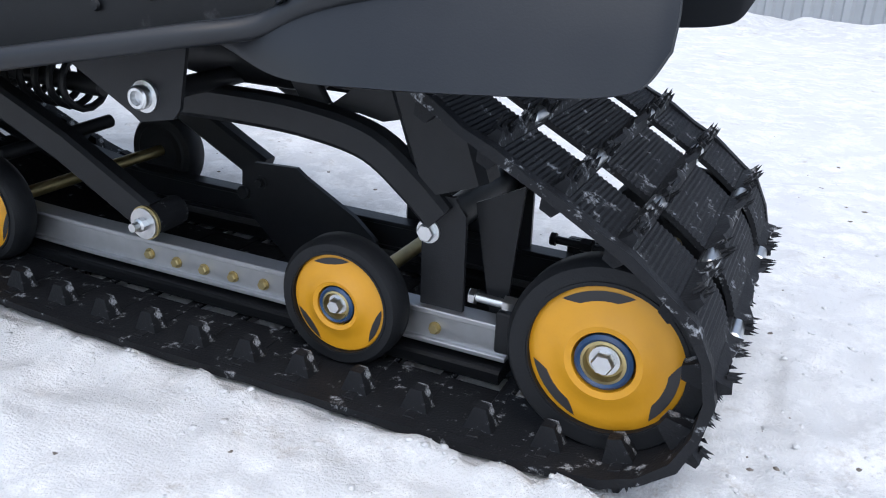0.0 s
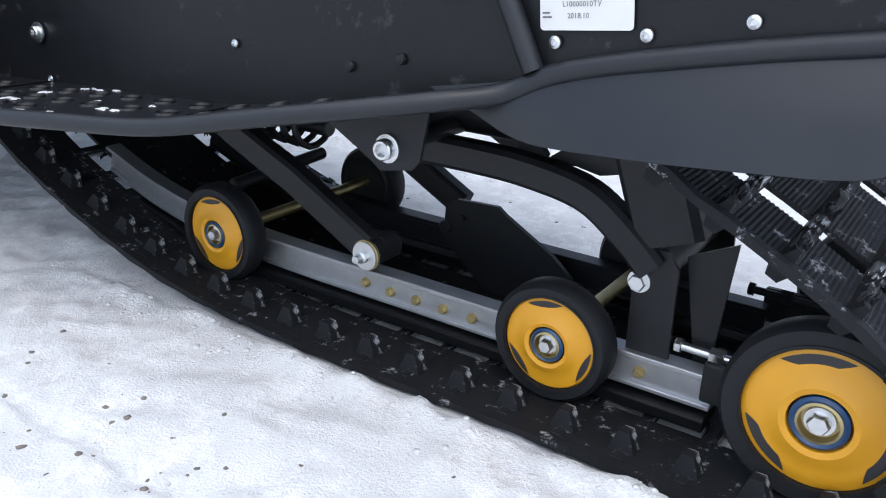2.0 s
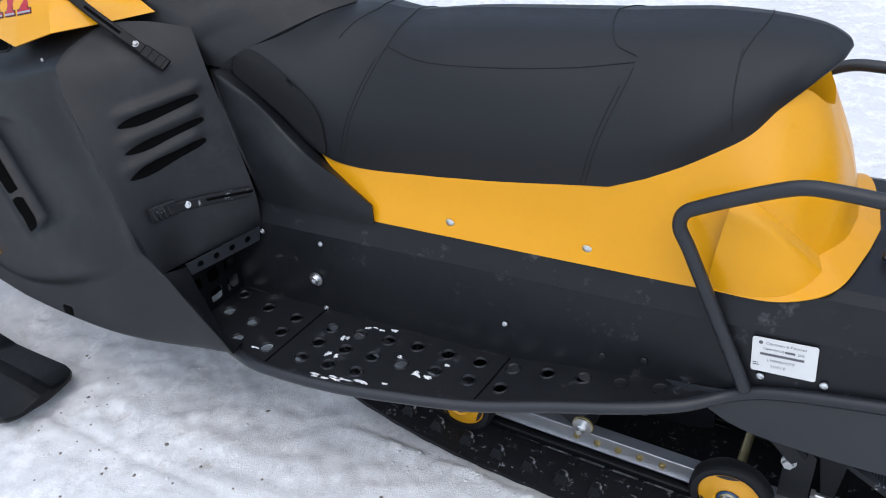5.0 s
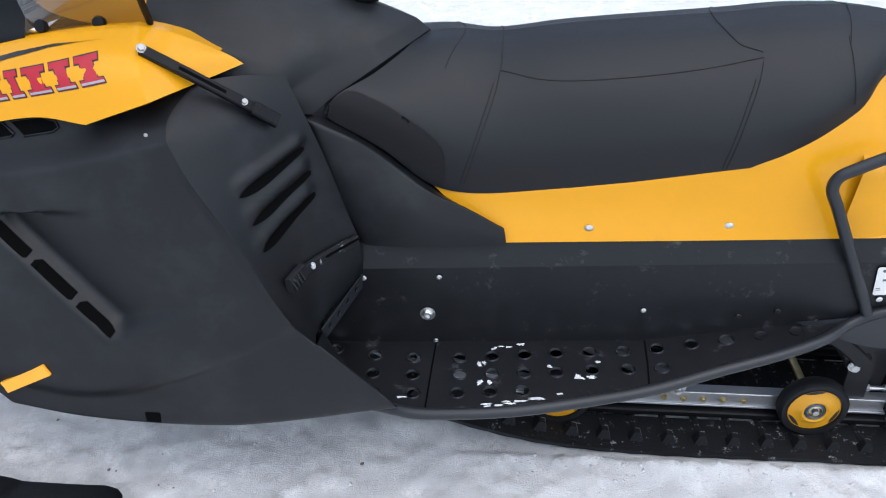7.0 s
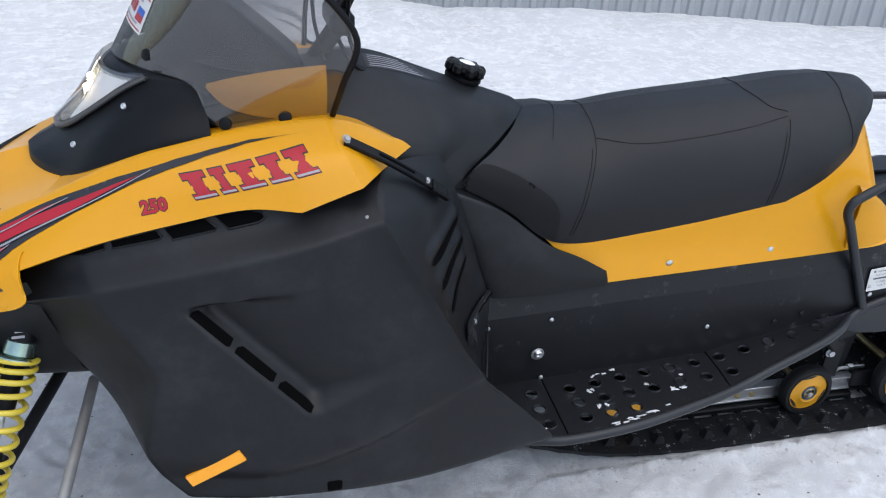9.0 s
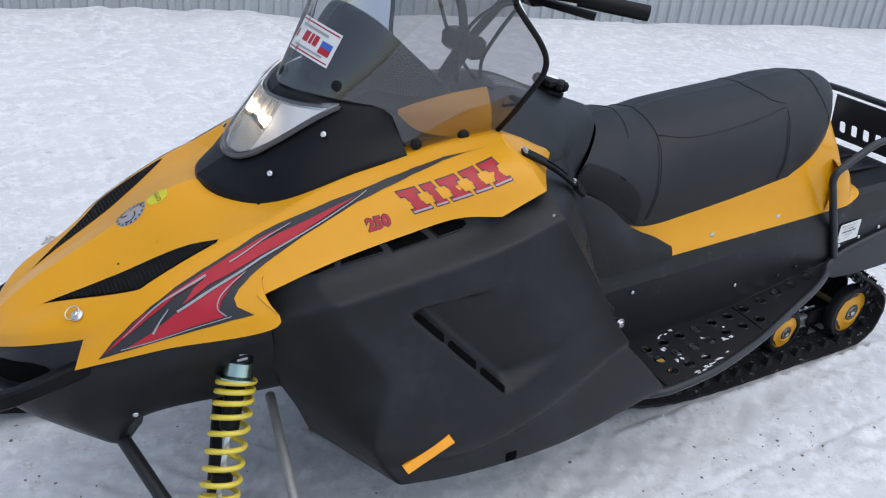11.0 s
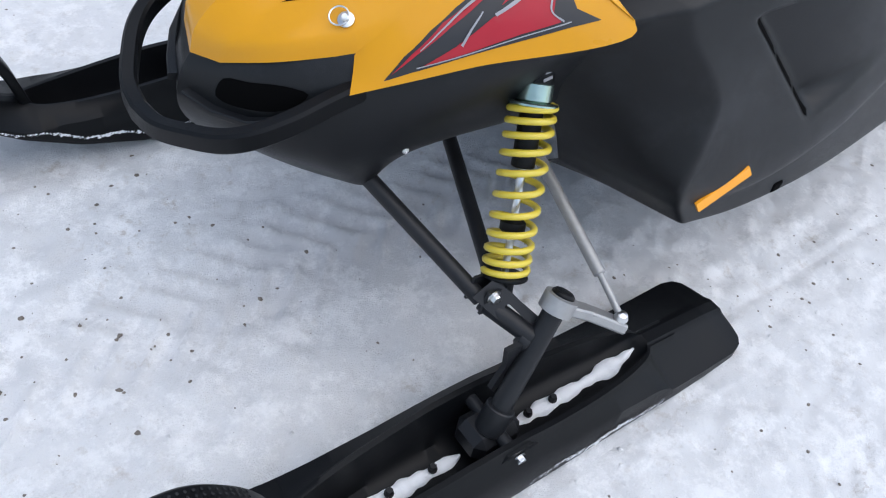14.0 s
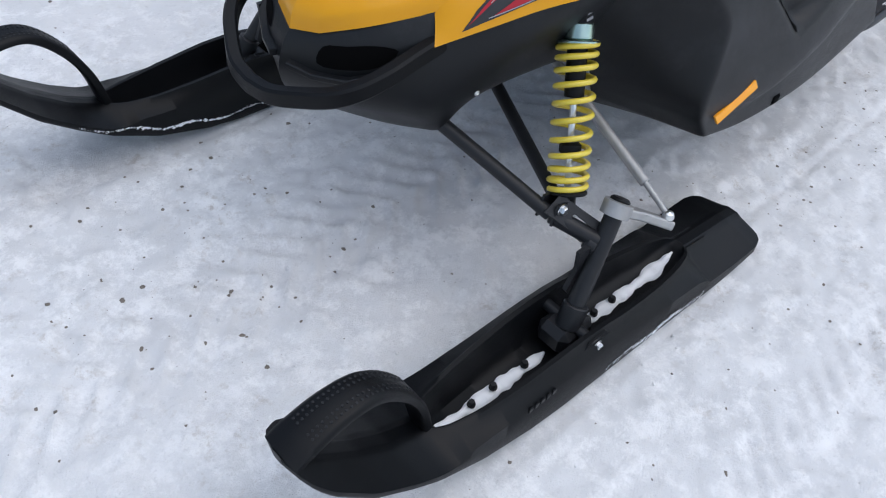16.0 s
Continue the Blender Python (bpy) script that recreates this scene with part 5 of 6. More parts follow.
part("cable", tube(curve([(-1.60, -0.20, 1.24), (-1.60, -0.13, 1.16), (-1.585, -0.06, 1.08), (-1.56, -0.03, 1.02)], 8), 0.0045, 8), BLACK_P, steering)
part("cable", tube(curve([(-1.59, 0.19, 1.25), (-1.62, 0.1, 1.2), (-1.61, 0.02, 1.09), (-1.57, -0.07, 1.01)], 8), 0.0045, 8), BLACK_P, steering)
part("ignition_lock", moved(lathe([(0.018, 0), (0.018, 0.02), (0.012, 0.024), (0, 0.024)], 20), Matrix.Translation((-1.57, -0.07, 1.005)) @ Matrix.Rotation(radians(25), 4, "Y")), BLACK_P, steering)


# -- front suspension and skis --
SPRING_TOP, SPRING_LOW = V3((-2.247, -0.311, 0.552)), V3((-2.330, -0.424, 0.318))
axis = (SPRING_TOP - SPRING_LOW).normalized()
for s in (-1, 1):
    fl = (lambda g: g) if s < 0 else mirrored
    top, low = SPRING_TOP + axis * 0.11, SPRING_LOW - axis * 0.035
    shock = part("front_shock", fl(join(bar(SPRING_TOP + axis * 0.005, top, 0.026, 28, 0.004), bar(SPRING_TOP - axis * 0.10, SPRING_TOP, 0.019, 24))), BLACK_P, sled, "front coil-over shock with a yellow spring")
    part("coil", fl(coil(SPRING_LOW, SPRING_TOP, 0.0355, 0.0058, 10.6, 20, 0.35)), SPRING_Y, shock, "bright yellow coil spring", 80)
    part("collar", fl(join(bar(SPRING_TOP - axis * 0.004, SPRING_TOP + axis * 0.003, 0.040, 32), bar(SPRING_TOP + axis * 0.003, SPRING_TOP + axis * 0.034, 0.028, 32, 0.003))), ZINC, shock, "iridescent zinc adjuster collar")
    part("piston_rod", fl(bar(SPRING_LOW - axis * 0.02, SPRING_TOP - axis * 0.10, 0.0065)), STEEL, shock, "chrome rod")
    part("bump_stop", fl(bar(SPRING_LOW + axis * 0.065, SPRING_LOW + axis * 0.09, 0.021, 24, 0.006)), BLACK_P, shock)
    part("spring_seat", fl(join(bar(SPRING_LOW - axis * 0.010, SPRING_LOW - axis * 0.003, 0.039, 28), bar(SPRING_LOW - axis * 0.05, SPRING_LOW - axis * 0.008, 0.018, 20))), BLACK_P, shock)
    for k in range(3):
        part("print_bar", fl(moved(box(0, 0, 0, 0.022 - 0.005 * k, 0.0012, 0.005, 0.0005), Matrix.Translation(SPRING_TOP + axis * (0.046 + 0.011 * k) + V3((-0.004, -0.0255, 0.008))) @ Matrix.Rotation(radians(-24), 4, "X") @ Matrix.Rotation(radians(10), 4, "Z"))), SILVER, shock)
    hinge = V3((-2.336, -0.526, 0.262))
    arms = part("control_arm", fl(join(bar((-2.462, -0.150, 0.392), (-2.380, -0.435, 0.286), 0.0145), bar((-2.380, -0.435, 0.286), hinge, 0.017), bar((-2.20, -0.03, 0.37), (-2.352, -0.455, 0.275), 0.0135))), FRAME, sled, "black tubular wishbone")
    for yb in (-0.452, -0.415):
        part("shock_bracket", fl(upright([(-2.395, 0.275), (-2.335, 0.262), (-2.345, 0.315), (-2.385, 0.322)], yb, 0.005)), FRAME, arms)
    part("bolt", fl(moved(bolt_geo(0.0085, 0.010), at(-2.374, -0.4525, 0.309))), STEEL, arms, "zinc bolt")
    # welded channel from the shock's foot to the ball joint, with a slot through its face
    across, inward = V3((0.80, 0.13, 0.58)).normalized(), V3((0.42, -0.78, -0.47)).normalized()
    outward = across.cross(inward).normalized()
    if outward.x > 0:
        outward = -outward
    face = Matrix((inward, across, outward)).transposed().to_4x4()
    face.translation = V3((-2.358, -0.472, 0.292))
    part("gusset", fl(moved(plate([(-0.055, -0.026), (-0.048, 0.020), (0.050, 0.026), (0.062, 0.0), (0.050, -0.020)], 0.004, [[(a + 0.016, b + 0.002) for a, b in rounded(0.042, 0.011, 0.005, 4)]]), face)), FRAME, arms, "black welded bracket with a slot")
    part("gusset_side", fl(moved(box(0.0, 0.022, -0.014, 0.098, 0.004, 0.026, 0.001), face)), FRAME, arms)
    part("gusset_side", fl(moved(box(-0.002, -0.021, -0.014, 0.098, 0.004, 0.026, 0.001), face)), FRAME, arms)
    part("ball_joint", fl(join(bar((-2.350, -0.505, 0.258), (-2.340, -0.530, 0.250), 0.020, 20, 0.006), upright([(-2.392, 0.262), (-2.340, 0.262), (-2.352, 0.205), (-2.392, 0.150), (-2.402, 0.165), (-2.384, 0.215)], -0.528, 0.010))), FRAME, arms)
    spindle = part("spindle", fl(join(bar((-2.297, -0.520, 0.318), (-2.405, -0.558, 0.135), 0.0185, 24), bar((-2.398, -0.556, 0.150), (-2.420, -0.563, 0.105), 0.026, 24))), FRAME, sled, "black steering spindle")
    part("cap", fl(moved(lathe([(0.020, 0), (0.020, 0.006), (0.016, 0.010), (0, 0.011)], 24), Matrix.Translation((-2.290, -0.5175, 0.330)) @ V3((0.108, 0.038, 0.183)).to_track_quat("Z", "Y").to_matrix().to_4x4())), BLACK_P, spindle)
    up = V3((0.5, 0.176, 0.848)).normalized()
    arm_pts = [V3((-2.296, -0.52, 0.316)), V3((-2.25, -0.545, 0.298)), V3((-2.192, -0.582, 0.268))]
    part("steering_arm", fl(join(moved(lathe([(0.029, -0.016), (0.029, 0.012), (0.022, 0.013), (0.022, 0.0135)], 28), Matrix.Translation((-2.295, -0.519, 0.321)) @ up.to_track_quat("Z", "Y").to_matrix().to_4x4()), strip([tuple(p) for p in arm_pts], 0.038, 0.018, up), bar((-2.250, -0.558, 0.302), (-2.247, -0.557, 0.309), 0.007))), CAST, spindle, "cast aluminium steering arm")
    tie = part("tie_rod", fl(join(bar((-2.198, -0.575, 0.292), (-2.186, -0.50, 0.318), 0.006), bar((-2.187, -0.505, 0.316), (-2.140, -0.20, 0.405), 0.0110))), CAST, sled, "grey steel tie rod")
    part("rod_end", fl(join(moved(lathe([(0, -0.012), (0.009, -0.009), (0.0125, 0), (0.009, 0.009), (0, 0.012)], 18), Matrix.Translation((-2.198, -0.579, 0.289))), bar((-2.198, -0.581, 0.262), (-2.198, -0.579, 0.297), 0.006))), STEEL, tie)


def ski_section(x):
    """Half of a ski's section at x: sideways from its middle, and height."""
    half = np.interp(x, (-3.085, -3.08, -3.065, -3.04, -2.98, -2.85, -2.45, -2.15, -1.92, -1.84, -1.812, -1.797, -1.788, -1.785), (0.010, 0.034, 0.058, 0.076, 0.090, 0.098, 0.100, 0.102, 0.105, 0.105, 0.097, 0.082, 0.056, 0.018))
    keel = np.interp(x, (-3.085, -3.055, -2.97, -2.90, -2.83, -2.72, -2.59, -2.50, -2.0, -1.92, -1.84, -1.79), (0.312, 0.272, 0.190, 0.138, 0.093, 0.043, 0.010, 0.0, 0.0, 0.006, 0.018, 0.032))
    rim = np.interp(x, (-3.085, -3.03, -2.95, -2.88, -2.82, -2.76, -2.70, -2.60, -2.50, -2.44, -2.38, -2.32, -2.2, -2.05, -2.0, -1.90, -1.84, -1.79), (0.328, 0.282, 0.208, 0.158, 0.130, 0.124, 0.124, 0.130, 0.138, 0.138, 0.134, 0.122, 0.106, 0.090, 0.084, 0.072, 0.066, 0.056))
    oval = max(0.0, 1 - abs((x + 2.41) / 0.385) ** 2.4) ** 0.5
    lip = 0.016 + 0.047 * oval
    pan = rim - (rim - 0.043) * min(1.0, 1.5 * oval)
    crest = max(rim - keel, 0.004)
    skirt = keel + min(0.032, crest * 0.5)
    return [(0.0, keel), (half * 0.55, keel), (half * 0.96, keel + 0.002), (half, keel + min(0.014, crest * 0.3)), (half * 0.985, skirt), (half * (0.985 - 0.05 * min(1, oval * 2)), keel + crest * (0.55 + 0.2 * min(1, oval * 2))),
            (min(lip + 0.012, half * 0.9), rim - crest * 0.14), (min(lip + 0.004, half * 0.8), rim), (lip * 0.9, rim - 0.001), (lip * 0.80, pan + (rim - pan) * 0.3), (lip * 0.62, pan), (lip * 0.2, pan - 0.003 * oval), (0.0, pan - 0.003 * oval)]


def ski_geo(y):
    g = []
    for x in np.concatenate([np.linspace(-3.085, -2.98, 12), np.linspace(-2.97, -1.86, 110), np.linspace(-1.85, -1.785, 16)]):
        h = ski_section(x)
        left = [(x, y - a, z) for a, z in h]
        right = [(x, y + a, z) for a, z in h[::-1][1:-1]]
        g.append(left + right)
    p, f = quads(np.array(g), closed_v=True)
    n = len(g[0])
    return p, f + [tuple(reversed(range(n))), tuple(range(len(p) - n, len(p)))]


for s in (-1, 1):
    y = s * 0.554
    ski = part("ski", ski_geo(y), BLACK_P, sled, "black plastic ski with a hand loop, snow inside", 62)
    handle = curve([(-3.078, y, 0.318), (-3.045, y, 0.335), (-2.99, y, 0.350), (-2.93, y, 0.344), (-2.87, y, 0.292), (-2.825, y, 0.215), (-2.795, y, 0.115)], 7)
    wide = np.interp(np.linspace(0, 1, len(handle)), (0, 0.15, 0.5, 0.8, 1), (0.074, 0.072, 0.062, 0.052, 0.044))
    rows_h = []
    for k, p in enumerate(handle):
        d = handle[min(k + 1, len(handle) - 1)] - handle[max(k - 1, 0)]
        d /= np.linalg.norm(d)
        n = np.array((-d[2], 0, d[0]))
        w, t = wide[k] / 2, 0.010
        rows_h.append([p + (0, a * w, 0) + n * b * t for a, b in ((-1, -0.6), (-1, 0.4), (-0.8, 1), (0.8, 1), (1, 0.4), (1, -0.6), (0.8, -1), (-0.8, -1))])
    hp, hf = quads(np.array(rows_h), closed_v=True)
    loop_part = part("hand_loop", (hp, hf), BLACK_P, ski, "black grip loop with rows of pressed dots", 50)
    dots = []
    for k in range(8, len(handle) - 12):
        d = handle[k + 1] - handle[k - 1]
        m = along(handle[k] + np.array((-d[2], 0, d[0])) / np.linalg.norm(d) * 0.0095, handle[k] + np.array((-d[2], 0, d[0])) / np.linalg.norm(d) * 0.0115)
        dots += [moved(rod(0.0024, 0.002, 6, 0.0006), Matrix.Translation((0, a * wide[k] / 2, 0)) @ m) for a in (-0.62, -0.34, 0.34, 0.62)]
    part("grip_dots", join(*dots), FRAME, loop_part)
    part("saddle", join(box(-2.41, y, 0.085, 0.10, 0.075, 0.06, 0.015), bar((-2.41, y - 0.062, 0.106), (-2.41, y + 0.062, 0.106), 0.012)), FRAME, ski)
    part("saddle_bolt", moved(bolt_geo(0.011, 0.010, 1.3), at(-2.41, y + s * 0.078, 0.104, NEAR if s < 0 else Matrix.Rotation(radians(-90), 4, "X"))), STEEL, ski, "zinc hexagon bolt")
    stud = part("stud", moved(bolt_geo(0.007, 0.012, 1.2), Matrix.Translation((-2.607, y, 0.054))), FRAME, ski)
    for dx in (0.088, -0.057, 0.30, 0.36):
        again(stud, Matrix.Translation((dx, 0, -0.004)))

    def drift(x0, x1, w):
        n, g = 60, []
        for k in range(n + 1):
            x = x0 + (x1 - x0) * k / n
            pan = ski_section(x)[-1][1]
            h = 0.009 * (0.5 + 0.5 * math.sin(math.pi * min(max(k / n, 0.02), 0.98))) + 0.005 * noise.noise((x * 60, y * 9, 1))
            ww = w * (0.75 + 0.55 * noise.noise((x * 38, y, 4.0))) * min(1, 2.2 * math.sin(math.pi * (k + 0.4) / (n + 0.8)) + 0.1)
            g.append([(x, y - ww, pan - 0.002), (x, y - ww * 0.8, pan + h * 0.7), (x, y, pan + h), (x, y + ww * 0.8, pan + h * 0.7), (x, y + ww, pan - 0.002)])
        return quads(np.array(g))

    boss = upright([(-2.475, 0.066), (-2.345, 0.066), (-2.365, 0.112), (-2.385, 0.128), (-2.435, 0.128), (-2.455, 0.112)], -0.076, 0.016)
    part("boss", moved(boss if s < 0 else mirrored(boss), Matrix.Translation((0, y, 0))), BLACK_P, ski)
    for k in range(5):
        x = -2.612 + 0.0155 * k
        a, z = ski_section(x)[5]
        part("print_bar", box(x, y + s * (a + 0.0018), z - 0.004, 0.011, 0.003, 0.014, 0.001), BLACK_P, ski)
    # snow flecks along the chine that faces the path
    rr, flecks, fleck_f = np.random.RandomState(3), [], []
    x_mid, x_half, count, spread = (-2.21, 0.17, 420, 0.0045) if s < 0 else (-2.66, 0.24, 420, 0.0016)
    for k in range(count):
        x = x_mid + x_half * rr.uniform(-1, 1)
        a, z = ski_section(x)[4]
        z += rr.normal(-0.004, spread) + 0.004 * math.sin(x * 40)
        d = (0.0009 + 0.0034 * rr.rand() ** 3) * (1 - 0.6 * abs(x - x_mid) / x_half)
        o = y - a - 0.0022
        fleck_f.append(tuple(range(4 * k, 4 * k + 4)))
        flecks += [(x - d * 1.5, o, z), (x, o + 0.001, z - d), (x + d * 1.5, o, z), (x, o + 0.001, z + d)]
    part("snow_line", (np.array(flecks), fleck_f), SNOW, ski, "flecks of snow on the ski edge", 80)
    part("snow_fill", drift(-2.76, -2.46, 0.020), SNOW, ski, "white snow caught in the ski", 80)
    part("snow_fill", drift(-2.345, -2.04, 0.021), SNOW, ski, "white snow caught in the ski", 80)


# ---- small things on the snowmobile ----
def text_flat(body, size, bold=0.0):
    """Built-in lettering as flat points and faces, its lower left corner at the origin."""
    cu = bpy.data.curves.new("text", "FONT")
    cu.body, cu.size, cu.resolution_u, cu.offset = body, size, 2, bold
    ob = bpy.data.objects.new("text", cu)
    me = bpy.data.meshes.new_from_object(ob)
    p = np.array([v.co[:] for v in me.vertices]).reshape(-1, 3)
    f = [tuple(q.vertices) for q in me.polygons]
    bpy.data.objects.remove(ob)
    bpy.data.curves.remove(cu)
    bpy.data.meshes.remove(me)
    return p[:, :2] - p[:, :2].min(0), f


def on_side(surface, a, b, lift):
    hit, nrm, _, _ = surface.ray_cast(V3((a, -2, b)), V3((0, 1, 0)))
    if hit is None:
        hit, nrm, _, _ = surface.find_nearest(V3((a, -0.35, b)))
    return tuple(hit + (nrm if nrm.y < 0 else -nrm) * lift)


def smooth2(points, n=4, closed=True):
    return [tuple(p[:2]) for p in curve([(a, b, 0) for a, b in points], n, closed)]


def stroke(points, w0, w1):
    """The outline of a tapering line through 2D points."""
    p = curve([(a, b, 0) for a, b in points], 5)[:, :2]
    left, right = [], []
    for k in range(len(p)):
        d = p[min(k + 1, len(p) - 1)] - p[max(k - 1, 0)]
        d /= np.linalg.norm(d)
        n = np.array((-d[1], d[0])) * (w0 + (w1 - w0) * k / (len(p) - 1)) / 2
        left.append(tuple(p[k] + n))
        right.append(tuple(p[k] - n))
    return left + right[::-1]


# hood graphics
sweep_up = [(-2.486, 0.616), (-2.459, 0.651), (-2.423, 0.686), (-2.387, 0.715), (-2.339, 0.748), (-2.290, 0.776), (-2.241, 0.802), (-2.192, 0.826), (-2.140, 0.849), (-2.088, 0.870), (-2.038, 0.890), (-1.987, 0.908), (-1.931, 0.927), (-1.869, 0.944), (-1.803, 0.959), (-1.700, 0.974)]
sweep_low = [(-1.753, 0.966), (-1.809, 0.955), (-1.880, 0.936), (-1.944, 0.915), (-2.000, 0.893), (-2.056, 0.866), (-2.111, 0.839), (-2.155, 0.815), (-2.188, 0.797), (-2.217, 0.780), (-2.242, 0.762), (-2.254, 0.749), (-2.253, 0.738), (-2.229, 0.731), (-2.266, 0.717), (-2.323, 0.692), (-2.400, 0.657), (-2.455, 0.632)]
red_a = [(-2.477, 0.625), (-2.451, 0.655), (-2.407, 0.697), (-2.351, 0.737), (-2.294, 0.770), (-2.236, 0.801), (-2.165, 0.833), (-2.123, 0.851), (-2.200, 0.813), (-2.132, 0.843), (-2.039, 0.883), (-1.994, 0.901), (-2.040, 0.879), (-2.139, 0.829), (-2.210, 0.797), (-2.286, 0.760), (-2.337, 0.727), (-2.312, 0.751), (-2.287, 0.768), (-2.345, 0.736), (-2.401, 0.694), (-2.444, 0.657)]
red_b = [(-2.443, 0.641), (-2.398, 0.674), (-2.351, 0.713), (-2.311, 0.738), (-2.254, 0.770), (-2.224, 0.783), (-2.253, 0.763), (-2.275, 0.742), (-2.281, 0.730), (-2.275, 0.721), (-2.322, 0.700), (-2.384, 0.668)]
LINES = [([(-2.447, 0.640), (-2.384, 0.667), (-2.322, 0.697), (-2.264, 0.723)], 0.0015, 0.0012), ([(-2.392, 0.675), (-2.378, 0.696), (-2.360, 0.717)], 0.0030, 0.0012),
         ([(-2.347, 0.716), (-2.292, 0.750), (-2.214, 0.791), (-2.140, 0.827), (-2.054, 0.869), (-1.974, 0.909)], 0.0030, 0.0007), ([(-2.440, 0.662), (-2.409, 0.691), (-2.372, 0.721), (-2.330, 0.746), (-2.286, 0.770)], 0.0008, 0.0024),
         ([(-2.242, 0.792), (-2.184, 0.821), (-2.121, 0.852)], 0.0015, 0.0007), ([(-2.221, 0.785), (-2.255, 0.763), (-2.277, 0.744), (-2.283, 0.730), (-2.272, 0.722)], 0.0008, 0.0024)]
for flip in (False, True):
    fl = mirrored if flip else (lambda g: g)
    graphic = part("side_graphic", fl(laid(sweep_up + sweep_low, hood_bvh, "y", 0.0009, 0.007)), DGREY, hood, "dark grey swept sticker with red and silver flashes")
    part("red_flash", fl(laid(red_a, hood_bvh, "y", 0.0020, 0.007)), RED, graphic, "red flash")
    part("red_flash", fl(laid(red_b, hood_bvh, "y", 0.0020, 0.007)), RED, graphic, "red flash")
    for pts, w0, w1 in LINES:
        part("silver_line", fl(laid(stroke(pts, w0, w1), hood_bvh, "y", 0.0034, 0.005)), SILVER, graphic)

    # the maker's word as plain red blocks with dark borders
    corner, along_u, along_v = np.array((-1.904, 0.878)), np.array((0.222, 0.050)), np.array((-0.026, 0.033))

    def cell(u, v):
        return tuple(corner + along_u * u + along_v * v)

    def block(u0, u1, m):
        s, mu, mv = u1 - u0, m / 0.222, m / 0.042
        pts = [(u0 - mu, 0 - mv), (u1 + mu, 0 - mv), (u1 + mu, 0.2 + mv), (u1 - 0.22 * s + mu, 0.2 + mv), (u1 - 0.22 * s + mu, 0.8 - mv), (u1 + mu, 0.8 - mv), (u1 + mu, 1 + mv), (u0 - mu, 1 + mv), (u0 - mu, 0.8 - mv), (u0 + 0.22 * s - mu, 0.8 - mv), (u0 + 0.22 * s - mu, 0.2 + mv), (u0 - mu, 0.2 + mv)]
        return [cell(u, v) for u, v in pts]

    for u0, u1 in ((0.02, 0.19), (0.235, 0.34), (0.385, 0.57), (0.615, 0.77), (0.815, 0.99)):
        b = part("name_block", fl(laid(block(u0, u1, 0.0018), hood_bvh, "y", 0.0008, 0.02)), DGREY, hood, "red block with a dark border")
        part("fill", fl(laid(block(u0, u1, 0.0), hood_bvh, "y", 0.0014, 0.02)), RED, b)
        part("shine", fl(laid([cell(u0, 0.02), cell(u1, 0.02), cell(u1, 0.11), cell(u0, 0.11)], hood_bvh, "y", 0.002, 0.02)), SILVER, b)
    digits, dfaces = text_flat("250", 0.026, 0.0011)
    turn = np.array(((math.cos(0.235), -math.sin(0.235)), (math.sin(0.235), math.cos(0.235))))
    placed = (digits * (1.18, 1.0)) @ turn.T + (-1.992, 0.850)
    rim_d, rim_f = text_flat("250", 0.026, 0.0022)
    rim_p = (rim_d * (1.18, 1.0)) @ turn.T + (-1.9935, 0.8485)
    if not flip:
        part("number_border", (np.array([on_side(hood_bvh, a, b, 0.0009) for a, b in rim_p]), rim_f), DGREY, hood, "dark border of the model number")
        part("model_number", (np.array([on_side(hood_bvh, a, b, 0.0016) for a, b in placed]), dfaces), RED, hood, "red model number 250")

    # front vents with wire mesh
    VENT = smooth2([(-2.556, -0.074), (-2.497, -0.098), (-2.428, -0.122), (-2.359, -0.146), (-2.295, -0.177), (-2.246, -0.214)], 4, False) + [(-2.252, -0.220), (-2.395, -0.207), (-2.402, -0.202), (-2.549, -0.079)]
    # black patch on the closed hood paints the shade behind the mesh
    vent = part("vent", fl(laid(VENT, hood_bvh, "z", 0.0008, 0.012)), SHADE_BLACK, hood, "mesh air vent, the shade behind its mesh painted black")
    wires = []
    for k in range(46):
        x = -2.57 + 0.0072 * k
        for m in range(24):
            y = -0.07 - 0.0066 * m - (0.0033 if k % 2 else 0)
            hexa = [(x + 0.0042 * math.cos(t), y + 0.0042 * math.sin(t)) for t in (0, 1.05, 2.09, 3.14)]
            if all(inside(h, VENT) for h in hexa):
                line = []
                for a, b in hexa:
                    h = hood_bvh.ray_cast(V3((a, b, 3)), V3((0, 0, -1)))[0]
                    line.append((h.x, h.y, h.z + 0.0016))
                wires.append(strip(line, 0.0008, 0.0008))
    tagged(part("wire_mesh", fl(join(*wires)), DGREY, vent, "black hexagon wire mesh"), kind="stuff")
    clip_m = Matrix.Translation((-2.505, -0.165, 0.673)) @ V3((-0.5, -0.3, 0.81)).to_track_quat("Z", "Y").to_matrix().to_4x4()
    pin = part("hood_pin", fl(moved(join(lathe([(0.012, 0), (0.012, 0.002), (0.006, 0.004), (0.006, 0.010), (0.004, 0.012), (0, 0.012)], 18)), clip_m)), STEEL, hood, "steel hood pin with a ring clip")
    part("ring_clip", fl(moved(tube([(0.014 * math.cos(t) - 0.010, 0.014 * math.sin(t), 0.005) for t in np.linspace(0, 6.0, 24)], 0.0013, 6), clip_m)), STEEL, pin)
    part("screw", fl(moved(lathe([(0.0028, 0), (0.002, 0.0018), (0, 0.002)], 10), Matrix.Translation((-2.417, -0.125, 0.7465)))), FRAME, hood)


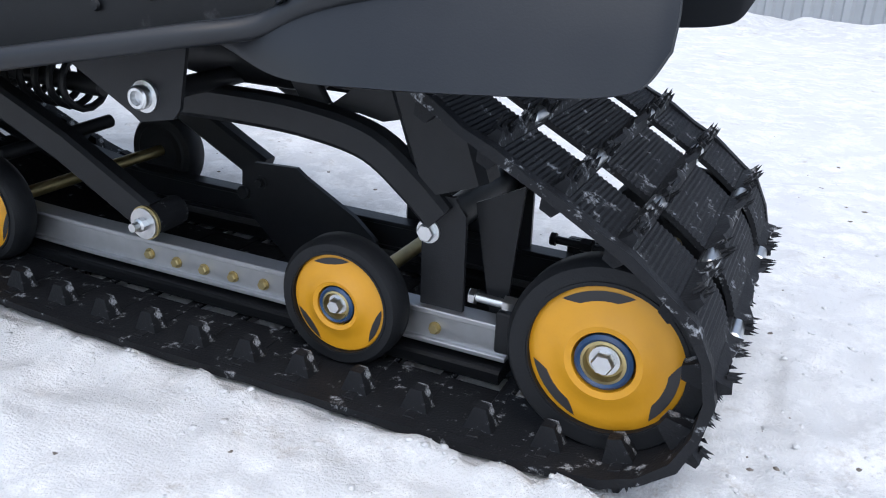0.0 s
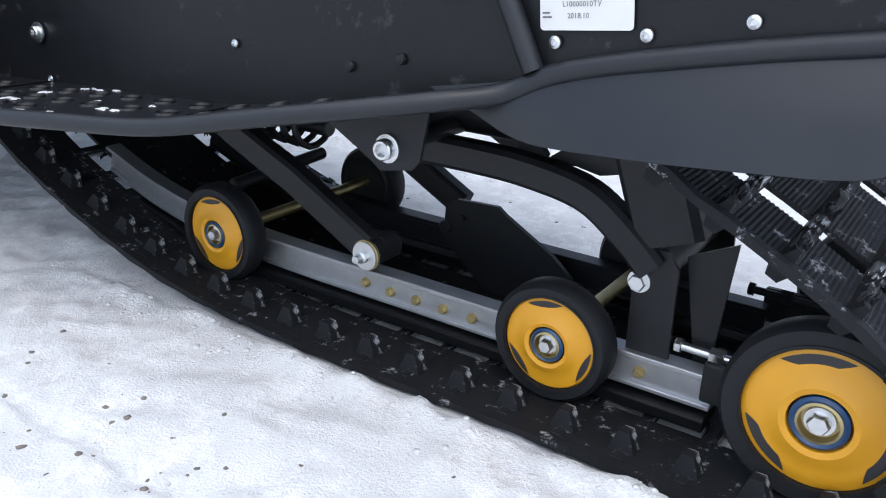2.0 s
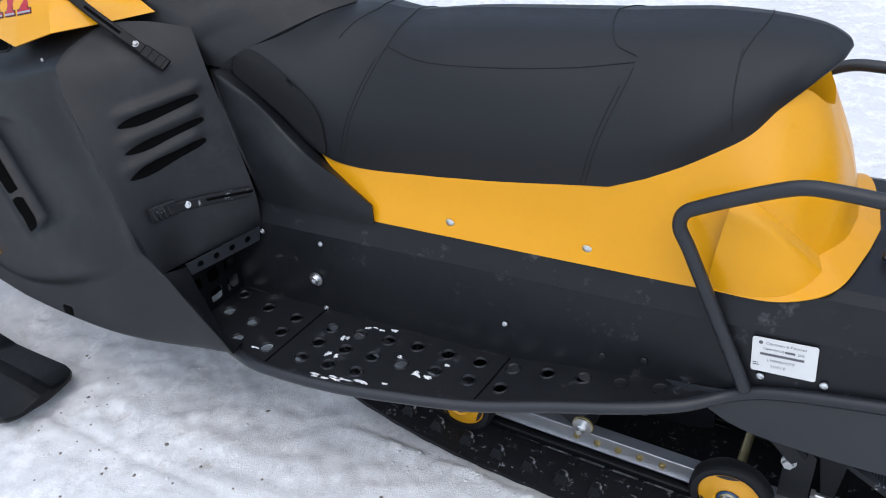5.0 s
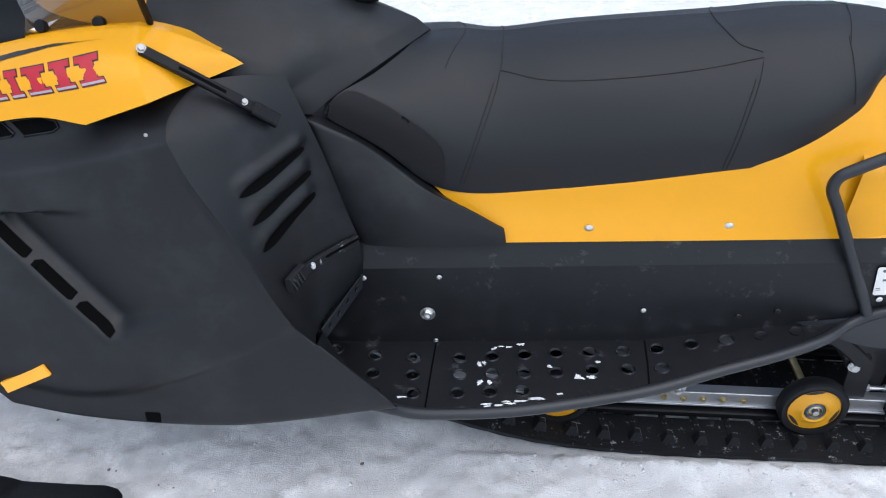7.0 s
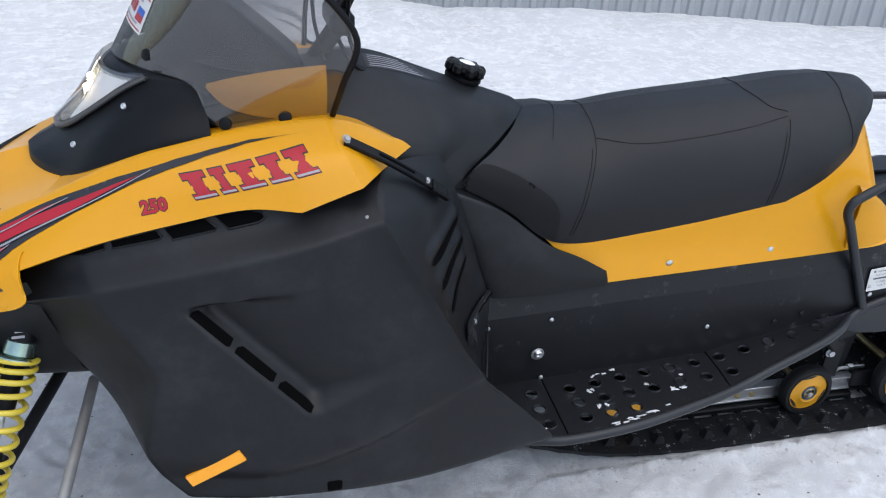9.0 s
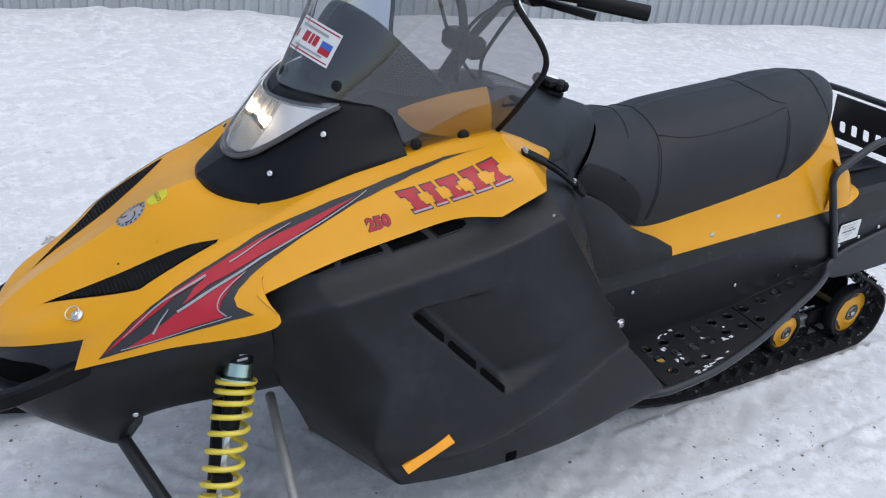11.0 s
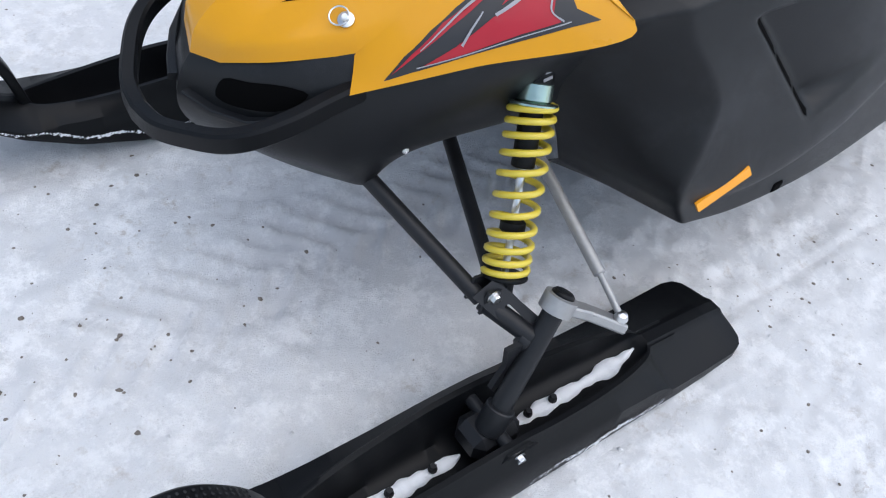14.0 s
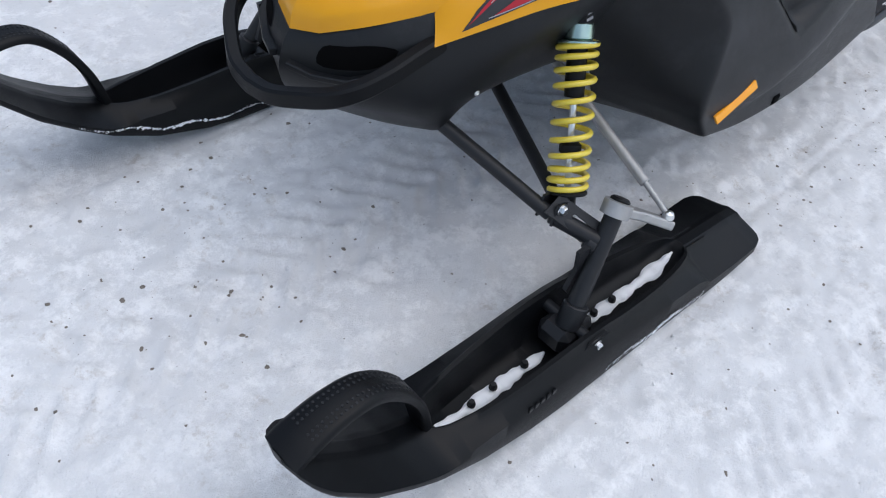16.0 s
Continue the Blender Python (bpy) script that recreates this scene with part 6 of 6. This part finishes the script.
def disc_on(surface, cx, cy, r, lift, n=28, r0=0.0, a0=0.0, a1=2 * math.pi):
    out = [(cx + r * math.cos(t), cy + r * math.sin(t)) for t in np.linspace(a0, a1, n)]
    if r0:
        out += [(cx + r0 * math.cos(t), cy + r0 * math.sin(t)) for t in np.linspace(a1, a0, n)]
    else:
        out = out[:-1]
    return laid(out, surface, "z", lift, 0.01)


badge = part("badge", disc_on(hood_bvh, -2.364, 0.0, 0.030, 0.0008), SILVER, hood, "round silver badge with dark swirls")
for k in range(3):
    part("swirl", disc_on(hood_bvh, -2.364 + 0.010 * math.cos(k * 2.09), 0.010 * math.sin(k * 2.09), 0.0135, 0.0014, 14, 0.0105, k * 2.09 - 0.4, k * 2.09 + 2.4), DGREY, badge)
for k in range(18):
    part("tooth", disc_on(hood_bvh, -2.364 + 0.0265 * math.cos(k * 0.349), 0.0265 * math.sin(k * 0.349), 0.0024, 0.0014, 7), DGREY, badge)
moto = part("round_sticker", disc_on(hood_bvh, -2.310, -0.004, 0.021, 0.0008), LIME, hood, "lime round sticker with a word")
letters, lf = text_flat("MOTO", 0.0125)
letters = letters - letters.max(0) / 2
part("word", (np.array([tuple(hood_bvh.ray_cast(V3((-2.310 - b, -0.004 - a, 3)), V3((0, 0, -1)))[0] + V3((0, 0, 0.0016))) for a, b in letters]), lf), FRAME, moto, "black word MOTO")

# headlamps
LAMP_HALF = [(0.0, 0.904), (-0.040, 0.906), (-0.074, 0.921), (-0.103, 0.954), (-0.131, 0.995), (-0.157, 1.035), (-0.10, 1.029), (0.0, 1.024)]
LAMP = LAMP_HALF + [(-a, b) for a, b in LAMP_HALF[-2:0:-1]]
WARM = bpy.data.materials.new("lit_bulb")
WARM.use_nodes = True
WARM.node_tree.nodes["Principled BSDF"].inputs["Base Color"].default_value = (1, 0.75, 0.5, 1)
WARM.node_tree.nodes["Principled BSDF"].inputs["Emission Color"].default_value = (1, 0.80, 0.52, 1)
WARM.node_tree.nodes["Principled BSDF"].inputs["Emission Strength"].default_value = 110.0
lamp = part("headlamp", laid(LAMP, console_bvh, "x", 0.006, 0.012, (), 0.006), RIM, console, "wide clear headlamp with a bright reflector")
inner_line = [(a * 0.94, 0.962 + (b - 0.962) * 0.91) for a, b in LAMP]
part("reflector", laid(inner_line, console_bvh, "x", 0.0072, 0.010), MIRROR, lamp, "silvered reflector")
for side_y in (-1, 1):
    part("pale_wing", laid([(side_y * a, b) for a, b in ((0.060, 1.016), (0.140, 1.022), (0.118, 0.984), (0.092, 0.948), (0.066, 0.926))], console_bvh, "x", 0.0090, 0.015, (), 0.002), PALE, lamp, "pale lamp housing")
    part("divider", laid([(side_y * a, b) for a, b in ((0.055, 1.018), (0.060, 1.018), (0.066, 0.924), (0.061, 0.920))], console_bvh, "x", 0.0100, 0.02, (), 0.003), MIRROR, lamp)
    part("cut_off_shade", laid([(side_y * a, b) for a, b in ((0.004, 0.978), (0.058, 0.966), (0.058, 0.960), (0.004, 0.970))], console_bvh, "x", 0.0095, 0.02, (), 0.002), DGREY, lamp)
    for k in range(5):
        part("facet", laid([(side_y * a, b) for a, b in ((0.006 + 0.011 * k, 1.014), (0.0125 + 0.011 * k, 1.014), (0.0145 + 0.011 * k, 0.990 - 0.004 * (k % 2)), (0.008 + 0.011 * k, 0.990))], console_bvh, "x", 0.0090 + 0.0014 * (k % 2), 0.02, (), 0.002), MIRROR if k % 2 else CAST, lamp)
    hit = console_bvh.ray_cast(V3((-4, side_y * 0.034, 0.982)), V3((1, 0, 0)))[0]
    part("bulb", moved(lathe([(0, -0.008), (0.006, -0.005), (0.007, 0.004), (0, 0.008)], 14), Matrix.Translation(hit + V3((-0.009, 0, 0)))), WARM, lamp, "warm lit bulb")
cover_lens = part("lens", laid(LAMP, console_bvh, "x", 0.016, 0.010), LENS, lamp, "clear lens", 60)
cover_lens.visible_shadow = False
rim_line = [tuple(console_bvh.ray_cast(V3((-4, p[0], p[1])), V3((1, 0, 0)))[0] + V3((-0.008, 0, 0.002))) for p in curve([(a, b, 0) for a, b in LAMP_HALF[:6]], 4)]
part("lens_rim", join(tube(rim_line, 0.006, 8), mirrored(tube(rim_line, 0.006, 8))), RIM, lamp, "dark grey lens rim")
for flip in (False, True):
    fl = mirrored if flip else (lambda g: g)
    for x, y, z in ((-2.119, -0.146, 0.907), (-2.019, -0.176, 0.990)):
        part("rivet", fl(moved(join(lathe([(0.0062, 0), (0.0055, 0.002), (0.003, 0.003), (0.0025, 0.001), (0, 0.001)], 16)), Matrix.Translation((x, y, z)) @ V3((-0.6, -0.7, 0.4)).to_track_quat("Z", "Y").to_matrix().to_4x4())), STEEL, console, "bright rivet")

# sticker on the windshield
screen_bvh = tree_of(join(screen_geo, mirrored(screen_geo)))


def on_screen(u, v, lift=0.0012):
    """A place on the sticker: u along it, v up."""
    c = (1 - u) * (1 - v) * np.array((-2.015, 0.046, 1.112)) + u * (1 - v) * np.array((-1.976, -0.096, 1.096)) + u * v * np.array((-1.945, -0.104, 1.162)) + (1 - u) * v * np.array((-1.985, 0.033, 1.182))
    hit, nrm, _, _ = screen_bvh.find_nearest(V3(c))
    n = nrm if nrm.x < 0 else -nrm
    return tuple(hit + n * lift)


def stick(u0, v0, u1, v1, material, name, lift, parent, label=""):
    us, vs = np.linspace(u0, u1, 8), np.linspace(v0, v1, 5)
    return part(name, quads(np.array([[on_screen(u, v, lift) for v in vs] for u in us])), material, parent, label)


rm = stick(0, 0, 1, 1, WHITE, "screen_sticker", 0.0012, screen, "white sticker with red shapes and a flag")
stick(0.03, 0.06, 0.97, 0.10, RED, "border", 0.0018, rm)
stick(0.03, 0.90, 0.97, 0.94, RED, "border", 0.0018, rm)
stick(0.33, 0.36, 0.46, 0.66, RED, "logo_shape", 0.0018, rm)
stick(0.49, 0.36, 0.56, 0.66, RED, "logo_shape", 0.0018, rm)
stick(0.58, 0.36, 0.68, 0.66, RED, "logo_shape", 0.0018, rm)
stick(0.74, 0.44, 0.94, 0.62, FLAG_B, "flag_stripe", 0.0018, rm)
stick(0.74, 0.26, 0.94, 0.44, RED, "flag_stripe", 0.0018, rm)
stick(0.04, 0.36, 0.12, 0.60, RED, "logo_shape", 0.0018, rm)
stick(0.15, 0.74, 0.80, 0.82, SILVER, "print_bar", 0.0018, rm)
stick(0.20, 0.16, 0.85, 0.22, SILVER, "print_bar", 0.0018, rm)

# fairing vents, louvres, straps, reflector
for flip in (False, True):
    fl = mirrored if flip else (lambda g: g)
    side = far_fairing if flip else fairing
    lip_d = (SCOOP_B - SCOOP_A) / np.linalg.norm(SCOOP_B - SCOOP_A)
    lip_n = np.array((-lip_d[1], lip_d[0]))
    # slots behind the scoop lip: their inner shade painted as black patches
    for s0, s1 in ((0.07, 0.34), (0.40, 0.67), (0.73, 0.965)):
        ring_pts = [tuple(SCOOP_A + (SCOOP_B - SCOOP_A) * a + lip_n * b) for a, b in ((s0, 0.003), (s1, 0.003), (s1 + 0.02, 0.006), (s1 + 0.02, 0.016), (s0 + 0.03, 0.016), (s0, 0.010))]
        part("vent_slot_shade", fl(laid(ring_pts, fair_bvh, "y", 0.0012, 0.01)), SHADE_BLACK, side, "black patch painted as the shade in an air slot")
    # the shade under each louvre is a black patch; the face is not cut
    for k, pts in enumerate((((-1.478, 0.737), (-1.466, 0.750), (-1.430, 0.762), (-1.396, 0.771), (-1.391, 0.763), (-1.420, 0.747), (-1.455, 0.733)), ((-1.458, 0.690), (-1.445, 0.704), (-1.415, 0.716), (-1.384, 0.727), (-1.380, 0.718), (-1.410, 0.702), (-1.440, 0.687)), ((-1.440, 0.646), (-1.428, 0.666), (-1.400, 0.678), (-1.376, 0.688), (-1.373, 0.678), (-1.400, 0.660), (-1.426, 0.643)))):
        part("louvre_slot_shade", fl(laid(smooth2(pts, 3), fair_bvh, "y", 0.0015, 0.008)), SHADE_BLACK, side, "black patch painted as the shade under a louvre")
    # intakes below the hood: rims round black patches that stand for inner shade
    for pts in (((-2.140, 0.771), (-2.075, 0.796), (-2.062, 0.799), (-2.062, 0.789), (-2.095, 0.779)), ((-2.051, 0.803), (-1.974, 0.823), (-1.963, 0.810), (-1.968, 0.806), (-2.048, 0.790)),
                ((-1.959, 0.826), (-1.890, 0.844), (-1.868, 0.826), (-1.872, 0.822), (-1.945, 0.806)), ((-1.872, 0.847), (-1.815, 0.858), (-1.790, 0.853), (-1.784, 0.843), (-1.795, 0.835), (-1.848, 0.824))):
        w = part("intake_window_shade", fl(laid(pts, fair_bvh, "y", 0.0012, 0.01)), SHADE_BLACK, side, "air intake below the hood edge, its inner shade painted black")
        part("window_rim", fl(tube([on_side(fair_bvh, a, b, 0.001) for a, b in pts], 0.0022, 6, True)), FAIRING, w)
    hood_strap = curve([(-1.634, -0.325, 0.968), (-1.560, -0.329, 0.930), (-1.490, -0.317, 0.883), (-1.425, -0.297, 0.833)], 5)
    over = V3((0.4, -0.6, 0.7)).normalized()
    st = part("rubber_latch", fl(strip(hood_strap, 0.019, 0.011, over)), BLACK_P, sled, "black rubber hood latch")
    # black strip on the strap, painted as the shade in its slot
    part("strap_slot_shade", fl(strip(hood_strap[4:10] + np.array(over) * 0.0052, 0.006, 0.002, over)), SHADE_BLACK, st)
    for k, size in ((0, 0.0062), (11, 0.0048)):
        part("button", fl(moved(bolt_geo(size, 0.005, 1.4), Matrix.Translation(V3(hood_strap[k]) + over * 0.005) @ over.to_track_quat("Z", "Y").to_matrix().to_4x4())), CAST, st)
    part("tab", fl(strip(hood_strap[-4:], 0.025, 0.014, over)), BLACK_P, st)
    across = V3(hood_strap[-1] - hood_strap[-4]).normalized().cross(over)
    for k in range(4):
        mid = V3(hood_strap[-4]) * (1 - k / 3.4) + V3(hood_strap[-1]) * (k / 3.4) + over * 0.007
        part("grip_ridge", fl(strip([tuple(mid - across * 0.010), tuple(mid + across * 0.010)], 0.0025, 0.003, over)), BLACK_P, st)

    def rear_at(y, z, out=0.006):
        hit, nrm, _, _ = rear_bvh.ray_cast(V3((-1.0, y, z)), V3((-1, 0, 0)))
        return tuple(hit + (nrm if nrm.x > 0 else -nrm) * out)

    low = [rear_at(-0.430 + 0.022 * k, 0.577 - 0.0014 * k) for k in range(9)]
    facing = (0.72, -0.68, 0.1)
    st = part("rubber_latch", fl(strip(low, 0.020, 0.010, facing)), RUBBER, sled, "dusty black rubber latch on the fairing")
    part("tab", fl(strip([rear_at(-0.440 + 0.018 * k, 0.577, 0.008) for k in range(4)], 0.030, 0.013, facing)), RUBBER, st)
    for k in range(4):
        part("grip_ridge", fl(strip([tuple(np.array(rear_at(-0.435 + 0.011 * k, z, 0.0155))) for z in (0.565, 0.588)], 0.004, 0.003, facing)), RUBBER, st)
    # this strap's slot is likewise only its shade, as a black strip
    part("strap_slot_shade", fl(strip([rear_at(-0.33 + 0.02 * k, 0.5715 - 0.0012 * k, 0.0105) for k in range(5)], 0.006, 0.003, facing)), SHADE_BLACK, st)
    part("button", fl(moved(bolt_geo(0.0055, 0.006, 1.4), Matrix.Translation(rear_at(-0.365, 0.573, 0.0105)) @ V3(facing).to_track_quat("Z", "Y").to_matrix().to_4x4())), STEEL, st)
    refl = [(-1.958, 0.368), (-1.857, 0.426), (-1.845, 0.4065), (-1.946, 0.3485)]
    strip_p, strip_f = upright(refl, -0.5018, 0.0055)
    strip_p[:, 1] += -0.10 * (strip_p[:, 0] + 1.9) + 0.15 * (strip_p[:, 2] - 0.388 - 0.575 * (strip_p[:, 0] + 1.9))
    part("reflector", fl((strip_p, strip_f)), ORANGE, side, "amber reflector strip")
    # black block in place of the shade in a notch of the lower edge
    part("notch_shade_block", fl(box(-1.676, -0.488, 0.298, 0.032, 0.022, 0.026, 0.004)), SHADE_BLACK, side)
    part("screw_dot", fl(moved(lathe([(0.0035, 0), (0.003, 0.0015), (0, 0.002)], 10), at(-1.61, -0.4265, 0.862))), CAST, side)
    # the foot well: perforated toe panel and its upper edge
    toe = part("toe_panel", fl(moved(plate([(-0.425, 0.292), (-0.245, 0.292), (-0.245, 0.50), (-0.425, 0.47)], 0.003, [[(a - 0.280 - 0.052 * i, b + 0.33 + 0.052 * j) for a, b in rounded(0.034, 0.032, 0.006, 3)] for i in range(3) for j in range(3)]), Matrix(((0, 0, 1, -1.385), (1, 0, 0, 0), (0, 1, 0, 0), (0, 0, 0, 1))))), BLACK_P, sled, "black perforated toe panel of the foot well")
    # added black sheet that stands for the shade behind the toe panel's holes
    part("well_shade_sheet", fl(box(-1.43, -0.34, 0.395, 0.004, 0.20, 0.21, 0.001)), SHADE_BLACK, toe)
    side_rows = [[(-1.350, -0.428, 0.467), (-1.365, -0.427, 0.464), (-1.385, -0.425, 0.460)], [(-1.314, -0.432, 0.396), (-1.35, -0.430, 0.388), (-1.385, -0.425, 0.38)], [(-1.272, -0.432, 0.300), (-1.33, -0.430, 0.296), (-1.385, -0.425, 0.292)]]
    part("well_side", fl(shell(net(side_rows, 6, 5), 0.003)), BLACK_P, toe)
    ea, eb = V3((-1.352, -0.424, 0.468)), V3((-1.298, -0.253, 0.479))
    ex = (eb - ea).normalized()
    ez = ex.cross(V3((0, 0, 1))).normalized()
    basis = Matrix((ex, ez.cross(ex), ez)).transposed().to_4x4()
    part("toe_edge", fl(moved(plate([(0.006, -0.026), (0.17, -0.026), (0.178, 0.004), (0.0, 0.004)], 0.003, [circle(0.030 + 0.038 * k, -0.011, 0.0075, 12) for k in range(4)]), Matrix.Translation(ea) @ basis)), FENDER, toe, "dark perforated edge strip")

# nose mouth
for flip in (False, True):
    fl = mirrored if flip else (lambda g: g)
    # the opening's inner shade is a black patch laid on the closed nose
    m = smooth2([(-0.068, 0.522), (-0.120, 0.526), (-0.160, 0.542), (-0.176, 0.572), (-0.150, 0.577), (-0.110, 0.566), (-0.072, 0.553)], 3)
    mo = part("mouth", fl(laid(m, nose_bvh, "x", 0.001, 0.012)), SHADE_BLACK, nose, "black patch painted as the shade in the nose opening")
    part("mouth_ledge", fl(strip([tuple(nose_bvh.ray_cast(V3((-4, a, b)), V3((1, 0, 0)))[0] + V3((-0.004, 0, 0))) for a, b in ((-0.02, 0.505), (-0.07, 0.500), (-0.125, 0.508), (-0.18, 0.535))], 0.020, 0.012)), FAIRING, mo)
    part("rivet", fl(moved(lathe([(0.006, 0), (0.0055, 0.002), (0.003, 0.003), (0.002, 0.001), (0, 0.001)], 14), at(-2.431, -0.2475, 0.475))), STEEL, nose, "bright rivet")

# tunnel rivets, bolt and label
rv = part("rivet", moved(lathe([(0.006, 0), (0.0055, 0.0018), (0.003, 0.003), (0.0022, 0.0008), (0, 0.0008)], 16), NEAR), STEEL, tunnel, "bright pop rivet")
for k, (x, z, big) in enumerate(((-1.295, 0.470, 1), (-1.142, 0.479, 1), (-1.148, 0.315, 1), (-0.724, 0.415, 1), (-0.267, 0.465, 1.15), (-0.173, 0.481, 1.15), (-0.078, 0.502, 1.15), (-0.375, 0.402, 1))):
    m = Matrix.Translation((x, -0.2512, z)) @ Matrix.Scale(big, 4)
    if k:
        again(rv, m)
    else:
        rv.matrix_local = m
dk = part("dark_rivet", moved(lathe([(0.0065, 0), (0.005, 0.003), (0, 0.0035)], 14), at(-0.532, -0.2512, 0.409)), FRAME, tunnel)
again(dk, Matrix.Translation((0.075, 0, 0.017)))
part("big_bolt", moved(join(lathe([(0.016, 0), (0.016, 0.002), (0.010, 0.003), (0.010, 0.008), (0.0085, 0.010), (0.005, 0.010), (0.0045, 0.005), (0, 0.005)], 24)), at(-1.165, -0.2512, 0.386)), STEEL, tunnel, "zinc socket bolt with a washer")

label_plate = part("data_label", upright([(a * math.cos(0.0935) - b * math.sin(0.0935) - 0.238, a * math.sin(0.0935) + b * math.cos(0.0935) + 0.5125) for a, b in rounded(0.098, 0.066, 0.004)], -0.2530, 0.0012), WHITE, tunnel, "white data label with printed lines")
tilt = math.atan2(0.009, 0.096)


def on_label(p):
    c, s = math.cos(tilt), math.sin(tilt)
    q = np.asarray(p)
    return np.stack([-0.238 + q[:, 0] * c - q[:, 1] * s, np.full(len(q), -0.2536), 0.5125 + q[:, 0] * s + q[:, 1] * c], 1)


def line_of(body, size, x, y):
    p, fa = text_flat(body, size)
    part("print", (on_label(p + (x, y)), fa), INK, label_plate, "dark printed line")


def bar_of(x, y, w, h):
    part("print_bar", (on_label([(x, y), (x + w, y), (x + w, y + h), (x, y + h)]), [(0, 1, 2, 3)]), INK, label_plate)


line_of("Сделано в России", 0.0068, -0.028, 0.021)
line_of("Снегоход", 0.0068, -0.032, 0.0105)
bar_of(0.001, 0.0108, 0.015, 0.0042)
line_of("250", 0.0068, 0.0195, 0.0105)
bar_of(-0.036, 0.0005, 0.066, 0.0048)
line_of("L10000010ТУ", 0.0072, -0.024, -0.0105)
line_of("2018.10", 0.0072, -0.019, -0.0215)
bar_of(-0.046, -0.017, 0.008, 0.0016)
bar_of(-0.046, -0.021, 0.010, 0.0016)
part("print_disc", (on_label(circle(-0.036, 0.0245, 0.0034, 14)), [tuple(range(14))]), INK, label_plate)

# snow lying on the running board
rng = np.random.RandomState(11)


def snow_blob(cx, cy, rx, ry, seed, h=0.002):
    r = np.random.RandomState(seed)
    n = 18
    edge = 0.25 + 1.0 * r.rand(n)
    p = [(cx, cy, board_z(cx) + h)]
    for k, ring_r in ((0.6, 0.8), (1.0, 0.0)):
        for i in range(n):
            t = 2 * math.pi * i / n
            x, y = cx + rx * edge[i] * k * math.cos(t), cy + ry * edge[i] * k * math.sin(t)
            p.append((x, y, board_z(x) + h * ring_r + 0.0006))
    fa = [(0, 1 + i, 1 + (i + 1) % n) for i in range(n)] + [(1 + i, 1 + n + i, 1 + n + (i + 1) % n, 1 + (i + 1) % n) for i in range(n)]
    return np.array(p), fa


for k, (x, y, rx, ry) in enumerate(((-1.020, -0.272, 0.013, 0.006), (-0.980, -0.266, 0.020, 0.008), (-1.048, -0.322, 0.010, 0.009), (-1.044, -0.376, 0.014, 0.015), (-0.842, -0.366, 0.022, 0.012), (-0.818, -0.322, 0.010, 0.006),
                                    (-1.035, -0.443, 0.024, 0.007), (-0.985, -0.437, 0.030, 0.006), (-0.935, -0.425, 0.028, 0.005), (-0.895, -0.415, 0.012, 0.004), (-1.21, -0.425, 0.012, 0.005), (-0.915, -0.333, 0.010, 0.005))):
    for q in range(3):
        part("snow_patch", snow_blob(x + rx * rng.uniform(-0.8, 0.8), y + ry * rng.uniform(-0.8, 0.8), rx * rng.uniform(0.28, 0.62), ry * rng.uniform(0.3, 0.7), 20 + k * 3 + q), PACKED, board, "thin ragged white snow patch", 80)

# ---- loose snow and dirt on the ground ----
ico = bmesh.new()
bmesh.ops.create_icosphere(ico, subdivisions=1, radius=1)
ico_p = np.array([v.co[:] for v in ico.verts])
ico_f = [tuple(v.index for v in q.verts) for q in ico.faces]
ico.free()


def scatter(places, sizes, seed, flat):
    r = np.random.RandomState(seed)
    pts, fa = [], []
    for k, ((x, y), s) in enumerate(zip(places, sizes)):
        q = ico_p * (0.7 + 0.6 * r.rand(len(ico_p), 1)) * s * (1 + 0.5 * (r.rand(3) - 0.5)) * (1, 1, flat)
        t = r.rand() * 6.28
        q = q @ np.array(((math.cos(t), -math.sin(t), 0), (math.sin(t), math.cos(t), 0), (0, 0, 1)))
        z = float(ground_height(np.array([x]), np.array([y]))[0])
        pts.append(q + (x, y, z - s * flat * 0.15))
        fa += [tuple(i + k * len(ico_p) for i in f) for f in ico_f]
    return np.concatenate(pts), fa


r = np.random.RandomState(5)
edge_pl = np.stack([r.uniform(-1.0, 0.35, 500), -0.272 - np.abs(r.normal(0, 0.035, 500))], 1)
rear_pl = np.stack([0.17 + np.abs(r.normal(0, 0.15, 350)), r.uniform(-0.35, 0.4, 350)], 1)
field = np.stack([r.uniform(-3.9, 0.9, 2200), r.uniform(-1.4, 1.6, 2200)], 1)
free = lambda q: [(x, y) for x, y in q if not (abs(y) < 0.262 and -1.5 < x < 0.165) and not (abs(abs(y) - 0.557) < 0.1 and -3.06 < x < -1.79)]
pl = free(np.concatenate([edge_pl, rear_pl, field]))
crumbs = new("snow_crumbs", mesh_of("snow_crumbs", scatter(pl, 0.0010 + 0.0048 * r.rand(len(pl)) ** 4, 6, 0.55), PACKED, 180))
tagged(crumbs, "small loose crumbs of white snow on the ground", "snow", kind="stuff")
DIRT = mat("dark_grit", (0.17, 0.148, 0.128), 0.9, 0, 0.4, 60)
pl = free(np.concatenate([np.stack([r.uniform(-3.9, 0.9, 1300), r.uniform(-1.4, 1.6, 1300)], 1), np.stack([r.uniform(-1.8, 0.2, 260), r.normal(-0.56, 0.06, 260)], 1), np.stack([r.normal(-2.9, 0.3, 260), r.normal(0.1, 0.25, 260)], 1)]))
grit = new("dirt_specks", mesh_of("dirt_specks", scatter(pl, 0.0007 + 0.0055 * r.rand(len(pl)) ** 4, 7, 0.35), DIRT, 180))
tagged(grit, "dark specks of grit scattered over the snow", "dirt", kind="stuff")
